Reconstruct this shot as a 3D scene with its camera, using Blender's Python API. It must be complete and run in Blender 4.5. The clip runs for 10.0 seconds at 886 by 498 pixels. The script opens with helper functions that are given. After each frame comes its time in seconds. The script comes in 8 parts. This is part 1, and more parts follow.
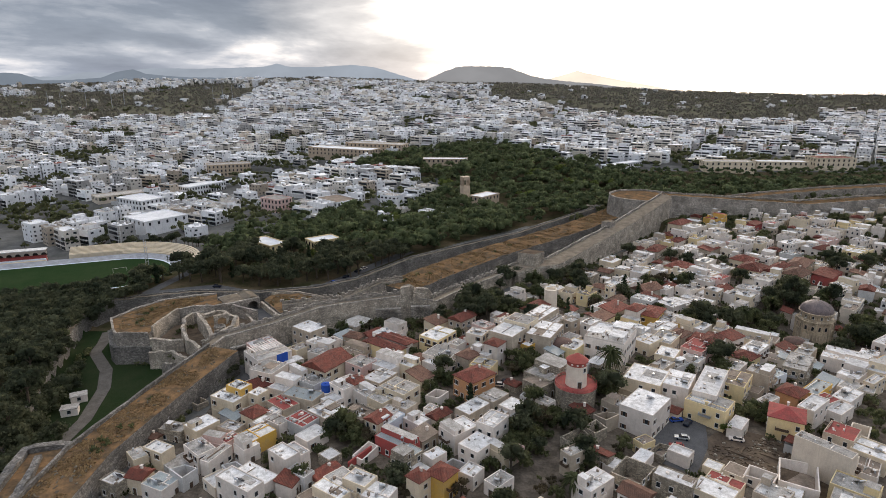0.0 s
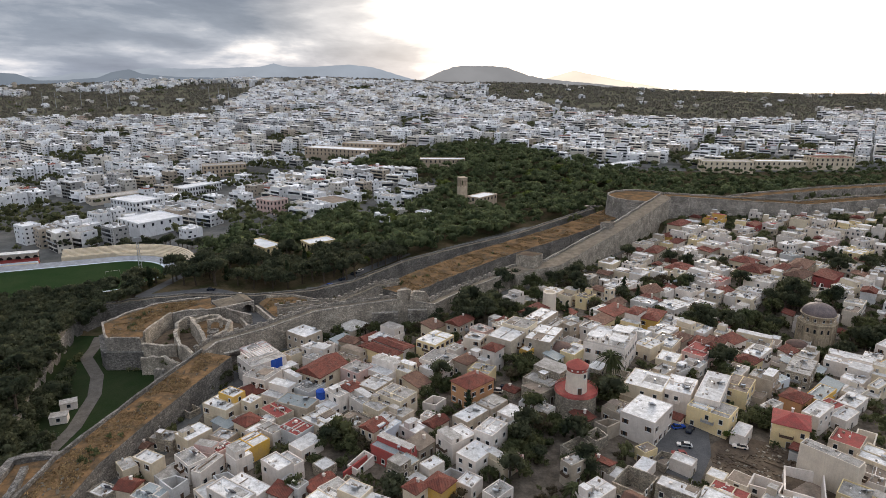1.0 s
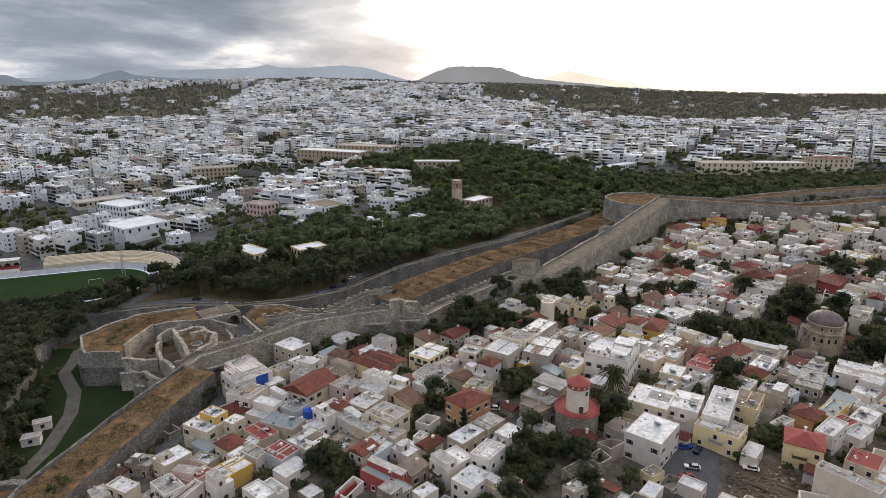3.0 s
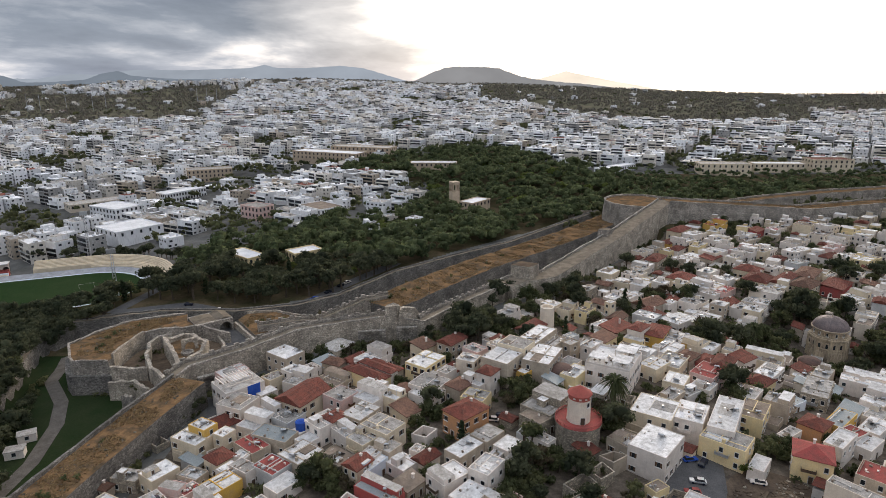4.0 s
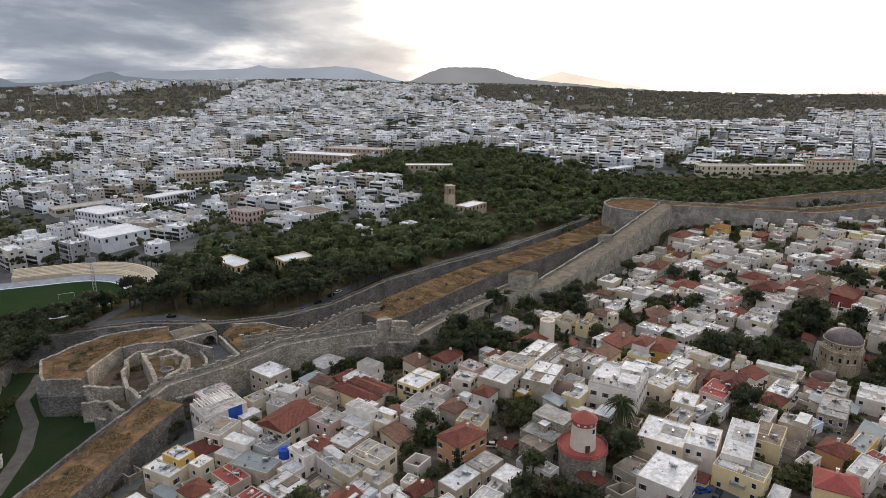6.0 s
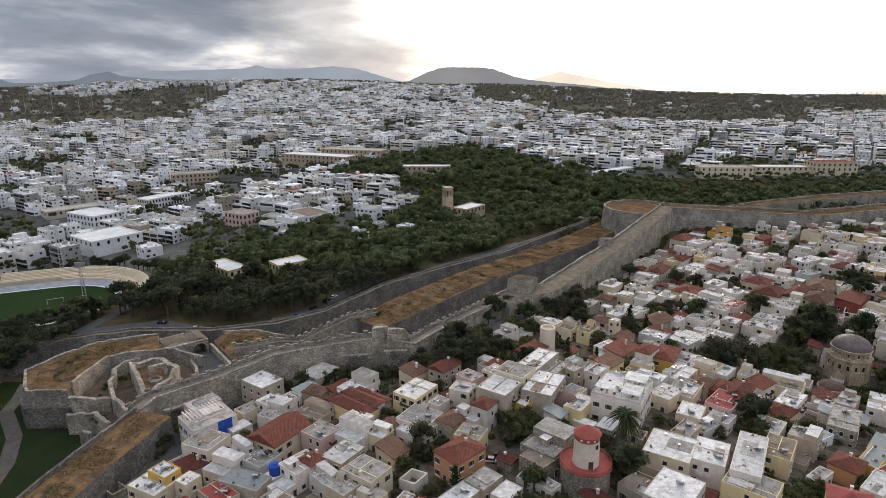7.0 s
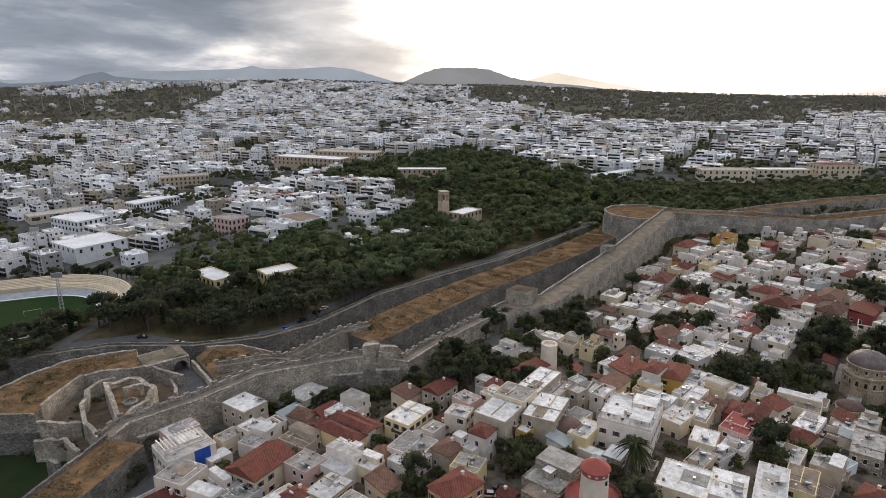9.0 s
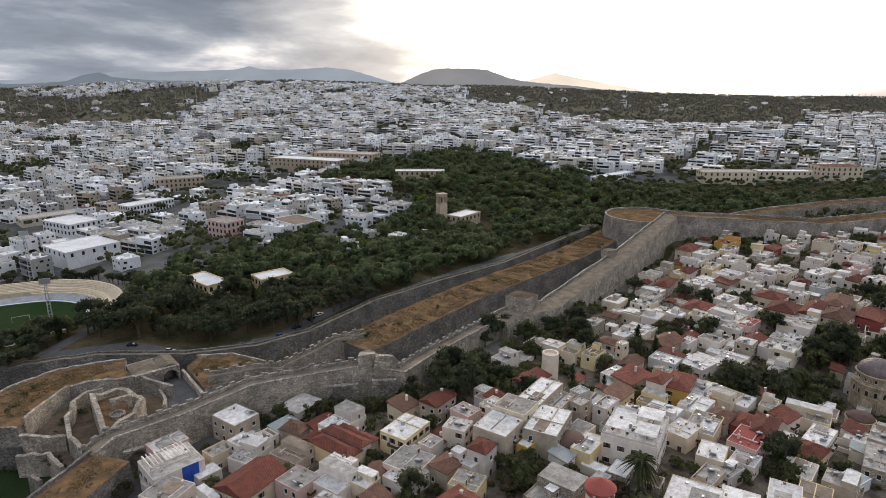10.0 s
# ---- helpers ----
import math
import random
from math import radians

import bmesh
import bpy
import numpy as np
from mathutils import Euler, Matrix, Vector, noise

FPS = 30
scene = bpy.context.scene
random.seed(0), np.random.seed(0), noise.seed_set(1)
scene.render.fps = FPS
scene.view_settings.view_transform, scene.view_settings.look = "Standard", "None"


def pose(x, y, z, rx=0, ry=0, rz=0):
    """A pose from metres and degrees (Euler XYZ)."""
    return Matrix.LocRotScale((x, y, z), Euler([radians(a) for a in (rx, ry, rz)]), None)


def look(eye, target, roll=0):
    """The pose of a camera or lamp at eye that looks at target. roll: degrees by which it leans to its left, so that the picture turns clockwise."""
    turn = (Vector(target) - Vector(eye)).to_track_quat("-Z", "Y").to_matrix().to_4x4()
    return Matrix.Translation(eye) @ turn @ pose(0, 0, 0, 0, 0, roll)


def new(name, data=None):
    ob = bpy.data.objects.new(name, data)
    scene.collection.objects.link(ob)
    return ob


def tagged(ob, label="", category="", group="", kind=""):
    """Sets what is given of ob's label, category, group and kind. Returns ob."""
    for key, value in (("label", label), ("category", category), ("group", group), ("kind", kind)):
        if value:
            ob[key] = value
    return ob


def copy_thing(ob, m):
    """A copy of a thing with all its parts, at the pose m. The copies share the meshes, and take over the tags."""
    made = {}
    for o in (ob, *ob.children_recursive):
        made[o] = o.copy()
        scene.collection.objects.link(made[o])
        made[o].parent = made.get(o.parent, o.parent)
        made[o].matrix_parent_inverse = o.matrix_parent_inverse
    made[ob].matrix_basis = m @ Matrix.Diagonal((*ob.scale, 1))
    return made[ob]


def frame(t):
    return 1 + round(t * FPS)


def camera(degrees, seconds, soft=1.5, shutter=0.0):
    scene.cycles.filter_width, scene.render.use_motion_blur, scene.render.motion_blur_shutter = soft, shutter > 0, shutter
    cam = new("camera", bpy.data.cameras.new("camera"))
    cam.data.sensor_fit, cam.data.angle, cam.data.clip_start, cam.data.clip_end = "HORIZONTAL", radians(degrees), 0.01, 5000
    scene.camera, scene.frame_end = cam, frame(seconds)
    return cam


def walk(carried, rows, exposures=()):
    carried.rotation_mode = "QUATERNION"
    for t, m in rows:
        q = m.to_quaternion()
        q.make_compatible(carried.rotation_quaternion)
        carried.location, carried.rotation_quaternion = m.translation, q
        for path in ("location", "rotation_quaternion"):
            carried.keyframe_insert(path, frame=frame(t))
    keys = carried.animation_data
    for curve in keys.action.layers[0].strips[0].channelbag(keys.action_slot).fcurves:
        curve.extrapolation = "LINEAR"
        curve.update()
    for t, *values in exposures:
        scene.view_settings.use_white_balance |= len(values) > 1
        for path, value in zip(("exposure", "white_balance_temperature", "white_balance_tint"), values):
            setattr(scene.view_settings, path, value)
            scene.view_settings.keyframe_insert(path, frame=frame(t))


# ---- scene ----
cam = camera(70.96, 10.0, soft=0.55)
# the drone's path: seconds, place, then yaw, pitch and roll in degrees
PATH = [
    (0.0, 0.00, 0.00, 103.50, 0.000, -15.447, 0.151),
    (0.5, 0.07, 2.05, 103.56, -0.115, -15.470, 0.116),
    (1.0, 0.16, 4.29, 103.61, -0.234, -15.477, 0.083),
    (1.5, 0.27, 6.70, 103.67, -0.355, -15.471, 0.051),
    (2.0, 0.40, 9.28, 103.73, -0.475, -15.459, 0.022),
    (2.5, 0.55, 12.00, 103.80, -0.592, -15.443, -0.003),
    (4.0, 1.09, 20.93, 103.99, -0.918, -15.396, -0.057),
    (4.5, 1.29, 24.11, 104.06, -1.017, -15.384, -0.068),
    (5.0, 1.50, 27.38, 104.12, -1.113, -15.376, -0.074),
    (5.5, 1.71, 30.71, 104.19, -1.205, -15.370, -0.077),
    (7.0, 2.34, 40.99, 104.41, -1.469, -15.359, -0.068),
    (7.5, 2.55, 44.47, 104.48, -1.555, -15.353, -0.060),
    (8.0, 2.75, 47.95, 104.56, -1.642, -15.344, -0.051),
    (8.5, 2.94, 51.41, 104.64, -1.729, -15.331, -0.041),
    (9.0, 3.12, 54.85, 104.71, -1.817, -15.312, -0.031),
    (9.5, 3.29, 58.26, 104.79, -1.905, -15.287, -0.022),
    (10.0, 3.44, 61.61, 104.87, -1.991, -15.256, -0.014),
]
walk(cam, [(t, pose(x, y, z, 90 + p, 0, w) @ pose(0, 0, 0, 0, 0, r)) for t, x, y, z, w, p, r in PATH], [(0.0, 0.38, 6650, 15), (10.0, 0.23, 6650, 15)])

# ---- world, sun ----
SUN_AZ, SUN_EL = radians(20), radians(16)  # to the right of +y, above the horizon
SUN_DIR = (math.sin(SUN_AZ) * math.cos(SUN_EL), math.cos(SUN_AZ) * math.cos(SUN_EL), math.sin(SUN_EL))


def nodes_of(tree):
    tree.nodes.clear()

    def node(kind, **props):
        n = tree.nodes.new(kind)
        for key, value in props.items():
            if key == "op":
                n.operation = value
            elif key == "blend":
                n.blend_type = value
            elif key == "dims":
                n.noise_dimensions = value
            else:
                n.inputs[key.replace("_", " ")].default_value = value
        return n
    return node


def link(tree, a, b):
    tree.links.new(a, b)


def ramp(node, *stops):
    n = node("ShaderNodeValToRGB")
    els = n.color_ramp.elements
    while len(els) < len(stops):
        els.new(0.5)
    for e, (p, c) in zip(els, stops):
        e.position = p
        e.color = (c, c, c, 1) if isinstance(c, (int, float)) else (*c, 1)
    return n


def make_world():
    world = bpy.data.worlds.new("sky")
    scene.world = world
    world.use_nodes = True
    t = world.node_tree
    node = nodes_of(t)
    sky = node("ShaderNodeTexSky")
    sky.sky_type, sky.sun_disc = "NISHITA", False
    sky.sun_elevation, sky.sun_rotation = SUN_EL, SUN_AZ
    base = node("ShaderNodeVectorMath", op="SCALE", Scale=0.1)
    link(t, sky.outputs[0], base.inputs[0])
    tc = node("ShaderNodeTexCoord")
    # long banks of cloud, flat against the horizon
    sep = node("ShaderNodeSeparateXYZ")
    link(t, tc.outputs["Generated"], sep.inputs[0])
    plane = node("ShaderNodeMapping")
    plane.inputs["Scale"].default_value = (3.1, 3.1, 13.5)
    plane.inputs["Location"].default_value = (0.3, 1.1, 0.4)
    link(t, tc.outputs["Generated"], plane.inputs["Vector"])
    big = node("ShaderNodeTexNoise", Scale=1.0, Detail=10.0, Roughness=0.56, Distortion=0.25)
    link(t, plane.outputs[0], big.inputs["Vector"])
    # nearness to the veiled sun
    dot = node("ShaderNodeVectorMath", op="DOT_PRODUCT")
    dot.inputs[1].default_value = SUN_DIR
    link(t, tc.outputs["Generated"], dot.inputs[0])
    glow = ramp(node, (0.78, 0.0), (0.885, 0.20), (0.935, 0.62), (0.968, 1.0))
    fray = node("ShaderNodeMath", op="MULTIPLY_ADD")
    fray.inputs[1].default_value, fray.inputs[2].default_value = 0.22, -0.11
    link(t, big.outputs[0], fray.inputs[0])
    veil = node("ShaderNodeMath", op="ADD")
    link(t, dot.outputs["Value"], veil.inputs[0])
    link(t, fray.outputs[0], veil.inputs[1])
    link(t, veil.outputs[0], glow.inputs[0])
    shade = ramp(node, (0.38, (0.118, 0.148, 0.192)), (0.48, (0.165, 0.200, 0.250)), (0.55, (0.27, 0.305, 0.35)), (0.64, (0.60, 0.60, 0.59)))
    link(t, big.outputs[0], shade.inputs[0])
    bright = node("ShaderNodeMix")
    bright.data_type = "RGBA"
    bright.inputs["B"].default_value = (2.0, 1.85, 1.58, 1)
    link(t, glow.outputs[0], bright.inputs["Factor"])
    # an overcast sky is about three times as bright overhead as at the horizon
    rise = ramp(node, (0.0, 1.55), (0.09, 1.2), (0.2, 1.0), (0.9, 3.0))
    link(t, sep.outputs["Z"], rise.inputs[0])
    lifted = node("ShaderNodeVectorMath", op="SCALE")
    link(t, shade.outputs[0], lifted.inputs[0])
    link(t, rise.outputs[0], lifted.inputs["Scale"])
    # the unseen sky behind the camera is raised to brighten walls that face it
    behind = ramp(node, (0.0, 1.45), (0.42, 1.3), (0.62, 1.0))
    half = node("ShaderNodeMapRange")
    half.inputs["From Min"].default_value = -1.0
    link(t, sep.outputs["Y"], half.inputs["Value"])
    link(t, half.outputs[0], behind.inputs[0])
    raised_sky = node("ShaderNodeVectorMath", op="SCALE")
    link(t, lifted.outputs[0], raised_sky.inputs[0])
    link(t, behind.outputs[0], raised_sky.inputs["Scale"])
    link(t, raised_sky.outputs[0], bright.inputs["A"])
    cover = node("ShaderNodeMix")
    cover.data_type = "RGBA"
    cover.inputs["Factor"].default_value = 0.94
    link(t, base.outputs[0], cover.inputs["A"])
    link(t, bright.outputs["Result"], cover.inputs["B"])
    bg = node("ShaderNodeBackground", Strength=1.0)
    out = node("ShaderNodeOutputWorld")
    link(t, cover.outputs["Result"], bg.inputs[0])
    link(t, bg.outputs[0], out.inputs[0])


make_world()
sun = new("sun", bpy.data.lights.new("sun", "SUN"))
sun.data.energy, sun.data.angle, sun.data.color = 1.5, radians(14), (1.0, 0.88, 0.72)
sun.matrix_world = look((0, 0, 0), [-c for c in SUN_DIR])


# ---- materials ----
def surface(name, a, b, scale=0.4, rough=0.9, bump=0.3, bscale=3.0, streak=0.0, vary=0.08, c=None, metal=0.0, extra=None, shine=0.2, grit=0.6, island=False, through_light=0.0):
    """Two tones mixed by broad stains, fine grain, upright streaks, and a tint that differs from object to object."""
    m = bpy.data.materials.new(name)
    m.use_nodes = True
    t = m.node_tree
    node = nodes_of(t)
    geo = node("ShaderNodeNewGeometry")
    broad = node("ShaderNodeTexNoise", Scale=scale, Detail=6.0, Roughness=0.65)
    link(t, geo.outputs["Position"], broad.inputs["Vector"])
    mask = ramp(node, (0.38, 0.0), (0.62, 1.0))
    link(t, broad.outputs[0], mask.inputs[0])
    mix = node("ShaderNodeMix")
    mix.data_type = "RGBA"
    mix.inputs["A"].default_value, mix.inputs["B"].default_value = (*a, 1), (*b, 1)
    link(t, mask.outputs[0], mix.inputs["Factor"])
    col = mix.outputs["Result"]
    fine = node("ShaderNodeTexNoise", Scale=bscale, Detail=5.0, Roughness=0.7)
    link(t, geo.outputs["Position"], fine.inputs["Vector"])
    grain = node("ShaderNodeMix")
    grain.data_type, grain.blend_type = "RGBA", "OVERLAY"
    grain.inputs["Factor"].default_value = grit
    link(t, col, grain.inputs["A"])
    link(t, fine.outputs[0], grain.inputs["B"])
    col = grain.outputs["Result"]
    if streak:
        squash = node("ShaderNodeMapping")
        squash.inputs["Scale"].default_value = (1.6, 1.6, 0.18)
        link(t, geo.outputs["Position"], squash.inputs["Vector"])
        runs = node("ShaderNodeTexNoise", Scale=1.3, Detail=5.0, Roughness=0.6)
        link(t, squash.outputs[0], runs.inputs["Vector"])
        where = ramp(node, (0.52, 0.0), (0.72, streak))
        link(t, runs.outputs[0], where.inputs[0])
        dirty = node("ShaderNodeMix")
        dirty.data_type = "RGBA"
        dirty.inputs["B"].default_value = (*(c or (0.17, 0.15, 0.125)), 1)
        link(t, where.outputs[0], dirty.inputs["Factor"])
        link(t, col, dirty.inputs["A"])
        col = dirty.outputs["Result"]
    if vary:
        info = node("ShaderNodeObjectInfo")
        val = node("ShaderNodeMapRange")
        val.inputs["To Min"].default_value, val.inputs["To Max"].default_value = 1 - vary * 2.2, 1 + vary
        link(t, geo.outputs["Random Per Island"] if island else info.outputs["Random"], val.inputs["Value"])
        tone = node("ShaderNodeHueSaturation")
        link(t, val.outputs[0], tone.inputs["Value"])
        link(t, col, tone.inputs["Color"])
        col = tone.outputs[0]
    bsdf = node("ShaderNodeBsdfPrincipled", Roughness=rough, Metallic=metal)
    bsdf.inputs["Specular IOR Level"].default_value = shine
    height = fine.outputs[0]
    if extra:
        col, height = extra(t, node, geo, col, height)
    link(t, col, bsdf.inputs["Base Color"])
    if bump:
        bm_ = node("ShaderNodeBump", Strength=bump, Distance=0.15)
        link(t, height, bm_.inputs["Height"])
        link(t, bm_.outputs[0], bsdf.inputs["Normal"])
    out = node("ShaderNodeOutputMaterial")
    if through_light:
        glow = node("ShaderNodeBsdfTranslucent")
        lively = node("ShaderNodeHueSaturation", Saturation=1.0, Value=1.7)
        link(t, col, lively.inputs["Color"])
        link(t, lively.outputs[0], glow.inputs["Color"])
        both = node("ShaderNodeMixShader")
        both.inputs[0].default_value = through_light
        link(t, bsdf.outputs[0], both.inputs[1])
        link(t, glow.outputs[0], both.inputs[2])
        link(t, both.outputs[0], out.inputs[0])
        return m
    link(t, bsdf.outputs[0], out.inputs[0])
    return m


def masonry(size, tone, dark):
    """Coursed rubble: irregular cells laid flat, with recessed joints."""
    def add(t, node, geo, col, height):
        lay = node("ShaderNodeMapping")
        lay.inputs["Scale"].default_value = (1 / size, 1 / size, 1.7 / size)
        link(t, geo.outputs["Position"], lay.inputs["Vector"])
        cell = node("ShaderNodeTexVoronoi", Scale=1.0)
        link(t, lay.outputs[0], cell.inputs["Vector"])
        edge = node("ShaderNodeTexVoronoi", Scale=1.0)
        edge.feature = "DISTANCE_TO_EDGE"
        link(t, lay.outputs[0], edge.inputs["Vector"])
        gap = ramp(node, (0.0, 0.0), (0.10, 1.0))
        link(t, edge.outputs["Distance"], gap.inputs[0])
        hue = node("ShaderNodeMix")
        hue.data_type, hue.blend_type = "RGBA", "OVERLAY"
        hue.inputs["Factor"].default_value = tone
        bw = node("ShaderNodeRGBToBW")
        link(t, cell.outputs["Color"], bw.inputs[0])
        link(t, col, hue.inputs["A"])
        link(t, bw.outputs[0], hue.inputs["B"])
        joint = node("ShaderNodeMix")
        joint.data_type = "RGBA"
        joint.inputs["A"].default_value = (*dark, 1)
        link(t, gap.outputs[0], joint.inputs["Factor"])
        link(t, hue.outputs["Result"], joint.inputs["B"])
        return joint.outputs["Result"], gap.outputs[0]
    return add


def tiled(t, node, geo, col, height):
    """Rows of half-round clay tiles."""
    wave = node("ShaderNodeTexWave", Scale=1.6, Distortion=0.4, Detail=1.0)
    wave.bands_direction = "DIAGONAL"
    link(t, geo.outputs["Position"], wave.inputs["Vector"])
    dark = node("ShaderNodeMix")
    dark.data_type, dark.blend_type = "RGBA", "MULTIPLY"
    dark.inputs["Factor"].default_value = 0.25
    link(t, col, dark.inputs["A"])
    link(t, wave.outputs["Color"], dark.inputs["B"])
    return dark.outputs["Result"], wave.outputs["Fac"]


M = {}
for nm, a, b in (("white", (0.735, 0.655, 0.58), (0.61, 0.54, 0.47)), ("sandstone", (0.50, 0.395, 0.285), (0.40, 0.315, 0.23)), ("cap_red", (0.42, 0.105, 0.08), (0.33, 0.09, 0.07)), ("cream", (0.70, 0.585, 0.42), (0.58, 0.485, 0.355)),
                 ("yellow", (0.74, 0.58, 0.31), (0.64, 0.51, 0.30)), ("ochre", (0.60, 0.36, 0.07), (0.52, 0.33, 0.11)),
                 ("orange", (0.58, 0.29, 0.13), (0.48, 0.26, 0.14)), ("pink", (0.66, 0.43, 0.37), (0.58, 0.44, 0.39)),
                 ("red", (0.36, 0.07, 0.06), (0.28, 0.08, 0.07)), ("grey", (0.55, 0.535, 0.51), (0.43, 0.42, 0.40)),
                 ("tan", (0.49, 0.41, 0.315), (0.36, 0.30, 0.23)), ("blue", (0.02, 0.07, 0.34), (0.03, 0.10, 0.40)),
                 ("palecream", (0.71, 0.615, 0.495), (0.60, 0.515, 0.415)), ("paleblue", (0.55, 0.61, 0.66), (0.58, 0.62, 0.65))):
    M[nm] = surface(nm + "_stucco", a, b, scale=0.35, streak=0.16, bump=0.15, bscale=4.0, grit=0.35)
# city_white and city_roof: whitewash, raised further to paint distance haze into the tone
for nm, a, b in (("city_white", (0.87, 0.865, 0.86), (0.77, 0.77, 0.77)), ("city_cream", (0.72, 0.67, 0.59), (0.63, 0.59, 0.53)), ("city_grey", (0.42, 0.41, 0.39), (0.33, 0.32, 0.31)),
                 ("city_tan", (0.50, 0.42, 0.33), (0.40, 0.34, 0.27)), ("city_roof", (0.87, 0.865, 0.86), (0.70, 0.70, 0.695)), ("city_pink", (0.50, 0.38, 0.33), (0.44, 0.34, 0.30))):
    M[nm] = surface(nm, a, b, scale=0.12, bscale=0.8, streak=0.35, bump=0.0, vary=0.15, island=True)
M["stone"] = surface("house_stone", (0.42, 0.36, 0.27), (0.28, 0.24, 0.19), scale=0.25, bump=0.6, streak=0.35, extra=masonry(0.7, 0.5, (0.16, 0.14, 0.11)))
M["rampart"] = surface("rampart_stone", (0.44, 0.39, 0.33), (0.22, 0.197, 0.167), scale=0.13, bump=0.9, streak=0.55, vary=0.03, c=(0.10, 0.095, 0.085), extra=masonry(0.8, 0.5, (0.14, 0.122, 0.1)))
M["rampart_dark"] = surface("dark_rampart_stone", (0.26, 0.238, 0.21), (0.125, 0.117, 0.106), scale=0.12, bump=0.9, streak=0.5, vary=0.03, c=(0.06, 0.06, 0.055), extra=masonry(0.85, 0.5, (0.08, 0.072, 0.062)))
M["rampart_pale"] = surface("pale_rampart_stone", (0.58, 0.50, 0.40), (0.29, 0.25, 0.20), scale=0.2, bump=0.9, streak=0.7, vary=0.03, extra=masonry(0.75, 0.45, (0.19, 0.165, 0.13)))
M["walk"] = surface("trodden_stone_walk", (0.25, 0.205, 0.155), (0.15, 0.125, 0.095), scale=0.3, bump=0.4, shine=0.0)
M["dry_grass"] = surface("dry_grass", (0.205, 0.122, 0.062), (0.085, 0.063, 0.041), scale=0.22, bscale=0.9, bump=0.9, vary=0, shine=0.0)
M["straw"] = surface("straw_tufts", (0.30, 0.205, 0.105), (0.19, 0.125, 0.065), scale=0.3, bscale=1.5, bump=0.0, vary=0, shine=0.0)
M["grass"] = surface("lawn", (0.018, 0.030, 0.012), (0.028, 0.036, 0.017), scale=0.08, bscale=2.0, bump=0.4, vary=0, shine=0.0)
M["pitch"] = surface("sports_turf", (0.020, 0.039, 0.015), (0.028, 0.045, 0.019), scale=0.05, bscale=2.0, bump=0.2, vary=0, shine=0.0)
M["scrub"] = surface("scrub_ground", (0.085, 0.086, 0.058), (0.135, 0.122, 0.086), scale=0.02, bscale=0.3, bump=0.6, vary=0, shine=0.0)
M["forest"] = surface("forest_floor", (0.045, 0.045, 0.022), (0.10, 0.075, 0.045), scale=0.06, bscale=0.8, bump=0.6, vary=0, shine=0.0)
M["dirt"] = surface("bare_earth", (0.15, 0.112, 0.078), (0.08, 0.06, 0.045), scale=0.16, bscale=1.2, bump=0.7, vary=0, shine=0.0)
M["paving"] = surface("old_paving", (0.165, 0.135, 0.105), (0.078, 0.064, 0.05), scale=0.25, bscale=1.5, bump=0.5, vary=0, shine=0.0)
M["street"] = surface("street_ground", (0.15, 0.145, 0.135), (0.085, 0.085, 0.078), scale=0.05, bscale=0.8, bump=0.3, vary=0, shine=0.0)
M["asphalt"] = surface("asphalt", (0.085, 0.083, 0.082), (0.11, 0.107, 0.104), scale=0.3, bump=0.2, vary=0, shine=0.0)
M["path"] = surface("gravel_path", (0.135, 0.12, 0.102), (0.095, 0.084, 0.072), scale=0.3, bump=0.4, vary=0, shine=0.0)
M["track"] = surface("worn_running_track", (0.33, 0.335, 0.345), (0.24, 0.24, 0.245), scale=0.3, bump=0.1, vary=0)
M["sea"] = surface("sea", (0.03, 0.05, 0.07), (0.04, 0.06, 0.08), scale=0.01, rough=0.2, bump=0.05, vary=0)
M["roof_white"] = surface("whitewashed_roof", (0.72, 0.70, 0.675), (0.47, 0.45, 0.42), scale=0.6, bump=0.2, bscale=2.5, vary=0.14, grit=0.7)
M["roof_grey"] = surface("concrete_roof", (0.43, 0.405, 0.37), (0.25, 0.228, 0.20), scale=0.55, bump=0.3, bscale=4.0, vary=0.12, grit=0.9)
M["roof_brown"] = surface("earthen_roof", (0.27, 0.21, 0.16), (0.17, 0.135, 0.105), scale=0.3, bump=0.4, bscale=1.5)
M["roof_slate"] = surface("metal_sheet_roof", (0.24, 0.27, 0.27), (0.30, 0.32, 0.31), scale=0.3, bump=0.15, rough=0.55)
M["tiles"] = surface("clay_tiles", (0.245, 0.075, 0.052), (0.145, 0.058, 0.042), scale=0.6, bump=0.8, bscale=3.5, vary=0.14, extra=tiled)
M["old_tiles"] = surface("faded_clay_tiles", (0.235, 0.125, 0.085), (0.15, 0.085, 0.062), scale=0.6, bump=0.8, bscale=3.5, vary=0.14, extra=tiled)
M["terracotta"] = surface("painted_red_deck", (0.30, 0.065, 0.055), (0.20, 0.06, 0.05), scale=0.35, bump=0.3)
M["glass"] = surface("dark_window_glass", (0.018, 0.021, 0.025), (0.03, 0.034, 0.038), rough=0.12, bump=0.0, vary=0, shine=0.5)
M["frame"] = surface("pale_window_frame", (0.62, 0.60, 0.56), (0.5, 0.48, 0.44), bump=0.05)
M["shutter"] = surface("brown_shutter", (0.12, 0.065, 0.035), (0.09, 0.055, 0.035), bump=0.1)
M["wood"] = surface("dark_wood", (0.10, 0.065, 0.045), (0.07, 0.05, 0.035), bump=0.2)
M["metal"] = surface("galvanised_metal", (0.55, 0.56, 0.57), (0.42, 0.43, 0.44), rough=0.4, metal=0.7, bump=0.05)
M["panel"] = surface("solar_panel", (0.015, 0.018, 0.03), (0.02, 0.025, 0.04), rough=0.15, bump=0.0)
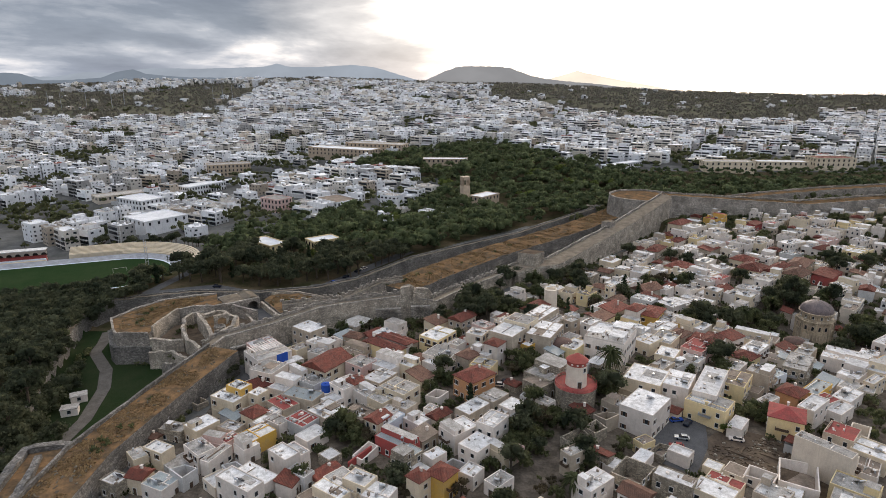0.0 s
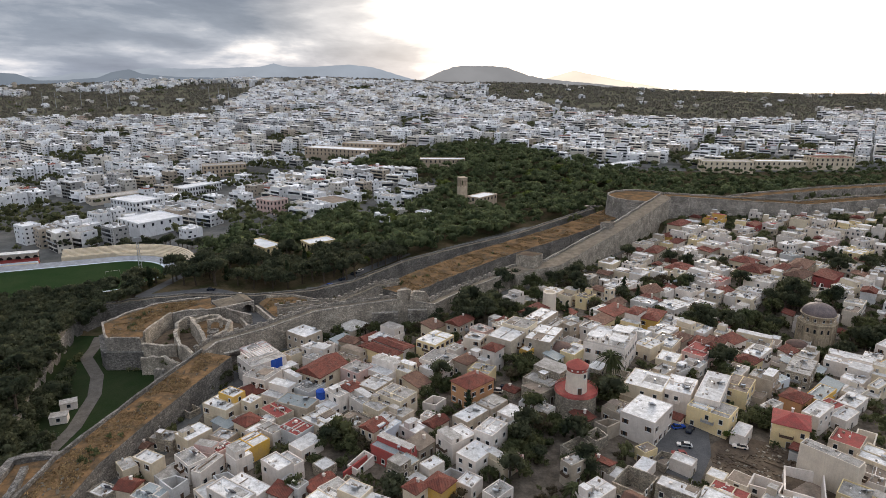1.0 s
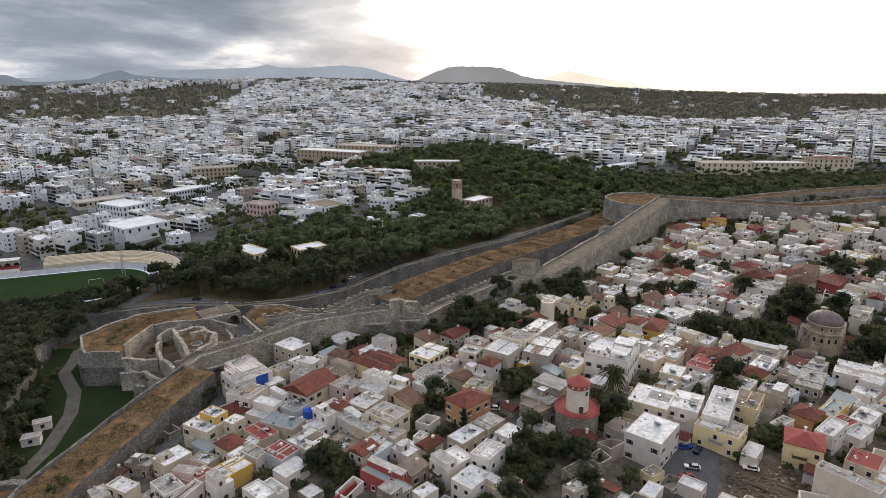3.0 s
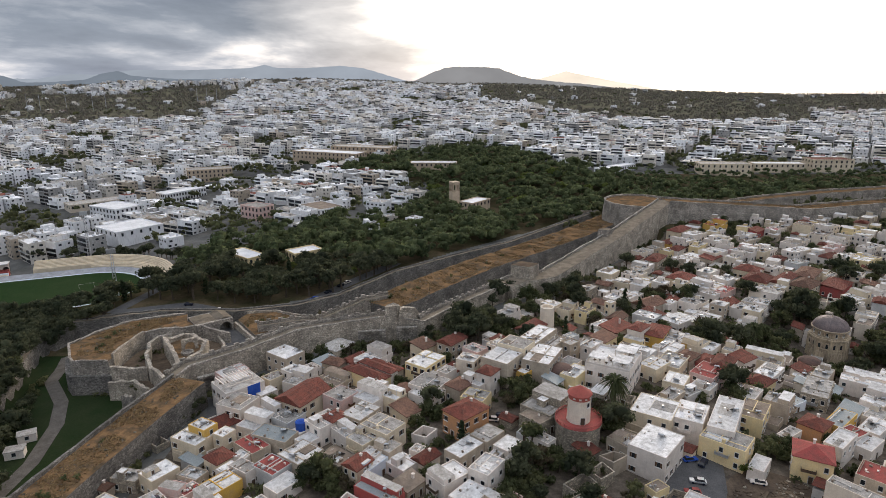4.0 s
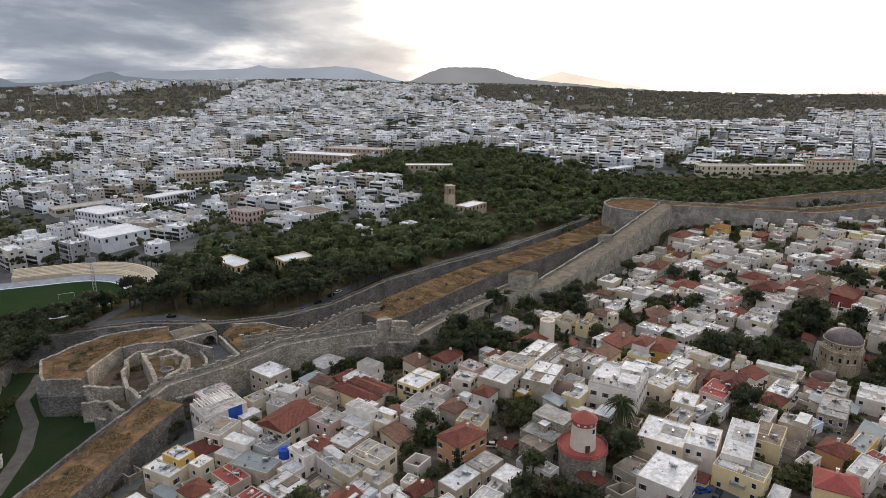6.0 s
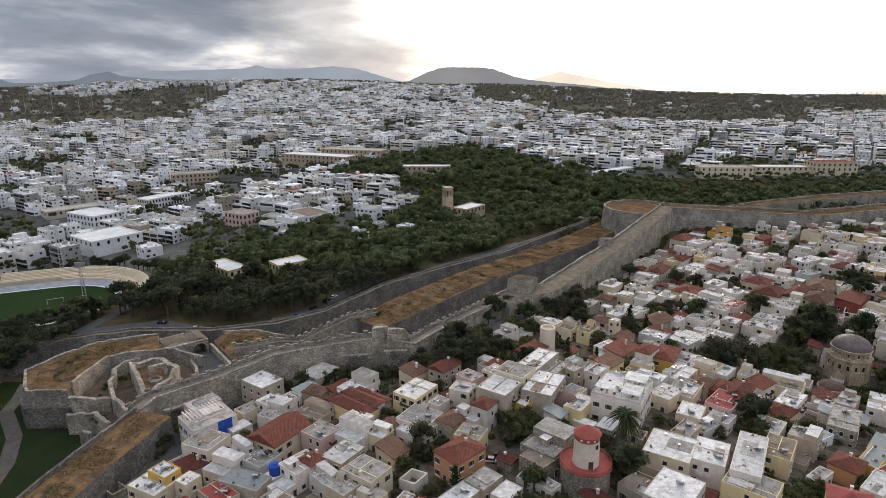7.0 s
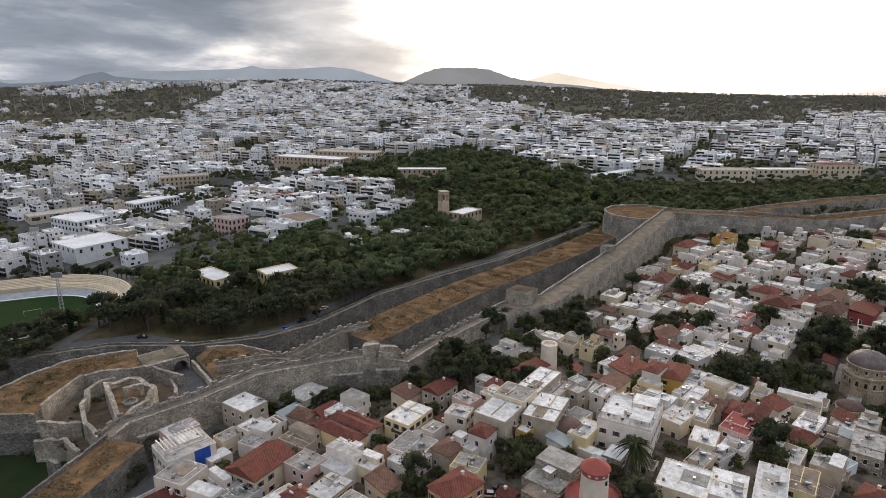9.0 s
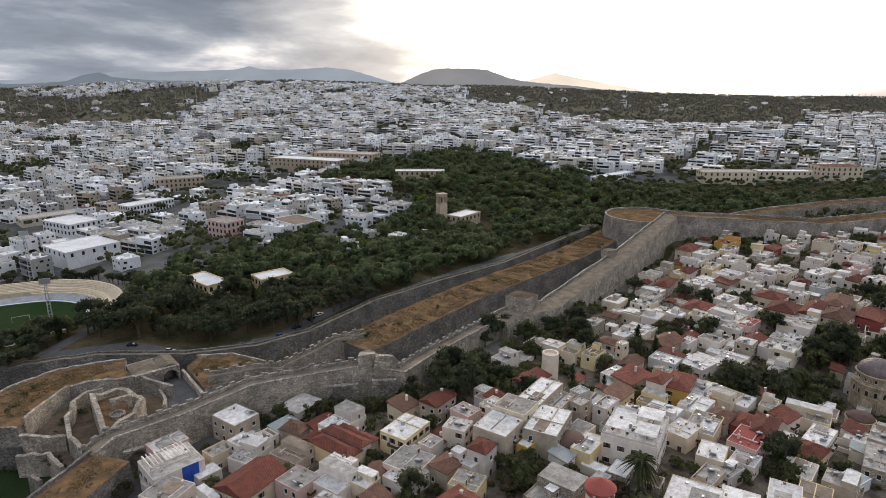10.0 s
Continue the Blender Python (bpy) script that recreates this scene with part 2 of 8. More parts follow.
M["bark"] = surface("bark", (0.11, 0.085, 0.06), (0.07, 0.055, 0.042), scale=2.0, bump=0.6)
M["lead"] = surface("lead_dome", (0.20, 0.155, 0.145), (0.13, 0.105, 0.10), scale=0.4, rough=0.6, bump=0.3)
M["church_stone"] = surface("weathered_church_stone", (0.50, 0.40, 0.27), (0.27, 0.215, 0.15), scale=0.3, bump=0.5, streak=0.7, c=(0.11, 0.09, 0.07), vary=0.03)
M["earth_dome"] = surface("brown_plaster_dome", (0.125, 0.075, 0.06), (0.085, 0.058, 0.048), scale=0.5, bump=0.4)
M["void"] = surface("shadowed_interior", (0.03, 0.027, 0.024), (0.045, 0.04, 0.034), bump=0.2, vary=0)
# park leaves: pine green lightened, painting the haze over the woods into the colour
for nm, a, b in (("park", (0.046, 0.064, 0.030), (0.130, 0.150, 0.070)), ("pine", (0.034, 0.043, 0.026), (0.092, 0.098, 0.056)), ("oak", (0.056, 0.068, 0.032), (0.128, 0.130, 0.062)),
                 ("cypress", (0.030, 0.044, 0.024), (0.052, 0.066, 0.034)), ("lime", (0.080, 0.105, 0.025), (0.12, 0.14, 0.04)),
                 # maquis leaves are paled and greyed; the far hills' haze sits in their colour
                 ("dry", (0.095, 0.075, 0.045), (0.075, 0.062, 0.040)), ("maquis", (0.118, 0.110, 0.090), (0.190, 0.172, 0.138)), ("palm", (0.060, 0.072, 0.032), (0.085, 0.095, 0.045))):
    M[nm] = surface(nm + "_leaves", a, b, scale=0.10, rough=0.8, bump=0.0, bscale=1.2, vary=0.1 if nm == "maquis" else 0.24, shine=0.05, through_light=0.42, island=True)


# ---- shape helpers ----
def mesh_of(bm, name, *mats):
    me = bpy.data.meshes.new(name)
    bm.to_mesh(me)
    bm.free()
    for m in mats:
        me.materials.append(m)
    return me


def part(name, me, parent=None, m=None, label=""):
    """Links a mesh as one object under a thing or a part."""
    ob = new(name, me)
    if parent:
        ob.parent = parent
    if m is not None:
        ob.matrix_local = m
    if label:
        ob["label"] = label
    return ob


def base(name, x, y, z, rz=0):
    ob = new(name)
    ob.empty_display_size = 0.5
    ob.matrix_world = pose(x, y, z, 0, 0, rz)
    return ob


def box(bm, x0, y0, z0, x1, y1, z1, mi=0, top=None):
    v = [bm.verts.new((x, y, z)) for z in (z0, z1) for x, y in ((x0, y0), (x1, y0), (x1, y1), (x0, y1))]
    for n, f in enumerate(((3, 2, 1, 0), (4, 5, 6, 7), (0, 1, 5, 4), (1, 2, 6, 5), (2, 3, 7, 6), (3, 0, 4, 7))):
        bm.faces.new([v[i] for i in f]).material_index = top if (n == 1 and top is not None) else mi


def prism(bm, pts, z0, z1, mi=0, top=None):
    """An upright prism over a polygon, counter-clockwise; z1 may differ from point to point."""
    z0 = z0 if isinstance(z0, (list, tuple)) else [z0] * len(pts)
    z1 = z1 if isinstance(z1, (list, tuple)) else [z1] * len(pts)
    lo = [bm.verts.new((x, y, z)) for (x, y), z in zip(pts, z0)]
    hi = [bm.verts.new((x, y, z)) for (x, y), z in zip(pts, z1)]
    bm.faces.new(hi).material_index = mi if top is None else top
    bm.faces.new(lo[::-1]).material_index = mi
    for i in range(len(pts)):
        j = (i + 1) % len(pts)
        bm.faces.new((lo[i], lo[j], hi[j], hi[i])).material_index = mi


def lathe(bm, prof, n=24, mi=0):
    """A turned shape from (radius, height) pairs."""
    rings = []
    for r, z in prof:
        rings.append([bm.verts.new((r * math.cos(6.28319 * k / n), r * math.sin(6.28319 * k / n), z)) for k in range(n)] if r > 1e-4 else [bm.verts.new((0, 0, z))])
    for a, b in zip(rings, rings[1:]):
        for k in range(n):
            q = [a[k % len(a)], a[(k + 1) % len(a)], b[(k + 1) % len(b)], b[k % len(b)]]
            q = [v for i, v in enumerate(q) if v not in q[:i]]
            if len(q) > 2:
                bm.faces.new(q).material_index = mi


def smooth(a, b, v):
    k = min(1.0, max(0.0, (v - a) / (b - a)))
    return k * k * (3 - 2 * k)


def inside(x, y, poly):
    hit, n = False, len(poly)
    for i in range(n):
        (ax, ay), (bx, by) = poly[i], poly[i - 1]
        if (ay > y) != (by > y) and x < (bx - ax) * (y - ay) / (by - ay) + ax:
            hit = not hit
    return hit


# ---- lie of the land ----
CURTAIN = [(-86, 212), (-84, 219), (-69, 229), (-52, 244), (-33, 248), (-16, 251), (-3, 250), (6, 265), (34, 300), (43, 309), (58, 314), (79, 341), (110, 377), (162, 443)]
CURTAIN_Z = [7.5, 8, 9, 10.5, 12.2, 13.5, 11.5, 10.5, 9.5, 9.5, 10, 11.5, 15, 22]
MOAT = [(-140, 60), (-134, 140), (-130, 169), (-151, 216), (-157, 237), (-164, 262), (-159, 279), (-122, 289), (-90, 289), (-64, 295), (-45, 308), (-20, 344), (12, 372), (49, 401), (95, 451),
        (128, 484), (140, 470), (130, 440), (104, 377), (75, 341), (54, 316), (38, 308), (30, 302), (2, 266), (-6, 253), (-16, 254), (-33, 251), (-54, 247), (-71, 232), (-88, 219), (-92, 200), (-101, 164), (-106, 148), (-110, 60)]
OLD_TOWN = [(-84, 60), (-84, 130), (-80, 175), (-72, 200), (-64, 222), (-48, 236), (-10, 241), (4, 246), (14, 262), (44, 296), (66, 312), (92, 344), (122, 380), (172, 436), (240, 434), (345, 462), (520, 470), (520, 60)]
PARK = [(-200, 280), (-160, 290), (-158, 372), (-120, 415), (-97, 445), (-66, 474), (-42, 474), (-27, 518), (-5, 525), (0, 590), (-52, 622), (-90, 655), (-78, 712), (-40, 740), (10, 752), (60, 778), (96, 745), (112, 700), (150, 628), (205, 622), (300, 616), (480, 628), (600, 620), (600, 585), (389, 556), (321, 538), (250, 512),
        (205, 486), (140, 500), (90, 460), (8, 382), (-48, 316), (-92, 300)]
RIDGE_U = (-0.90, -0.69, -0.51, -0.34, -0.20, -0.07, 0.02, 0.10, 0.19, 0.36, 0.54, 0.75)
RIDGE_Z = (60, 66, 80, 90, 101, 92, 80, 82, 74, 55, 42, 38)


def town_z(x, y):
    return 6 * math.exp(-((x - 35) ** 2 + (y - 225) ** 2) / 4050) + 7 * smooth(340, 430, y) - 3 * smooth(-40, -90, x) - 7 * math.exp(-((x - 162) ** 2 + (y - 238) ** 2) / 2048) - 4.5 * math.exp(-((x - 164) ** 2 + (y - 254) ** 2) / 260)


def land_z(x, y):
    """The height of the ground, moat left out."""
    near = town_z(x, y)
    u = x / max(y, 300.0)
    top = float(np.interp(u, RIDGE_U, RIDGE_Z))
    outer = -9.5 * smooth(-90, -240, x) * smooth(1000, 600, y) + 1.0
    k = smooth(300, 420, y) if x < 150 else smooth(440, 500, y)
    k = max(k, smooth(-95, -120, x))
    d = min(max((y - 470) / 1950.0, 0.0), 1.0)
    outer += (top - 1.0) * (0.35 * d + 0.65 * d ** 1.15) + 10 * smooth(520, 640, y) * smooth(-120, 60, x) * smooth(1500, 800, y)
    if y > 2420:
        outer += (-30 - outer) * smooth(2420, 3100, y)
    return near + (outer - near) * k


def ground_z(x, y):
    z = land_z(x, y)
    if x < -120 and y > 290:
        px, py = x + 190, y - 345
        along, side = px * -0.9326 + py * -0.3610, abs(px * -0.3610 + py * 0.9326)
        if along > 0 and side < 37 or along <= 0 and math.hypot(px, py) < 37:
            z = -7.6
    if -170 < x < 145 and y < 490 and inside(x, y, MOAT):
        z = -8.5 + 8 * smooth(330, 470, y)
    return z


def spaced(*runs):
    out = []
    for a, b, step in runs:
        out += list(np.arange(a, b, step))
    return out


def make_ground():
    xs = spaced((-4800, -1500, 150), (-1500, -400, 25), (-400, -176, 8), (-176, 180, 2.6), (180, 420, 8), (420, 1500, 25), (1500, 4801, 150))
    ys = spaced((-900, 60, 60), (60, 120, 10), (120, 500, 2.6), (500, 800, 8), (800, 2600, 25), (2600, 4901, 115))
    rows = [[(float(x), float(y), ground_z(x, y)) for x in xs] for y in ys]
    n = len(xs)
    faces, kinds = [], []
    for j in range(len(ys) - 1):
        for i in range(n - 1):
            a = j * n + i
            faces.append((a, a + 1, a + n + 1, a + n))
            x, y = (xs[i] + xs[i + 1]) / 2, (ys[j] + ys[j + 1]) / 2
            if y < 500 and -175 < x < 145 and inside(x, y, MOAT):
                k = 1 if y < 262 and x < -75 else 2
            elif inside(x, y, OLD_TOWN):
                k = 3
            elif inside(x, y, PARK) or (y < 330 and x < -90) or x > 130 and y < 600:
                k = 2
            elif y > 3000:
                k = 6
            elif wooded(x, y):
                k = 5
            else:
                k = 4
            kinds.append(k - 1)
    me = bpy.data.meshes.new("ground")
    me.from_pydata([v for r in rows for v in r], [], faces)
    for key in ("grass", "forest", "paving", "street", "scrub", "sea"):
        me.materials.append(M[key])
    me.polygons.foreach_set("material_index", kinds)
    me.polygons.foreach_set("use_smooth", [True] * len(kinds))
    tagged(new("ground", me), "sloping ground under the town, park and wooded hills", "ground", kind="structure")


def wooded(x, y):
    """Where the hills carry trees and scrub in place of houses."""
    u = x / y
    wob = 60 * noise.noise((x * 0.004, y * 0.004, 1.0)) + 25 * noise.noise((x * 0.015, y * 0.015, 4.0))
    if u > 0.07:
        edge = 1180 + 380 * smooth(0.30, 0.07, u) + (330 if u > 0.60 else 0)
        return y + wob > edge
    if u < -0.27:
        return y + wob > 1130 + 900 * smooth(-0.36, -0.26, u) and not (y > 1850 and noise.noise((x * 0.006, y * 0.006, 2.0)) > 0.12)
    return y + wob > 2180


make_ground()


# ---- ramparts ----
def offset(pts, w):
    """The line moved w metres to its left."""
    out = []
    for i, (x, y) in enumerate(pts):
        a, b = pts[max(i - 1, 0)], pts[min(i + 1, len(pts) - 1)]
        dx, dy = b[0] - a[0], b[1] - a[1]
        n = math.hypot(dx, dy)
        out.append((x - dy / n * w, y + dx / n * w))
    return out


def finer(pts, zs, step=4.0, rough=0.0, seed=0):
    """Points about step metres apart along a line, with a slightly uneven height."""
    rnd = random.Random(seed)
    out, oz = [], []
    for (a, b), (za, zb) in zip(zip(pts, pts[1:]), zip(zs, zs[1:])):
        n = max(1, int(math.dist(a, b) / step))
        for k in range(n):
            f = k / n
            out.append((a[0] + (b[0] - a[0]) * f, a[1] + (b[1] - a[1]) * f))
            oz.append(za + (zb - za) * f + rnd.uniform(-rough, rough))
    return out + [pts[-1]], oz + [zs[-1]]


def strip(bm, left, right, zl, zr, z0, batter=0.0, mi=0, top=None):
    """A wall or bank between two lines of equal length, from z0 up to its own heights."""
    n = len(left)
    lb = offset(left, batter) if batter else left
    rb = offset(right, -batter) if batter else right
    z0 = z0 if isinstance(z0, (list, tuple)) else [z0] * n
    rings = [[bm.verts.new((*lb[i], z0[i])), bm.verts.new((*left[i], zl[i])), bm.verts.new((*right[i], zr[i])), bm.verts.new((*rb[i], z0[i]))] for i in range(n)]
    for a, b in zip(rings, rings[1:]):
        for k in range(3):
            bm.faces.new((a[k], a[k + 1], b[k + 1], b[k])).material_index = top if (k == 1 and top is not None) else mi
    bm.faces.new(rings[0][::-1]).material_index = mi
    bm.faces.new(rings[-1]).material_index = mi


def rampart(name, label, pts, zs, width, z0, top, side="rampart", batter=0.6, rough=0.12, seed=1, parapet=1.3, gap=0.0, inner=0.0):
    """A thick wall with a walk on top, a parapet along its outer (left) edge, and merlons on that where they stand."""
    root = tagged(base(name, *pts[0], z0), label, "rampart", kind="structure")
    inv = root.matrix_world.inverted()
    line, z = finer(pts, zs, 4.0, rough, seed)
    bm = bmesh.new()
    strip(bm, offset(line, width / 2), offset(line, -width / 2), z, z, z0, batter, 0, 1)
    part("wall_body", mesh_of(bm, name, M[side], M[top]), root, inv)
    for sgn, high in ((1, parapet), (-1, inner)):
        if not high:
            continue
        bm = bmesh.new()
        e = offset(line, sgn * (width / 2 - 0.05))
        f = offset(line, sgn * (width / 2 - 0.85))
        rnd = random.Random(seed + 7)
        zz = [v + high * rnd.uniform(0.75, 1.1) for v in z]
        a, b = (e, f) if sgn > 0 else (f, e)
        strip(bm, a, b, zz, zz, [v - 0.2 for v in z], 0, 0)
        part("parapet", mesh_of(bm, "parapet", M[side if side != "rampart_pale" else "rampart"]), root, inv)
    if gap:
        bm = bmesh.new()
        box(bm, -0.9, -0.36, 0, 0.9, 0.36, 1.0)
        me = mesh_of(bm, "merlon", M["rampart"])
        edge, ez = finer(offset(line, width / 2 - 0.45), z, gap, 0, seed)
        for (p, q), zp in zip(zip(edge, edge[1:]), ez):
            ang = math.degrees(math.atan2(q[1] - p[1], q[0] - p[0]))
            part("merlon", me, root, inv @ pose(*p, zp + parapet * 0.8, 0, 0, ang))
    return root


rampart("rampart_south", "long stone town wall with a dry grass top and low parapet", [(-98, 96), (-97, 130), (-97, 149), (-93, 168), (-88, 190), (-81, 211)], [4.0, 4.3, 4.6, 5.0, 5.6, 7.0], 13, -10, "dry_grass", seed=2, side="rampart_dark")
rampart("rampart_middle", "weathered stone town wall with a crenellated wall walk", offset(CURTAIN[:9], 1.1), CURTAIN_Z[:9], 4.8, -9, "walk", "rampart_pale", seed=3, gap=3.1, inner=0.5)
rampart("rampart_west", "long stone town wall running up to a corner bastion", CURTAIN[8:], CURTAIN_Z[8:], 10, -8, "walk", "rampart_pale", seed=4, batter=1.2, inner=0.0)
rampart("rampart_north", "high stone town wall with a broad grassed top", [(162, 443), (214, 448), (262, 444), (345, 470), (470, 500), (620, 520)], [22, 18, 16, 16, 18, 20], 15, -2, "dry_grass", seed=5, batter=1.5, inner=0.9)
rampart("rampart_outwork", "low stone outwork wall with a grassed bank", [(205, 478), (240, 494), (259, 502), (321, 524), (389, 541), (480, 560), (620, 580)], [10, 11.5, 12, 12.5, 13, 13, 13], 9, -2, "dry_grass", seed=15, batter=0.8, inner=0.0)
rampart("rampart_outer", "long outer earthwork with dry grass and stone faces", [(-24, 287), (-4, 311), (24, 344), (60, 381), (92, 413), (136, 466)], [4.5, 5.2, 5.6, 5.6, 6, 6.5], 20, -9, "dry_grass", side="rampart_dark", seed=6, batter=2.0, parapet=0.0, rough=0.3)
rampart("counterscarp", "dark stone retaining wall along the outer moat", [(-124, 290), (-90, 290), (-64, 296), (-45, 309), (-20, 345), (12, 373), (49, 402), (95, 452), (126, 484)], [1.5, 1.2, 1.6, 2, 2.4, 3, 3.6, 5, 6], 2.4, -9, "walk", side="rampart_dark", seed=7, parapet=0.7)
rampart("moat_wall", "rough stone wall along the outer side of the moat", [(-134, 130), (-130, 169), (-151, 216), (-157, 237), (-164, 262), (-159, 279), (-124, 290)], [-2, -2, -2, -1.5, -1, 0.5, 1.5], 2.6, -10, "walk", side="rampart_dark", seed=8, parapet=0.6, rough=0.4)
rampart("zigzag_wall", "low crenellated stone wall crossing the moat", [(-72, 262), (-54, 268), (-48, 267), (-31, 290), (-20, 296)], [5.2, 5.5, 5.6, 6.2, 6.2], 2.2, -9, "walk", seed=9, gap=2.8)


# ---- houses ----
def window_mesh(w, h, wood, sill=True):
    """A window in one piece: a raised surround, wider where shutters stand open, and a sunk pane."""
    bm = bmesh.new()
    side = 0.5 if wood else 0.1
    xs, zs = (-w / 2 - side, -w / 2, w / 2, w / 2 + side), (-0.22, 0.0, h, h + 0.12)
    grid = [[bm.verts.new((x, -0.12 if j > 0 or not sill else -0.24, z)) for x in xs] for j, z in enumerate(zs)]
    back = [[bm.verts.new((x, 0.02, z)) for x in xs] for z in zs]
    for j in range(3):
        for i in range(3):
            q = (grid[j][i], grid[j][i + 1], grid[j + 1][i + 1], grid[j + 1][i])
            if (i, j) == (1, 1):
                inner = [bm.verts.new((v.co.x, -0.03, v.co.z)) for v in q]
                bm.faces.new(inner).material_index = 1
                for n in range(4):
                    bm.faces.new((q[n], q[(n + 1) % 4], inner[(n + 1) % 4], inner[n])).material_index = 0
            else:
                bm.faces.new(q).material_index = 2 if wood and i != 1 and j == 1 else 0
    for j in range(3):
        bm.faces.new((grid[j + 1][0], back[j + 1][0], back[j][0], grid[j][0]))
        bm.faces.new((grid[j][3], back[j][3], back[j + 1][3], grid[j + 1][3]))
        bm.faces.new((grid[0][j], back[0][j], back[0][j + 1], grid[0][j + 1]))
        bm.faces.new((grid[3][j + 1], back[3][j + 1], back[3][j], grid[3][j]))
    return mesh_of(bm, "window", M["frame"], M["glass"], M["shutter"])


def shell(bm, w, d, z0, h, k, deck):
    """House walls in one piece: a box whose top carries a parapet k thick round a deck sunk to its own height."""
    out = [(-w / 2, -d / 2), (w / 2, -d / 2), (w / 2, d / 2), (-w / 2, d / 2)]
    inn = [(-w / 2 + k, -d / 2 + k), (w / 2 - k, -d / 2 + k), (w / 2 - k, d / 2 - k), (-w / 2 + k, d / 2 - k)]
    hs = h if isinstance(h, (list, tuple)) else [h] * 4
    a, b, c, e = ([bm.verts.new((*p, z)) for p, z in zip(q, zz)] for q, zz in ((out, [z0] * 4), (out, hs), (inn, hs), (inn, [deck] * 4)))
    for i in range(4):
        j = (i + 1) % 4
        bm.faces.new((a[i], a[j], b[j], b[i]))
        bm.faces.new((b[i], b[j], c[j], c[i]))
        bm.faces.new((c[i], c[j], e[j], e[i]))
    bm.faces.new(e)
    bm.faces.new(a[::-1])


WINDOWS = [window_mesh(0.95, 1.35, False), window_mesh(0.9, 1.4, True), window_mesh(1.1, 1.2, False)]
DOORS = []
for dw in (1.0, 1.2):
    bm_ = bmesh.new()
    box(bm_, -dw / 2, -0.06, 0, dw / 2, 0, 2.15, 1)
    for sx in (-1, 1):
        box(bm_, sx * (dw / 2 + 0.07) - 0.07, -0.12, 0, sx * (dw / 2 + 0.07) + 0.07, 0, 2.29, 0)
    box(bm_, -dw / 2, -0.12, 2.15, dw / 2, 0, 2.29, 0)
    DOORS.append(mesh_of(bm_, "door", M["frame"], M["wood"]))
LABELS = {"white": "whitewashed", "cream": "cream stuccoed", "yellow": "pale yellow stuccoed", "ochre": "ochre painted", "orange": "orange stuccoed", "pink": "pink stuccoed", "red": "dark red painted",
          "grey": "grey rendered", "tan": "weathered tan", "stone": "rough stone", "blue": "blue painted", "paleblue": "pale blue", "palecream": "pale cream"}
ROOFS = {"roof_white": "flat whitewashed roof", "roof_grey": "flat concrete roof", "roof_brown": "flat earthen roof", "roof_slate": "sheet metal roof", "tiles": "red clay tile roof", "old_tiles": "faded brown clay tile roof", "terracotta": "flat red painted roof"}
PLACED = []  # centre and radius of all that stands in the old town
FLAT_ROOFS = []


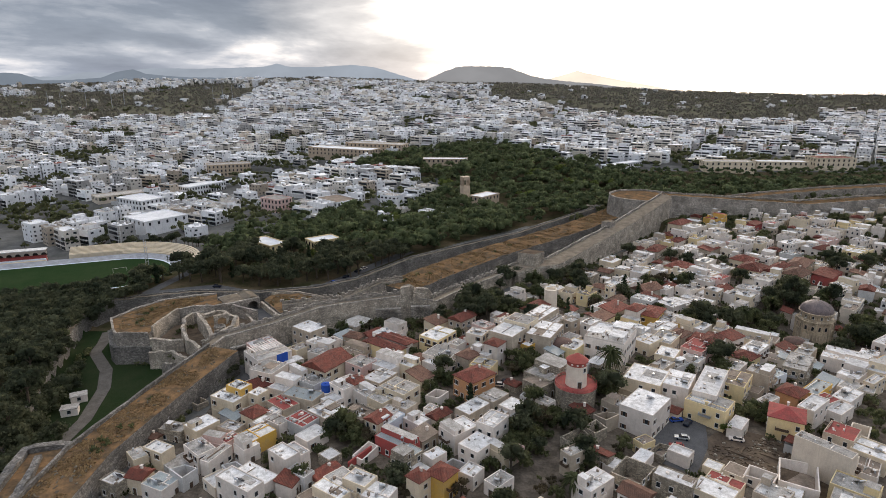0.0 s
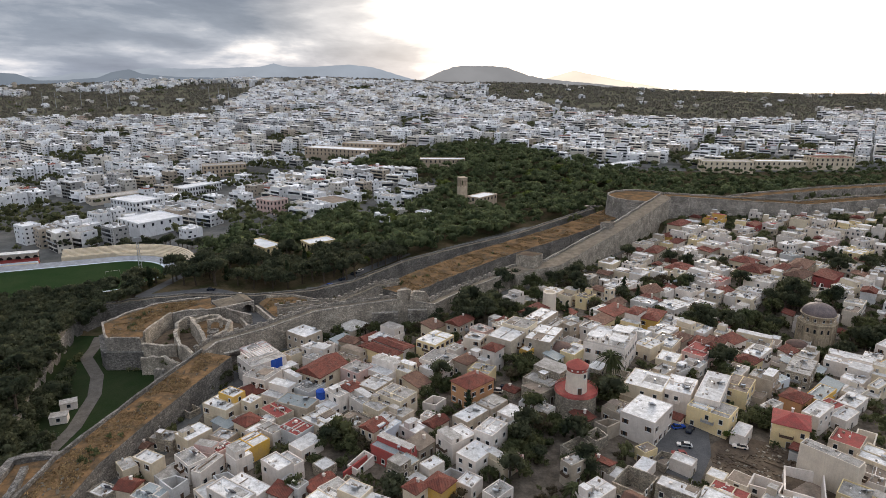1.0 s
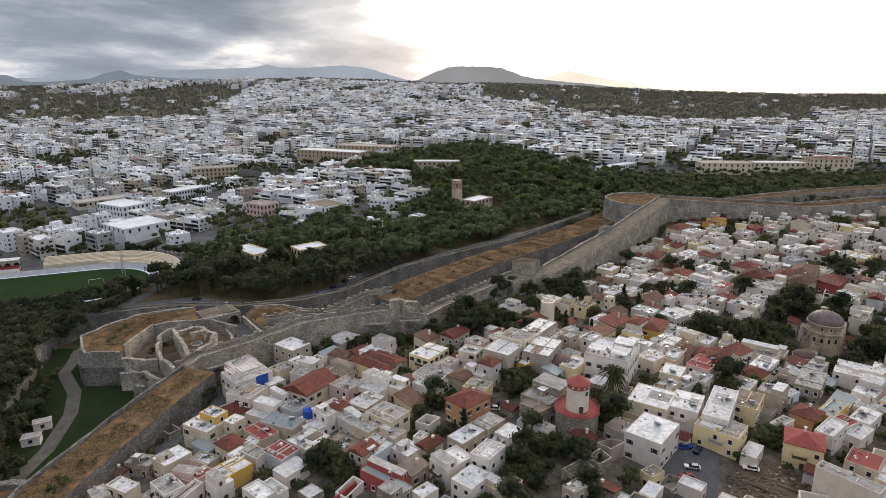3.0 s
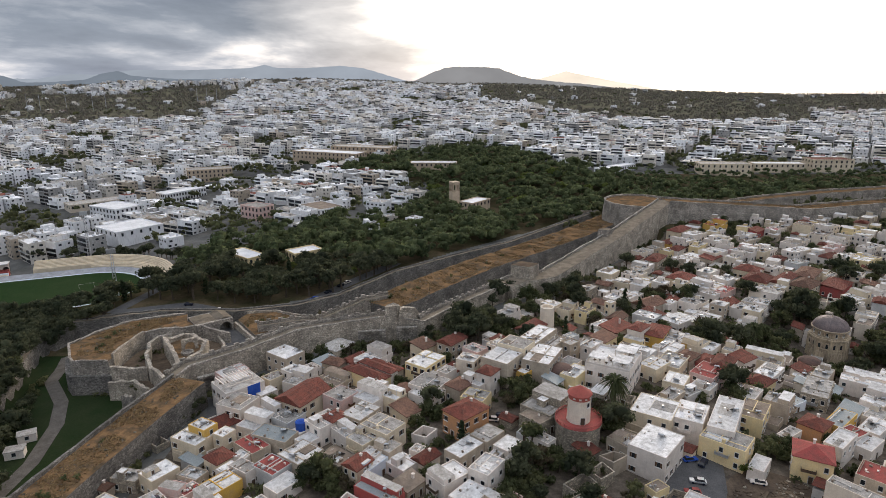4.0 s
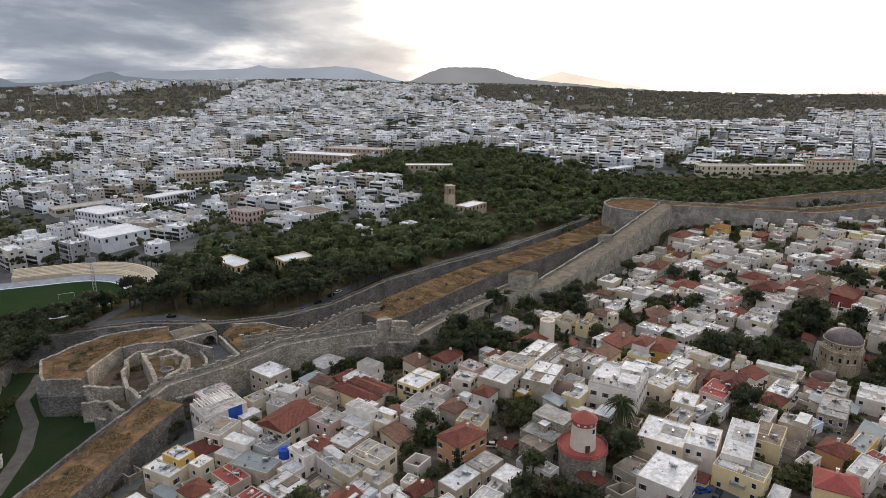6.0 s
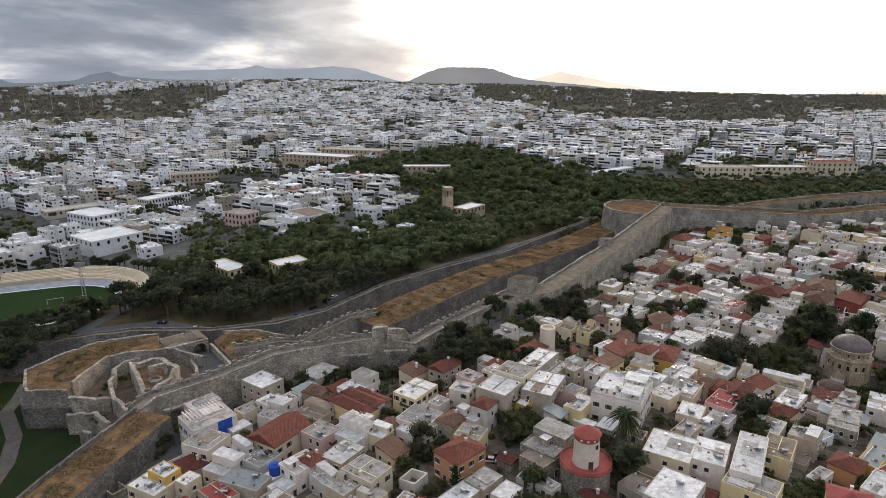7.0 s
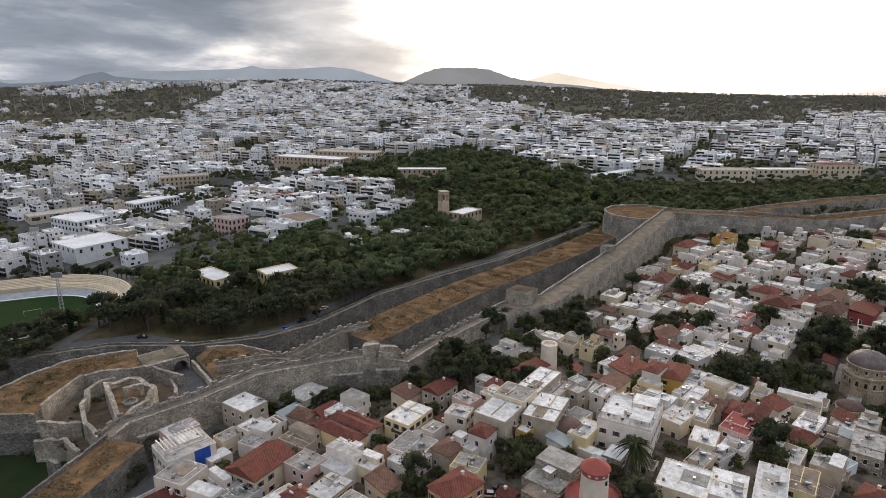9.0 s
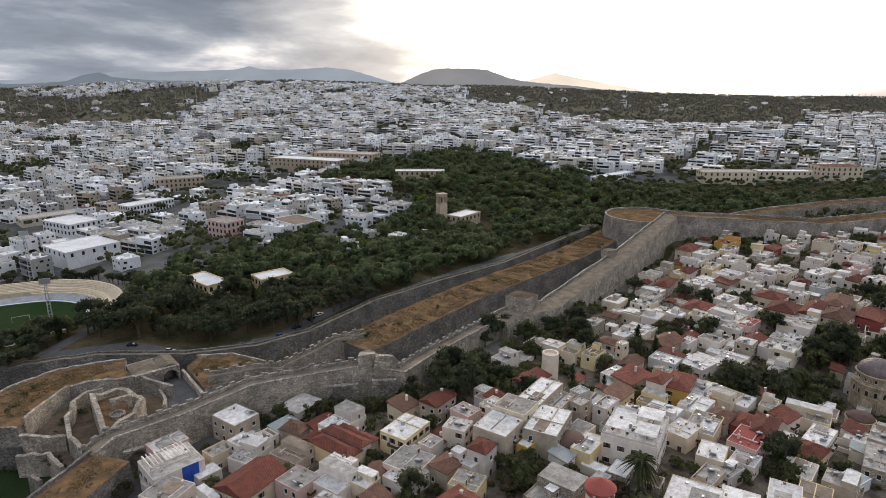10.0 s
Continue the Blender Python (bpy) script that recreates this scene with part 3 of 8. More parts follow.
def house(x, y, w, d, rot, h, kind="flat", wall="white", roof="roof_white", seed=None, trim=True, skip=0.3, name="house"):
    """A town house: w along its own x, d along its y, the eaves or parapet at h above the ground."""
    if kind == "flat" and y > 235 and max(w, d) > 11.5:
        # a long row is two houses side by side, the second lower
        c, s, f = math.cos(math.radians(rot)), math.sin(math.radians(rot)), 0.58 if int(x) % 2 else 0.45
        other = {"white": "palecream", "cream": "white", "palecream": "white"}.get(wall, wall)
        for u, cut, up, skin, top in ((f / 2 - 0.5, f, h, wall, roof), (f / 2, 1 - f, h * 0.8, other, "roof_grey" if int(y) % 3 == 0 else roof)):
            ox, oy = (u * w, 0) if w >= d else (0, u * d)
            house(x + ox * c - oy * s, y + ox * s + oy * c, w * cut if w >= d else w * 0.9, d if w >= d else d * cut, rot, up, kind, skin, top, seed, trim, skip, name)
        return None
    rnd = random.Random(seed if seed is not None else int(x * 31 + y * 17))
    zs = [ground_z(x + dx, y + dy) for dx in (-w / 3, w / 3) for dy in (-d / 3, d / 3)]
    z = min(zs)
    h += max(ground_z(x, y) - z, 0)
    PLACED.append((x, y, max(w, d) * 0.5, min(w, d) * 0.5, rot))
    root = tagged(base(name, x, y, z, rot), f"{LABELS[wall]} {'town house' if name == 'house' else 'small outbuilding'} with a {ROOFS[roof]}", name, "town houses" if name == "house" else "outbuildings")
    bm = bmesh.new()
    box(bm, -w / 2, -d / 2, -2.0, w / 2, d / 2, h, 0)
    if kind in ("flat", "ruin"):
        k, p = 0.2 if kind == "flat" else 0.35, rnd.choice((0.06, 0.1, 0.16, 0.4)) if kind == "flat" else 0.0
        bm.free()
        bm = bmesh.new()
        deck = h - p if kind == "flat" else 0.3
        shell(bm, w, d, -2.0, h if kind == "flat" else [h * rnd.uniform(0.6, 1.0) for _ in range(4)], k, deck - 0.05)
        wall_ob = part("wall", mesh_of(bm, "house_wall", M[wall]), root)
        bm = bmesh.new()
        box(bm, -w / 2 + k, -d / 2 + k, deck - 0.02, w / 2 - k, d / 2 - k, deck, 0)
        roof_ob = part("roof", mesh_of(bm, "house_roof", M[roof]), root)
        if kind == "flat" and trim:
            if rnd.random() < 0.5:
                bm = bmesh.new()
                pw, pd = w * rnd.uniform(0.3, 0.5), d * rnd.uniform(0.3, 0.6)
                px, py = rnd.uniform(-1, 1) * (w / 2 - k - pw / 2), rnd.uniform(-1, 1) * (d / 2 - k - pd / 2)
                box(bm, px - pw / 2, py - pd / 2, deck, px + pw / 2, py + pd / 2, deck + rnd.choice((0.05, 0.12, 0.3)))
                part("roof_patch", mesh_of(bm, "roof_patch", M[rnd.choice(("roof_white", "roof_white", "roof_grey", "roof_grey", "roof_brown"))]), roof_ob)
            if min(w, d) > 5.5 and rnd.random() < 0.6:
                bm = bmesh.new()
                cut = rnd.uniform(-0.25, 0.25) * w
                cut2 = rnd.uniform(-0.2, 0.2) * d
                lo, hi, e, t = -d / 2 + k + 0.01, d / 2 - k - 0.01, w / 2 - k - 0.01, 0.12
                prism(bm, [(cut - t, lo), (cut + t, lo), (cut + t, cut2 - t), (e, cut2 - t), (e, cut2 + t), (cut + t, cut2 + t), (cut + t, hi), (cut - t, hi)], deck - 0.01, deck + rnd.uniform(0.15, 0.4))
                part("low_wall", mesh_of(bm, "low_wall", M[wall]), roof_ob)
                bm = bmesh.new()
                bx, by, bs, bh = cut - rnd.uniform(0.8, 1.6), rnd.uniform(-0.35, 0.35) * d, rnd.uniform(0.22, 0.5), rnd.uniform(0.6, 1.4)
                prism(bm, [(bx - bs, by - bs), (bx + bs, by - bs), (bx + bs, by + bs), (bx - bs, by + bs)], deck, deck + bh)
                part("chimney", mesh_of(bm, "chimney", M[rnd.choice((wall, "metal", "roof_grey"))]), roof_ob)
            FLAT_ROOFS.append((x, y, w, d, rot, z + deck))
            if min(w, d) > 4.5 and h < 7.2 and rnd.random() < 0.5:
                bm = bmesh.new()
                if rnd.random() < 0.5:
                    sw, sd, sh = w * rnd.uniform(0.35, 0.55), d - 2 * k - 0.02, rnd.uniform(1.6, 2.8)
                else:
                    sw, sd, sh = rnd.uniform(1.8, 3.6), rnd.uniform(1.8, 3.4), rnd.uniform(1.3, 2.4)
                sx, sy = rnd.choice((-1, 1)) * (w / 2 - k - sw / 2 - 0.01), rnd.choice((0.2, 1)) * (d / 2 - k - sd / 2 - 0.01)
                box(bm, sx - sw / 2, sy - sd / 2, deck, sx + sw / 2, sy + sd / 2, deck + sh, 0, 1)
                room = part("upper_room", mesh_of(bm, "upper_room", M[wall], M[rnd.choice((roof, "roof_white", "roof_grey")) if roof != "roof_slate" else "roof_grey"]), root)
                part("door", DOORS[0], room, pose(sx, sy - sd / 2, deck - 0.1) @ Matrix.Diagonal((0.8, 1, 0.7, 1)))
    else:
        wall_ob = part("wall", mesh_of(bm, "house_wall", M[wall]), root)
        bm = bmesh.new()
        o, rise = 0.35, min(w, d) * (0.22 if kind == "hip" else 0.24)
        a, b = w / 2 + o, d / 2 + o
        if kind == "shed":
            c = [(-a, -b, h), (a, -b, h), (a, b, h + 1.1), (-a, b, h + 1.1)]
            top = [bm.verts.new(q) for q in c]
            low = [bm.verts.new((q[0], q[1], q[2] - 0.22)) for q in c]
            bm.faces.new(top)
            bm.faces.new(low[::-1])
            for i in range(4):
                bm.faces.new((low[i], low[(i + 1) % 4], top[(i + 1) % 4], top[i]))
        else:
            low = [bm.verts.new(q) for q in ((-a, -b, h), (a, -b, h), (a, b, h), (-a, b, h))]
            low2 = [bm.verts.new((v.co.x, v.co.y, h - 0.2)) for v in low]
            inset = min(a, b) if kind == "hip" else 0
            r = [bm.verts.new(q) for q in (((-a + inset, 0, h + rise), (a - inset, 0, h + rise)) if a >= b else ((0, -b + inset, h + rise), (0, b - inset, h + rise)))]
            if math.dist(r[0].co, r[1].co) < 0.05:
                bmesh.ops.pointmerge(bm, verts=r, merge_co=r[0].co)
                apex = [v for v in bm.verts if v.co.z > h + 0.1][0]
                for i in range(4):
                    bm.faces.new((low[i], low[(i + 1) % 4], apex))
            elif a >= b:
                for f in ((low[0], low[1], r[1], r[0]), (low[1], low[2], r[1]), (low[2], low[3], r[0], r[1]), (low[3], low[0], r[0])):
                    bm.faces.new(f)
            else:
                for f in ((low[0], low[1], r[0]), (low[1], low[2], r[1], r[0]), (low[2], low[3], r[1]), (low[3], low[0], r[0], r[1])):
                    bm.faces.new(f)
            for i in range(4):
                bm.faces.new((low2[i], low2[(i + 1) % 4], low[(i + 1) % 4], low[i]))
            bm.faces.new(low2[::-1])
        part("roof", mesh_of(bm, "house_roof", M[roof]), root)
        if rnd.random() < 0.4:
            bm = bmesh.new()
            box(bm, w * 0.2 - 0.3, -0.3, h - 0.2, w * 0.2 + 0.3, 0.3, h + rise + 0.5)
            box(bm, w * 0.2 - 0.4, -0.4, h + rise + 0.5, w * 0.2 + 0.4, 0.4, h + rise + 0.62)
            part("chimney", mesh_of(bm, "chimney", M["white"]), root)
    # a balcony on some upper floors
    if h > 5.4 and kind != "ruin" and trim and rnd.random() < 0.45:
        side = rnd.choice([q for q in range(4) if -math.cos(math.radians(rot + 90 * q)) < -0.4] or [0])
        run, off = (w, d / 2) if side % 2 == 0 else (d, w / 2)
        half, cx, zb = min(run * 0.3, 1.8), rnd.uniform(-0.15, 0.15) * run, (h - 0.3) / 2 + 0.05
        turn = pose(0, 0, 0, 0, 0, 90 * side)
        bm = bmesh.new()
        box(bm, cx - half, -off - 1.1, zb, cx + half, -off, zb + 0.16)
        slab = part("balcony", mesh_of(bm, "balcony", M[wall]), root, turn)
        bm = bmesh.new()
        prism(bm, [(cx - half, -off), (cx - half, -off - 1.1), (cx + half, -off - 1.1), (cx + half, -off), (cx + half - 0.08, -off), (cx + half - 0.08, -off - 1.02), (cx - half + 0.08, -off - 1.02), (cx - half + 0.08, -off)], zb + 0.16, zb + 1.0)
        part("railing", mesh_of(bm, "railing", M[rnd.choice((wall, "wood", "metal", "shutter"))]), slab)
    # openings on the sides that can be seen
    me = WINDOWS[rnd.randrange(3)]
    storeys = max(1, int((h + 0.2) / 3.1))
    for side in range(4):
        ang = 90 * side
        world = math.radians(rot + ang)
        nx, ny = math.sin(world), -math.cos(world)
        if ny > 0.55:
            continue
        run, off = (w, d / 2) if side % 2 == 0 else (d, w / 2)
        n = int(run / rnd.uniform(2.4, 3.3))
        for s in range(storeys):
            for k in range(n):
                if rnd.random() < (skip if kind != "ruin" else 0.6):
                    continue
                px = (k + 0.5) / n * run - run / 2
                m = pose(0, 0, 0, 0, 0, ang) @ pose(px, -off, 0.95 + s * (h - 0.3) / storeys)
                if s == 0 and k == n // 2:
                    part("door", rnd.choice(DOORS), wall_ob, pose(0, 0, 0, 0, 0, ang) @ pose(px, -off, 0.02))
                else:
                    part("window", me, wall_ob, m)
    return root


house(-85.3, 152.1, 4.0, 5.9, 44, 5, "flat", "cream", "roof_grey")
house(-79.8, 153.5, 4.4, 7.5, 63, 6, "flat", "cream", "roof_white")
house(-80.1, 142.7, 4.8, 5.0, 75, 5, "gable", "cream", "tiles")
house(-86.0, 141.2, 4.8, 6.0, 66, 5, "flat", "stone", "roof_white")
house(-73.6, 140.2, 6.1, 7.4, 65, 4, "flat", "white", "roof_slate")
house(-68.7, 143.3, 4.8, 5.3, 58, 6, "ruin", "grey", "roof_brown")
house(-67.7, 152.2, 5.4, 8.0, 48, 6, "flat", "white", "roof_grey")
house(-72.6, 166.7, 8.1, 6.6, 54, 5, "flat", "cream", "roof_white")
house(-81.2, 167.3, 5.0, 7.9, 77, 4, "flat", "stone", "roof_grey")
house(-67.9, 179.6, 7.7, 10.0, 62, 7, "flat", "cream", "roof_white")
house(-65.8, 181.8, 4.9, 6.7, 59, 9, "flat", "ochre", "roof_white")
house(-59.2, 179.8, 4.8, 4.3, 60, 7, "flat", "cream", "roof_white")
house(-58.0, 171.5, 5.9, 6.1, 53, 4.5, "hip", "cream", "tiles")
house(-53.5, 158.9, 8.4, 6.6, 51, 5, "flat", "ochre", "roof_white")
house(-50.8, 134.5, 5.2, 12.0, 57, 7, "flat", "white", "roof_white")
house(-48.0, 138.9, 5.2, 11.0, 57, 5.2, "flat", "white", "roof_white")
house(-42.4, 145.7, 4.8, 7.7, 50, 7, "flat", "white", "roof_white")
house(-39.8, 148.9, 3.5, 7.1, 50, 5.5, "flat", "white", "roof_white")
house(-61.5, 158.2, 5.0, 3.9, 55, 4.5, "flat", "pink", "terracotta")
house(-54.9, 153.2, 5.0, 5.5, 48, 5, "flat", "white", "roof_white")
house(-64.0, 209.1, 13.4, 11.3, 42, 8, "flat", "white", "roof_grey")
house(-60.6, 197.6, 9.1, 9.5, 66, 7, "flat", "white", "roof_grey")
house(-69.6, 220.7, 9.8, 6.3, 46, 7, "flat", "pink", "roof_white")
house(-52.6, 188.3, 7.7, 8.7, 64, 4, "flat", "white", "roof_white")
house(-40.4, 199.4, 14.0, 10.5, 58, 6.5, "gable", "cream", "tiles")
house(-35.4, 170.3, 9.1, 8.5, 52, 5, "flat", "tan", "roof_white")
house(-43.1, 189.5, 7.5, 7.4, 55, 5, "flat", "grey", "roof_grey")
house(-31.4, 184.7, 8.8, 7.5, 47, 6, "flat", "white", "roof_grey")
house(-28.4, 186.1, 5.8, 5.2, 48, 6, "hip", "white", "tiles")
house(-25.1, 168.1, 6.8, 8.6, 52, 5, "flat", "stone", "roof_brown")
house(-19.0, 163.3, 6.1, 5.2, 53, 6, "gable", "cream", "tiles")
house(-13.6, 179.1, 8.2, 10.1, 53, 7, "flat", "cream", "roof_grey")
house(-20.8, 188.1, 9.6, 7.4, 56, 6, "flat", "tan", "roof_white")
house(-19.7, 199.5, 8.6, 11.0, 53, 5, "flat", "white", "roof_white")
house(-28.6, 199.2, 7.8, 8.1, 54, 6, "flat", "pink", "roof_grey")
house(-21.0, 213.5, 5.6, 14.9, 51, 5, "hip", "yellow", "tiles")
house(-18.1, 217.0, 3.5, 14.9, 51, 5.6, "hip", "white", "tiles")
house(-15.9, 219.7, 3.5, 13.7, 51, 4.4, "hip", "tan", "tiles")
house(-20.7, 227.0, 12.1, 8.0, 52, 5, "flat", "white", "roof_white")
house(-1.8, 218.5, 11.8, 8.8, 54, 6, "flat", "yellow", "roof_white")
house(-0.4, 204.4, 9.8, 10.3, 57, 5, "flat", "white", "roof_grey")
house(18.6, 203.8, 5.9, 5.3, 53, 8, "hip", "white", "tiles")
house(14.7, 203.4, 5.7, 7.4, 47, 5, "flat", "white", "roof_white")
house(9.3, 201.8, 7.3, 6.2, 47, 5, "hip", "tan", "old_tiles")
house(10.4, 184.4, 10.9, 8.3, 42, 7, "hip", "orange", "tiles")
house(9.5, 171.3, 10.6, 6.0, 46, 4, "flat", "tan", "roof_white")
house(-12.7, 153.7, 5.3, 12.1, 54, 5, "flat", "red", "roof_slate")
house(-9.5, 145.7, 7.7, 5.1, 50, 6, "flat", "stone", "roof_slate")
house(-2.1, 146.9, 5.4, 4.0, 44, 5, "flat", "white", "roof_white")
house(-0.1, 136.4, 5.8, 5.7, 51, 7, "hip", "ochre", "tiles")
house(-5.9, 134.9, 4.5, 4.5, 49, 7, "hip", "cream", "tiles")
house(4.7, 157.9, 9.4, 7.0, 40, 6, "flat", "white", "roof_white")
house(14.3, 158.2, 8.4, 5.9, 54, 8, "flat", "white", "roof_white")
house(9.5, 150.2, 8.3, 6.6, 49, 6, "flat", "white", "roof_white")
house(16.1, 149.5, 5.3, 6.9, 44, 4.5, "flat", "cream", "roof_grey")
house(-27.6, 132.6, 4.0, 9.4, 55, 5, "flat", "cream", "roof_white")
house(-25.5, 135.7, 3.5, 8.6, 55, 3.8, "flat", "white", "roof_grey")
house(-20.8, 135.7, 5.3, 7.1, 59, 6, "flat", "cream", "roof_white")
house(-15.5, 131.4, 6.5, 6.7, 64, 5, "flat", "white", "roof_white")
house(32.8, 184.4, 11.3, 7.9, 42, 5, "flat", "stone", "roof_brown")
house(37.8, 155.6, 7.8, 4.4, 33, 5, "ruin", "stone", "roof_brown")
house(37.8, 134.6, 9.4, 5.8, 39, 6, "flat", "white", "roof_white")
house(34.7, 145.0, 5.6, 3.8, 35, 7, "flat", "tan", "roof_grey")
house(60.8, 167.3, 13.5, 10.3, 49, 8, "flat", "white", "roof_white")
house(67.1, 186.1, 12.7, 11.9, 57, 6.5, "flat", "cream", "roof_white")
house(76.7, 183.3, 11.9, 8.4, 58, 7, "flat", "white", "roof_white")
house(86.3, 181.6, 20.6, 7.2, 57, 8, "flat", "white", "roof_white")
house(82.2, 171.8, 9.0, 12.1, 48, 6.5, "flat", "yellow", "roof_grey")
house(98.0, 188.1, 11.9, 7.3, 52, 6, "flat", "yellow", "roof_brown")
house(101.3, 144.6, 4.0, 14.0, 38, 10, "flat", "palecream", "roof_grey", skip=1.0)
house(104.2, 146.8, 3.5, 12.9, 38, 7.5, "flat", "palecream", "roof_slate", skip=1.0)
house(114.2, 183.4, 8.0, 6.9, 38, 5, "hip", "orange", "tiles")
house(114.3, 172.0, 11.7, 4.9, 39, 7, "flat", "white", "roof_white")
house(118.9, 150.7, 9.0, 8.8, 41, 5, "flat", "cream", "roof_white")
house(49.1, 139.0, 8.5, 8.3, 47, 8, "ruin", "stone", "roof_brown")
house(57.5, 133.1, 4.3, 9.6, 52, 8, "flat", "stone", "roof_white")
house(59.8, 135.9, 3.5, 8.8, 52, 6, "flat", "stone", "roof_grey")
house(66.2, 129.8, 6.4, 9.3, 48, 7, "flat", "cream", "roof_white")
house(70.5, 134.5, 6.4, 8.5, 48, 5.5, "flat", "cream", "terracotta")
house(153.5, 217.3, 5.9, 15.6, 51, 6, "flat", "white", "roof_white")
house(157.0, 221.6, 5.2, 14.3, 51, 4.5, "flat", "white", "roof_grey")
house(159.9, 225.1, 3.7, 15.6, 51, 6.5, "flat", "white", "roof_white")
house(130.1, 208.1, 15.4, 8.0, 51, 6, "flat", "stone", "roof_grey")
house(148.3, 204.7, 11.6, 7.0, 41, 5, "flat", "white", "roof_white")
house(124.4, 187.1, 12.8, 5.1, 39, 5, "flat", "ochre", "roof_slate")
house(133.6, 184.9, 10.8, 5.8, 38, 4, "flat", "white", "roof_white")
house(61.5, 211.3, 16.7, 14.7, 59, 8.5, "flat", "white", "roof_white")
house(88.5, 245.7, 13.2, 7.3, 55, 6.5, "hip", "ochre", "tiles")
house(80.7, 244.2, 8.8, 5.3, 47, 8, "hip", "white", "tiles")
house(94.8, 213.4, 11.7, 8.0, 45, 6, "flat", "pink", "terracotta")
house(81.4, 206.9, 8.8, 7.0, 56, 5, "flat", "cream", "roof_white")
house(112.4, 212.3, 8.9, 7.4, 38, 4.5, "hip", "yellow", "tiles")
house(118.7, 218.0, 11.7, 6.5, 43, 6.5, "flat", "white", "roof_white")
house(77.7, 217.5, 9.6, 7.0, 41, 5, "flat", "cream", "roof_white")
house(85.7, 221.5, 13.1, 8.3, 52, 5, "flat", "cream", "roof_grey")
house(93.1, 226.8, 8.5, 5.9, 41, 5, "hip", "tan", "old_tiles")
house(100.7, 225.5, 9.7, 6.5, 48, 4.5, "hip", "red", "tiles")
house(144.3, 283.6, 13.8, 12.7, 46, 7, "flat", "cream", "roof_white")
house(153.2, 292.9, 11.9, 11.7, 46, 5.8, "flat", "white", "roof_white")
house(161.8, 301.8, 12.9, 12.7, 46, 7.3, "flat", "white", "roof_grey")
house(170.1, 310.4, 10.9, 11.7, 46, 6.2, "flat", "cream", "roof_white")
house(24.0, 213.0, 10.8, 10.1, 54, 8.5, "flat", "tan", "roof_white")
house(29.9, 221.0, 8.8, 10.1, 54, 9.3, "flat", "cream", "roof_grey")
house(37.6, 229.4, 20.9, 7.6, 53, 8, "flat", "tan", "roof_white")
house(38.2, 215.5, 15.2, 9.6, 61, 7.5, "flat", "tan", "roof_white")
house(31.6, 209.8, 5.7, 3.8, 47, 4.5, "flat", "ochre", "roof_white")
house(32.1, 261.1, 7.9, 6.1, 44, 7, "flat", "white", "roof_grey")
house(-53.5, 231.8, 8.9, 11.0, 53, 7, "flat", "tan", "roof_white")
house(-35.6, 240.3, 10.0, 8.0, 55, 4.5, "hip", "tan", "roof_grey")
house(-34.6, 226.5, 5.7, 7.2, 64, 4, "hip", "tan", "old_tiles")
house(116.5, 347.0, 10.5, 8.5, 44, 4.6, "flat", "white", "roof_white")
house(112.0, 337.5, 8.5, 7.5, 46, 5.6, "flat", "palecream", "roof_grey")
house(93.8, 334.2, 10.3, 8.5, 48, 5, "flat", "cream", "roof_white")
house(129.1, 324.8, 13.9, 10.3, 45, 5, "hip", "cream", "tiles")
house(135.9, 313.0, 11.8, 10.3, 35, 5, "flat", "white", "roof_white")
house(145.6, 319.7, 11.8, 9.5, 35, 3.8, "flat", "cream", "roof_white")
house(166.7, 319.7, 15.1, 12.2, 46, 6, "hip", "cream", "tiles")
house(184.3, 342.5, 14.3, 11.7, 40, 6, "flat", "white", "roof_white")
house(170.6, 337.8, 11.4, 11.9, 42, 5, "hip", "cream", "tiles")
house(185.5, 310.8, 16.3, 10.6, 39, 6, "hip", "cream", "old_tiles")
house(196.5, 327.7, 19.2, 9.6, 47, 6, "hip", "tan", "old_tiles")
house(245.1, 354.6, 19.8, 10.4, 36, 6, "flat", "yellow", "roof_white")
house(206.0, 297.5, 20.8, 8.7, 24, 5, "flat", "cream", "roof_white")
house(202.0, 311.6, 17.6, 9.6, 43, 5, "shed", "red", "tiles")
house(115.5, 238.7, 11.6, 4.7, 49, 6, "flat", "cream", "roof_grey")
house(127.4, 237.1, 13.5, 13.3, 53, 5, "flat", "cream", "roof_grey")
house(107.0, 271.1, 16.9, 11.1, 36, 4, "flat", "white", "roof_white")
house(121.4, 275.7, 12.6, 9.2, 45, 4, "flat", "white", "roof_white")
house(93.6, 302.2, 15.7, 11.6, 47, 4, "flat", "white", "roof_white")
house(97.0, 245.5, 16.2, 7.6, 42, 5, "flat", "white", "roof_white")
house(73.8, 250.8, 12.5, 7.7, 42, 5, "shed", "tan", "tiles")
house(-86.8, 164.2, 2.9, 5.1, 71, 3.0, "gable", "tan", "old_tiles")
house(-81.8, 185.9, 4.3, 6.2, 57, 3.6, "ruin", "stone", "roof_brown")
house(-65.7, 172.9, 4.0, 6.0, 64, 3.2, "shed", "grey", "roof_slate")
house(-63.6, 166.2, 4.7, 6.6, 67, 3.6, "flat", "tan", "roof_grey")
house(-65.0, 158.9, 5.9, 6.4, 72, 4.1, "flat", "pink", "roof_grey")
house(-62.5, 150.5, 9.0, 3.1, 66, 4.6, "flat", "white", "roof_grey")
house(-50.6, 176.7, 6.0, 9.4, 49, 4.2, "flat", "tan", "terracotta")
house(-49.5, 165.3, 4.3, 6.9, 55, 5.0, "flat", "white", "roof_grey")
house(-42.0, 165.4, 6.8, 8.0, 55, 4.8, "flat", "grey", "terracotta")
house(-53.4, 165.4, 5.1, 4.7, 56, 4.6, "flat", "white", "roof_white")
house(-51.9, 172.2, 3.5, 4.3, 70, 4.0, "flat", "white", "roof_white")
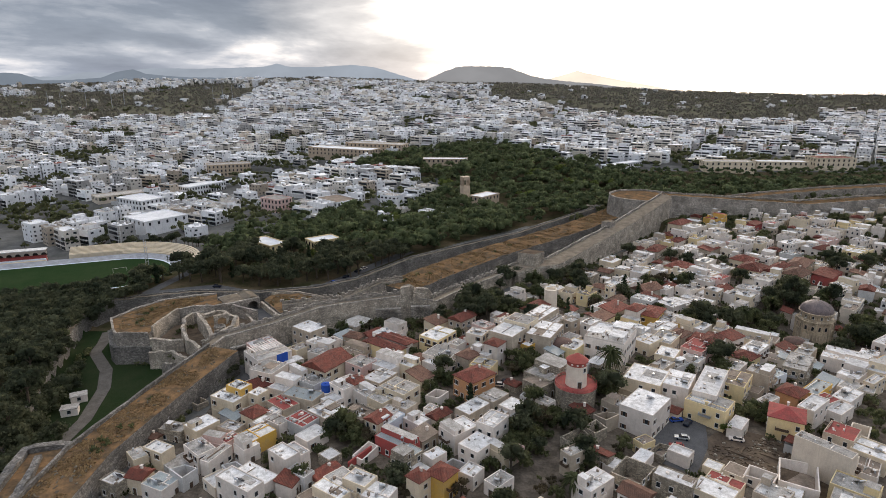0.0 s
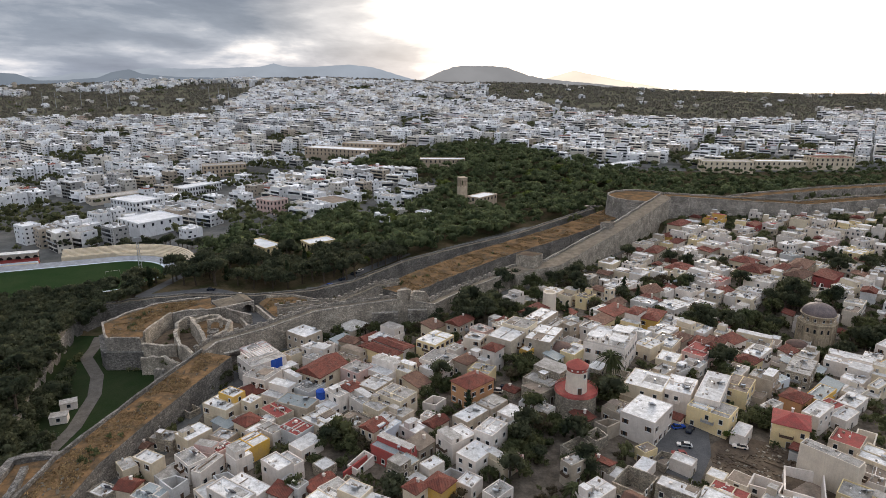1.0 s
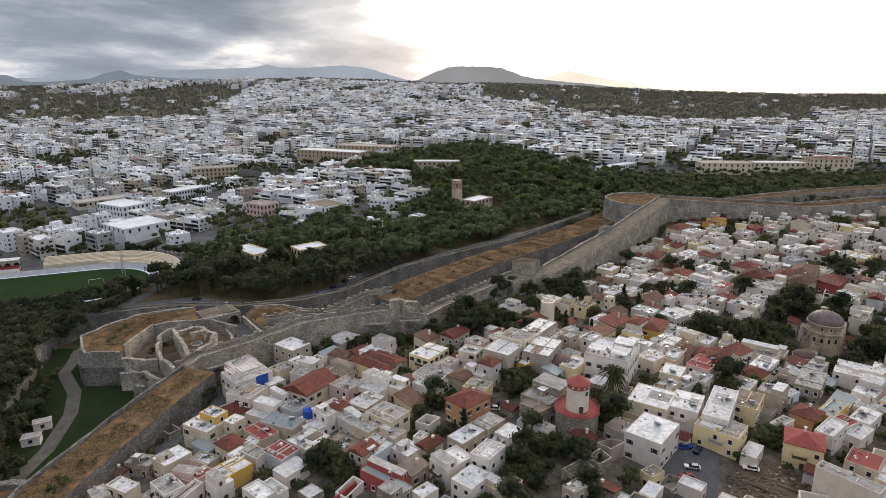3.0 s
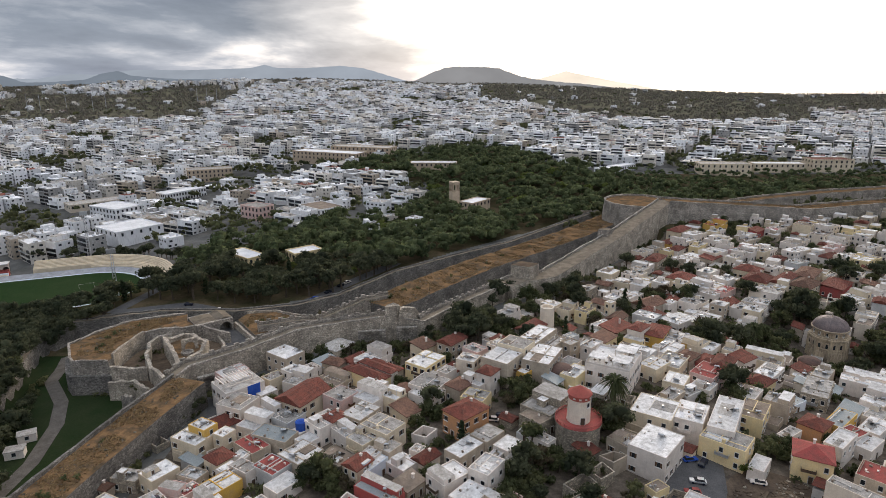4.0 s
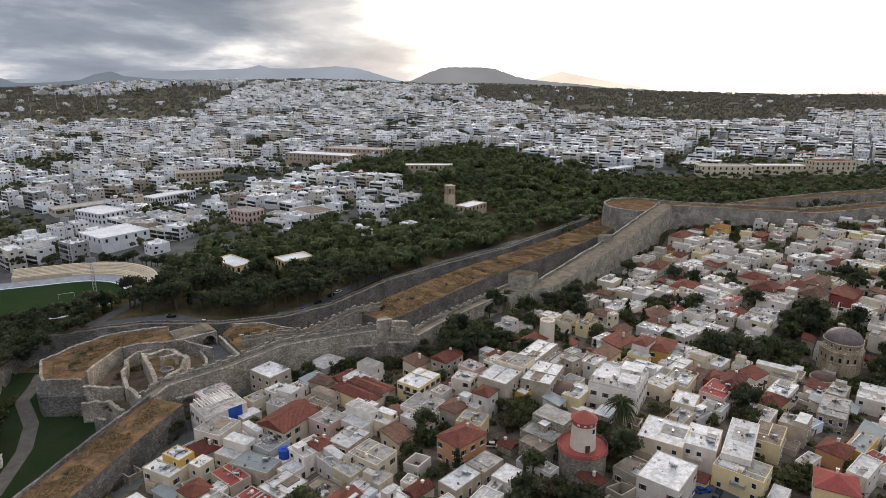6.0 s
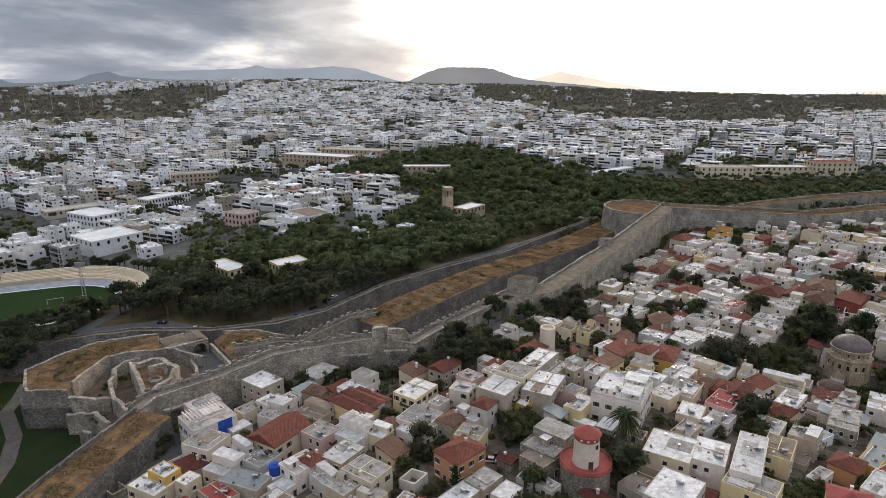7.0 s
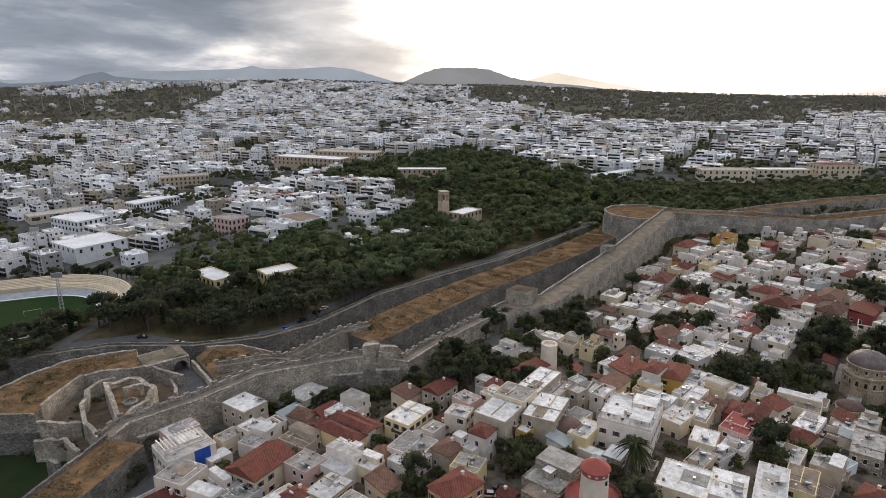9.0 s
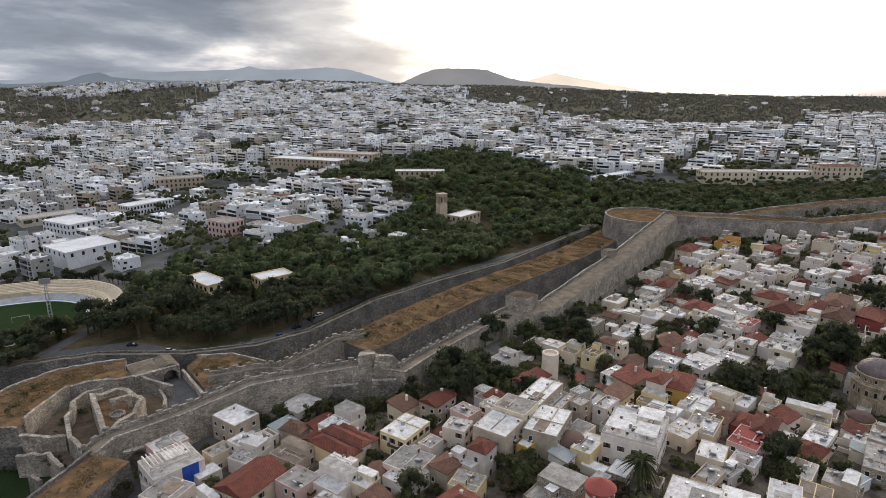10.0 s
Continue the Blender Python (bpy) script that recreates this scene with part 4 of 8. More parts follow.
house(-45.2, 181.1, 6.5, 12.0, 67, 4.4, "flat", "tan", "roof_slate")
house(-54.1, 216.6, 6.9, 5.0, 50, 5.2, "flat", "cream", "roof_grey")
house(-48.3, 219.0, 5.7, 5.3, 52, 6.0, "flat", "white", "roof_white")
house(-42.8, 219.6, 5.4, 4.0, 50, 5.6, "flat", "white", "roof_white")
house(-45.2, 215.1, 9.4, 6.7, 62, 4.0, "flat", "white", "roof_grey")
house(-33.0, 214.7, 8.2, 10.1, 56, 3.4, "flat", "tan", "roof_brown")
house(-48.6, 195.5, 5.2, 7.9, 48, 4.6, "flat", "white", "roof_white")
house(-50.9, 193.1, 5.5, 5.3, 56, 4.1, "flat", "white", "roof_grey")
house(-18.9, 205.9, 6.5, 7.8, 54, 5.3, "flat", "white", "roof_white")
house(-11.7, 197.8, 5.6, 6.1, 55, 5.1, "flat", "cream", "roof_white")
house(-9.2, 202.6, 5.0, 4.8, 66, 4.0, "gable", "tan", "old_tiles")
house(-19.0, 175.2, 6.4, 6.8, 49, 5.6, "flat", "cream", "roof_grey")
house(-11.7, 171.4, 5.5, 5.8, 52, 5.2, "flat", "tan", "roof_grey")
house(-15.8, 169.1, 3.8, 4.6, 61, 5.0, "flat", "white", "roof_white")
house(-15.7, 165.2, 8.5, 4.6, 53, 4.6, "flat", "paleblue", "roof_white")
house(-7.4, 166.5, 6.3, 6.5, 48, 3.4, "flat", "white", "roof_white")
house(-3.6, 172.6, 3.7, 3.4, 58, 3.0, "flat", "white", "roof_grey")
house(-5.3, 157.5, 6.5, 4.8, 48, 3.8, "shed", "tan", "roof_brown")
house(-24.5, 180.0, 5.0, 7.6, 43, 5.0, "flat", "white", "roof_grey")
house(-23.6, 142.5, 4.1, 4.2, 60, 3.6, "ruin", "stone", "roof_brown")
house(-37.0, 140.6, 3.8, 6.5, 56, 4.6, "flat", "grey", "roof_grey")
house(-39.4, 137.5, 5.0, 4.7, 73, 4.0, "shed", "white", "tiles")
house(7.5, 141.0, 5.4, 4.8, 54, 4.2, "flat", "white", "roof_white")
house(14.5, 137.5, 6.5, 4.7, 45, 4.0, "flat", "white", "roof_grey")
house(16.1, 176.8, 8.0, 6.2, 46, 4.0, "flat", "tan", "roof_grey")
house(17.5, 168.5, 4.3, 3.2, 54, 3.0, "flat", "white", "roof_white")
house(23.1, 167.3, 3.8, 4.4, 43, 2.6, "flat", "grey", "roof_grey")
house(32.2, 175.2, 4.1, 5.0, 44, 3.0, "flat", "white", "roof_grey")
house(20.5, 151.2, 3.4, 3.1, 49, 3.6, "flat", "pink", "terracotta")
house(44.4, 160.1, 6.4, 4.0, 43, 5.0, "ruin", "stone", "roof_brown")
house(49.2, 166.3, 5.9, 5.1, 33, 4.6, "ruin", "tan", "roof_brown")
house(54.2, 173.3, 7.0, 7.0, 39, 4.4, "flat", "tan", "roof_brown")
house(56.8, 154.3, 4.9, 3.7, 30, 4.0, "flat", "yellow", "roof_brown")
house(42.7, 170.2, 5.1, 5.5, 39, 3.0, "shed", "stone", "tiles")
house(104.7, 179.9, 7.7, 3.5, 34, 3.5, "flat", "white", "roof_grey")
house(122.4, 178.8, 7.4, 5.4, 27, 5.0, "flat", "white", "terracotta")
house(124.6, 174.5, 9.5, 4.5, 36, 4.2, "flat", "white", "roof_white")
house(92.8, 140.5, 14.4, 9.2, 61, 5.0, "ruin", "white", "roof_brown")
house(13.0, 217.5, 6.3, 6.8, 63, 6.0, "flat", "palecream", "roof_white")
house(5.3, 212.4, 5.7, 4.5, 51, 4.6, "flat", "white", "roof_grey")
house(-1.2, 199.6, 8.8, 8.3, 50, 4.4, "flat", "white", "roof_white")
house(14.0, 193.9, 7.0, 7.6, 63, 5.6, "flat", "yellow", "roof_grey")
house(50.5, 227.7, 5.5, 4.0, 40, 6.6, "flat", "tan", "roof_grey")
house(44.9, 228.8, 9.9, 4.3, 53, 6.2, "flat", "tan", "roof_grey")
house(52.8, 237.6, 5.0, 4.0, 37, 5.2, "flat", "grey", "roof_slate")
house(58.4, 228.0, 8.2, 4.3, 45, 6.2, "flat", "white", "roof_white")
house(35.3, 189.8, 13.4, 10.5, 48, 5.0, "flat", "stone", "roof_grey")
house(88.4, 233.2, 12.2, 7.8, 46, 4.8, "flat", "white", "roof_white")
house(102.0, 240.4, 9.7, 6.7, 39, 5.5, "flat", "cream", "roof_grey")
house(106.7, 238.7, 9.2, 5.0, 44, 5.0, "flat", "white", "roof_white")
house(82.5, 200.4, 7.9, 5.2, 34, 4.0, "flat", "grey", "roof_grey")
house(90.4, 206.0, 7.1, 6.5, 45, 4.0, "flat", "white", "roof_white")
house(103.0, 220.0, 13.2, 6.6, 50, 6.6, "hip", "white", "tiles")
house(115.8, 230.9, 8.3, 6.0, 33, 5.2, "shed", "white", "tiles")
house(107.4, 216.3, 8.6, 3.6, 39, 5.0, "flat", "white", "roof_white")
house(75.5, 196.2, 9.3, 5.2, 43, 5.2, "flat", "tan", "roof_grey")
house(117.3, 201.2, 8.2, 5.5, 29, 3.0, "flat", "paleblue", "roof_slate")
house(137.4, 229.3, 7.3, 4.8, 36, 4.4, "shed", "white", "tiles")
house(136.4, 226.3, 7.9, 6.3, 47, 3.6, "flat", "cream", "roof_white")
house(142.1, 224.0, 10.4, 5.6, 46, 6.0, "flat", "tan", "roof_grey")
house(131.5, 193.5, 11.5, 5.2, 43, 4.2, "shed", "white", "roof_slate")
house(138.7, 191.4, 8.5, 5.2, 35, 4.6, "flat", "palecream", "roof_grey")
house(149.4, 195.3, 10.3, 3.4, 36, 6.0, "flat", "cream", "roof_white")
house(169.6, 219.3, 10.3, 3.7, 33, 5.0, "flat", "ochre", "roof_slate")
house(180.9, 235.0, 12.8, 4.5, 34, 7.0, "flat", "white", "roof_white")
house(102.2, 164.8, 9.1, 9.4, 60, 7.2, "hip", "yellow", "terracotta")
house(147.0, 390.2, 12.4, 6.9, 42, 5.0, "hip", "ochre", "tiles")
house(124.6, 372.6, 14.5, 7.4, 45, 5.0, "flat", "palecream", "roof_grey")
house(127.3, 358.1, 16.1, 7.6, 52, 4.6, "hip", "tan", "tiles")
house(135.6, 382.1, 11.1, 6.4, 43, 4.0, "flat", "tan", "roof_grey")
house(140.6, 373.7, 9.2, 6.4, 38, 4.5, "flat", "yellow", "roof_white")
house(146.2, 376.2, 11.8, 6.4, 47, 4.5, "hip", "white", "tiles")
house(158.5, 405.2, 17.5, 8.8, 45, 5.0, "hip", "cream", "tiles")
house(154.8, 388.9, 15.4, 9.3, 40, 4.5, "flat", "white", "roof_white")
house(165.5, 397.8, 15.8, 8.3, 37, 5.5, "flat", "white", "roof_white")
house(186.2, 415.6, 14.8, 9.0, 37, 5.5, "flat", "ochre", "terracotta")
house(182.0, 404.7, 15.6, 6.0, 43, 5.0, "flat", "cream", "roof_white")
house(160.8, 380.4, 15.6, 5.8, 48, 4.5, "flat", "yellow", "roof_grey")
house(178.3, 391.9, 16.5, 10.3, 35, 4.0, "flat", "white", "roof_white")
house(164.9, 368.9, 15.1, 10.7, 39, 5.6, "flat", "palecream", "roof_white")
house(159.9, 360.8, 13.7, 7.9, 43, 4.0, "shed", "tan", "tiles")
house(147.6, 361.5, 20.3, 10.3, 38, 4.5, "flat", "white", "roof_white")
house(106.3, 329.9, 13.5, 7.5, 43, 6.0, "flat", "white", "roof_grey")
house(147.4, 334.8, 10.8, 7.5, 40, 5.0, "flat", "white", "roof_slate")
house(137.6, 321.4, 13.1, 6.7, 45, 5.0, "flat", "white", "roof_white")
house(138.2, 306.3, 14.1, 7.6, 42, 4.2, "flat", "white", "roof_white")
house(203.3, 410.4, 13.9, 7.0, 47, 4.5, "flat", "yellow", "roof_slate")
house(198.7, 398.0, 14.6, 7.2, 43, 5.0, "flat", "white", "roof_white")
house(209.0, 405.9, 12.4, 5.8, 39, 4.0, "shed", "red", "tiles")
house(222.6, 408.4, 16.3, 7.4, 40, 5.0, "flat", "white", "terracotta")
house(195.6, 391.1, 16.5, 8.9, 35, 4.0, "flat", "tan", "roof_grey")
house(242.2, 409.6, 16.1, 10.4, 44, 7.5, "flat", "cream", "roof_brown")
house(254.7, 406.1, 15.8, 8.2, 34, 8.0, "flat", "white", "roof_white")
house(244.2, 395.2, 17.4, 9.2, 41, 6.0, "flat", "palecream", "roof_brown")
house(223.7, 387.4, 20.6, 9.2, 38, 4.2, "flat", "white", "roof_grey")
house(214.6, 368.8, 20.3, 7.9, 32, 6.0, "flat", "white", "roof_white")
house(188.3, 370.6, 18.3, 8.5, 38, 5.2, "flat", "white", "roof_white")
house(196.4, 372.1, 18.7, 8.4, 40, 5.0, "flat", "cream", "roof_grey")
house(182.4, 372.4, 17.2, 6.6, 37, 5.0, "flat", "pink", "roof_white")
house(174.3, 361.6, 14.6, 7.2, 43, 5.0, "flat", "palecream", "roof_grey")
house(204.9, 351.7, 13.9, 7.6, 37, 5.0, "flat", "grey", "roof_slate")
house(178.3, 318.0, 20.5, 7.2, 42, 6.0, "gable", "white", "tiles")
house(206.6, 323.5, 10.9, 3.7, 38, 6.0, "flat", "cream", "roof_grey")
house(228.7, 360.7, 15.0, 7.1, 29, 4.5, "hip", "white", "tiles")
house(225.7, 366.6, 18.1, 5.9, 39, 4.5, "flat", "white", "roof_white")
house(238.7, 373.6, 17.0, 7.1, 37, 5.5, "flat", "pink", "roof_white")
house(238.2, 358.6, 21.1, 7.2, 33, 6.5, "flat", "palecream", "roof_white")
house(269.6, 392.3, 20.0, 8.5, 39, 6.0, "flat", "white", "roof_white")
house(267.7, 399.4, 16.8, 6.7, 29, 6.0, "flat", "yellow", "roof_grey")
house(262.0, 374.4, 22.2, 6.9, 34, 6.0, "flat", "white", "roof_white")
house(249.8, 387.3, 19.8, 8.4, 33, 4.0, "flat", "white", "roof_white")
house(151.9, 322.0, 12.1, 6.8, 36, 5.5, "flat", "white", "roof_white")
house(143.6, 306.1, 11.1, 5.6, 41, 5.0, "flat", "pink", "terracotta")
house(99.2, 286.4, 12.9, 9.3, 35, 4.6, "gable", "tan", "old_tiles")
house(96.7, 274.0, 7.6, 8.4, 40, 4.0, "shed", "cream", "tiles")
house(108.7, 286.9, 8.1, 4.1, 40, 5.0, "flat", "white", "roof_white")
house(122.8, 293.0, 13.1, 8.6, 40, 4.5, "flat", "white", "roof_grey")
house(98.3, 241.7, 7.0, 3.6, 49, 5.0, "flat", "ochre", "roof_grey")
house(77.5, 262.6, 9.8, 5.9, 49, 5.0, "gable", "tan", "old_tiles")
house(85.2, 293.3, 9.6, 5.8, 43, 5.0, "flat", "white", "roof_white")
house(69.1, 255.4, 9.4, 4.2, 38, 4.5, "flat", "white", "roof_white")
house(77.1, 271.7, 3.7, 3.0, 33, 9.0, "flat", "cream", "roof_white")
house(136.1, 268.8, 10.9, 4.7, 40, 5.0, "flat", "white", "roof_grey")

# gaps left open between the houses: x, y, radius
OPEN = [(74, 158, 15), (88, 153, 13), (31, 147, 14), (29, 163, 11), (51, 161, 12), (-29, 162, 9), (1, 194, 5), (8, 255, 14), (22, 253, 13), (-1, 250, 10), (-26, 250, 9), (18, 156, 10), (28, 200, 9),
        (57, 194, 7), (132, 255, 12), (156, 240, 13), (168, 292, 20), (180, 246, 16), (143, 262, 14), (97, 173, 8), (128, 174, 13), (225, 345, 9), (46, 262, 14), (42, 177, 10), (88, 285, 8), (64, 292, 13),
        (109, 303, 8), (18, 188, 6), (-74, 207, 6), (-80, 163, 6), (11, 138, 13), (33, 136, 10), (244, 337, 9), (112, 254, 9), (-3, 134, 11), (30, 262, 12), (92, 250, 5), (160, 320, 8), (210, 300, 10), (-38, 140, 7)]


def clear(x, y, r, slack=0.0):
    for a, b, big, small, rot in PLACED:
        if math.hypot(x - a, y - b) < r + small + slack:
            return False
        c, s = math.cos(radians(rot)), math.sin(radians(rot))
        u, v = abs((x - a) * c + (y - b) * s), abs(-(x - a) * s + (y - b) * c)
        if max(u, v) < r + big and min(u, v) < r + small - 1.0:
            return False
    return True


CORN = ((0, 0, 0), (1, 0, 0), (1, 1, 0), (0, 1, 0), (0, 0, 1), (1, 0, 1), (1, 1, 1), (0, 1, 1))
QUAD = ((4, 5, 6, 7), (0, 1, 5, 4), (1, 2, 6, 5), (2, 3, 7, 6), (3, 0, 4, 7))


class Heap:
    """Many boxes gathered into one mesh, each turned and placed."""

    def __init__(self):
        self.v, self.f, self.m = [], [], []

    def add(self, b, x, y, z, c, s, mi, top=None, only=None):
        k = len(self.v)
        for i, j, h in CORN:
            u, v, w = b[3] if i else b[0], b[4] if j else b[1], b[5] if h else b[2]
            self.v.append((x + u * c - v * s, y + u * s + v * c, z + w))
        for n, q in enumerate(QUAD):
            if only is not None and n != only:
                continue
            self.f.append((k + q[0], k + q[1], k + q[2], k + q[3]))
            self.m.append(top if n == 0 and top is not None else mi)

    def done(self, name, label, category, mats):
        me = bpy.data.meshes.new(name)
        me.from_pydata(self.v, [], self.f)
        for m in mats:
            me.materials.append(m)
        me.polygons.foreach_set("material_index", self.m)
        return tagged(new(name, me), label, category, kind="stuff")


rnd = random.Random(5)
GARDENS = []
tries = []
for i in range(-20, 75):
    for j in range(-20, 75):
        a = radians(47)
        u, v = i * 8.2 + rnd.uniform(-1.5, 1.5), j * 7.6 + rnd.uniform(-1.5, 1.5)
        tries.append((120 + u * math.cos(a) - v * math.sin(a), 240 + u * math.sin(a) + v * math.cos(a)))
count = 0
tries.sort(key=lambda q: q[1])
for x, y in tries:
    if count >= 70 or not 118 < y < 455 or not inside(x, y, OLD_TOWN) or abs(x) > 0.80 * y or x < -75 and y < 150:
        continue
    if any(math.hypot(x - a, y - b) < r + 3 for a, b, r in OPEN):
        continue
    w, d = rnd.uniform(5.5, 10.5), rnd.uniform(5.0, 8.0)
    if not inside(x - 5, y + 5, OLD_TOWN) or not clear(x, y, 3.3, 0.0):
        continue
    if y > 150 and noise.noise((x * 0.06, y * 0.06, 12.0)) > 0.28:
        GARDENS.append((x, y))
        continue
    pick = rnd.random()
    wall = rnd.choice(("white", "white", "white", "palecream", "palecream", "cream", "cream", "tan", "tan", "pink", "stone", "yellow", "grey"))
    roof = rnd.choice(("roof_white", "roof_white", "roof_white", "roof_grey", "roof_grey", "roof_brown"))
    kind = "flat"
    if pick < 0.19:
        kind, roof = rnd.choice(("hip", "gable", "shed")), rnd.choice(("tiles", "old_tiles"))
    elif pick < 0.22:
        roof = "terracotta"
    house(x, y, w, d, rnd.choice((45, 47, 50, 137)), rnd.choice((3.4, 3.8, 5.2, 6.0, 6.3)), kind, wall, roof)
    count += 1


# the small houses far off under the northern wall, too many to tell apart
old = Heap()
OLD_MATS = ["white", "cream", "tan", "pink", "yellow", "stone", "roof_white", "roof_grey", "tiles", "glass"]
for x, y in tries:
    if not 300 < y < 462 or not inside(x, y, OLD_TOWN) or not inside(x - 5, y + 6, OLD_TOWN) or abs(x) > 0.80 * y or not clear(x, y, 3.0):
        continue
    if rnd.random() < 0.26 or noise.noise((x * 0.06, y * 0.06, 12.0)) > 0.2:
        GARDENS.append((x, y))
        continue
    if any(math.hypot(x - a, y - b) < r + 2 for a, b, r in OPEN):
        continue
    PLACED.append((x, y, 4.0, 3.5, 47))
    w, d, h = rnd.uniform(5.5, 10), rnd.uniform(5, 7.5), rnd.choice((3.4, 3.8, 5.6, 6.2))
    a = radians(rnd.choice((45, 47, 50, 137)))
    c, s, z = math.cos(a), math.sin(a), ground_z(x, y)
    wall = rnd.choice((0, 0, 0, 0, 1, 1, 2, 2, 3, 4, 5))
    top = 8 if rnd.random() < 0.15 else rnd.choice((6, 6, 7))
    old.add((-w / 2, -d / 2, -2, w / 2, d / 2, h), x, y, z, c, s, wall)
    if top == 8:
        for q in range(4):
            f = q / 4
            old.add((-w / 2 - 0.3 + f * d / 2, -d / 2 - 0.3 + f * d / 2, h + q * 0.4, w / 2 + 0.3 - f * d / 2, d / 2 + 0.3 - f * d / 2, h + q * 0.4 + 0.4), x, y, z, c, s, 8)
    else:
        old.add((-w / 2 + 0.25, -d / 2 + 0.25, h, w / 2 - 0.25, d / 2 - 0.25, h + 0.05), x, y, z, c, s, top)
        if rnd.random() < 0.6:
            u = rnd.uniform(-w / 5, w / 5)
            old.add((u - 1.5, -0.6, h, u + 1.5, d / 2 - 0.3, h + 2.2), x, y, z, c, s, wall, top)
    for q in range(int(h / 3)):
        for side in range(3):
            run, off = (w, d / 2) if side == 0 else (d, w / 2)
            for k in range(int(run / 2.8)):
                if rnd.random() < 0.35:
                    continue
                m = (k + 0.5) / int(run / 2.8) * run - run / 2
                b = (m - 0.45, -off - 0.05, 0.9 + q * 3, m + 0.45, -off + 0.1, 2.2 + q * 3) if side == 0 else ((off - 0.1, m - 0.45, 0.9 + q * 3, off + 0.05, m + 0.45, 2.2 + q * 3) if side == 1 else (-off - 0.05, m - 0.45, 0.9 + q * 3, -off + 0.1, m + 0.45, 2.2 + q * 3))
                old.add(b, x, y, z, c, s, 9, None, (1, 2, 4)[side])
old.done("far_old_houses", "small white and stone houses crowded under the far town wall", "houses", [M[k] for k in OLD_MATS])

# sheds, walled yards and lean-tos squeezed between the houses
count = 0
for _ in range(5000):
    y = rnd.uniform(118, 400)
    x = rnd.uniform(-0.55, 0.78) * y
    if count >= 140:
        break
    if not inside(x, y, OLD_TOWN) or not inside(x - 4, y + 4, OLD_TOWN) or x < -76 or any(math.hypot(x - a, y - b) < r * 0.7 + 1 for a, b, r in OPEN) or not clear(x, y, 1.1):
        continue
    wall = rnd.choice(("white", "white", "white", "palecream", "cream", "tan", "stone", "grey"))
    kind, roof = rnd.choice((("flat", "roof_white"), ("flat", "roof_white"), ("flat", "roof_grey"), ("flat", "roof_brown"), ("shed", "tiles"), ("gable", "tiles"), ("ruin", "roof_brown"), ("shed", "roof_slate")))
    house(x, y, rnd.uniform(4.0, 8.0), rnd.uniform(3.6, 6.0), rnd.choice((46, 49, 52, 138)), rnd.uniform(2.0, 4.0), kind, wall, roof, None, False, 0.75, "outbuilding")
    count += 1


# ---- the new town ----
def block_parts(rnd, w, d, n):
    """Boxes of a flat-roofed apartment block: (kind, x0, y0, z0, x1, y1, z1)."""
    h = n * 3.1 + 0.4
    out = [("body", -w / 2, -d / 2, -4, w / 2, d / 2, h), ("deck", -w / 2 + 0.3, -d / 2 + 0.3, h, w / 2 - 0.3, d / 2 - 0.3, h + 0.05)]
    sx = rnd.uniform(-w / 4, w / 4)
    if rnd.random() < 0.6:
        out.append(("head", sx - 1.3, 0.0, h, sx + 1.3, 2.6, h + 2.1))
    if rnd.random() < 0.22:
        out.append(("head", -w / 2 + 1.0, -d / 2 + 2.4, h, sx - 1.75, d / 2 - 0.4, h + 2.8))
        out.append(("deck", -w / 2 + 1.2, -d / 2 + 2.6, h + 2.8, sx - 1.9, d / 2 - 0.6, h + 2.85))
    for _ in range(rnd.randrange(2, 6)):
        u, v, e = rnd.uniform(-w / 2 + 1, w / 2 - 1), rnd.uniform(-d / 2 + 1, d / 2 - 1), rnd.uniform(0.4, 1.1)
        out.append(("tank", u - e, v - e * 0.8, h, u + e, v + e * 0.8, h + rnd.uniform(0.6, 1.7)))
    deep = rnd.choice((0.0, 1.3, 1.5, 1.8, 1.8))
    for s in range(n):
        z = s * 3.1 + 0.3
        for side in (0, 1, 2):
            run, off = (w, d / 2) if side == 0 else (d, w / 2)
            k = max(1, int(run / rnd.uniform(5.0, 9.0))) if deep and side == 0 else max(2, int(run / rnd.uniform(3.0, 5.0)))
            for i in range(k):
                if rnd.random() < 0.25:
                    continue
                c = (i + 0.5) / k * run - run / 2
                # behind balconies the dark glass widens, painting the shaded recess along with the windows
                ww, z0, z1 = (run / k * 0.45, z, z + 2.35) if deep and side == 0 else (rnd.choice((0.5, 0.7, 1.0)), z + 0.9, z + 2.2)
                if side == 0:
                    out.append(("glass", c - ww, -off - 0.04, z0, c + ww, -off + 0.1, z1))
                else:
                    sg = 1 if side == 1 else -1
                    a, b = sorted((sg * (off + 0.04), sg * (off - 0.1)))
                    out.append(("glass", a, c - ww, z0, b, c + ww, z1))
        if deep and s:
            a, b = (-w / 2, w / 2) if rnd.random() < 0.6 else (-w / 2 + w * 0.2, w / 2)
            out.append(("balcony", a, -d / 2 - deep, z - 0.25, b, -d / 2, z - 0.05))
            out.append(("rail", a, -d / 2 - deep, z - 0.05, b, -d / 2 - deep + 0.1, z + 0.85))
    return out


TOWN_STUFF = {"body": None, "deck": None, "glass": None}
CITY_WALLS = ("white",) * 12 + ("palecream",) * 4 + ("grey", "grey", "cream", "cream", "tan")


CITY_SKIN = {"white": "city_white", "palecream": "city_cream", "cream": "city_cream", "grey": "city_grey", "tan": "city_tan", "pink": "city_pink"}


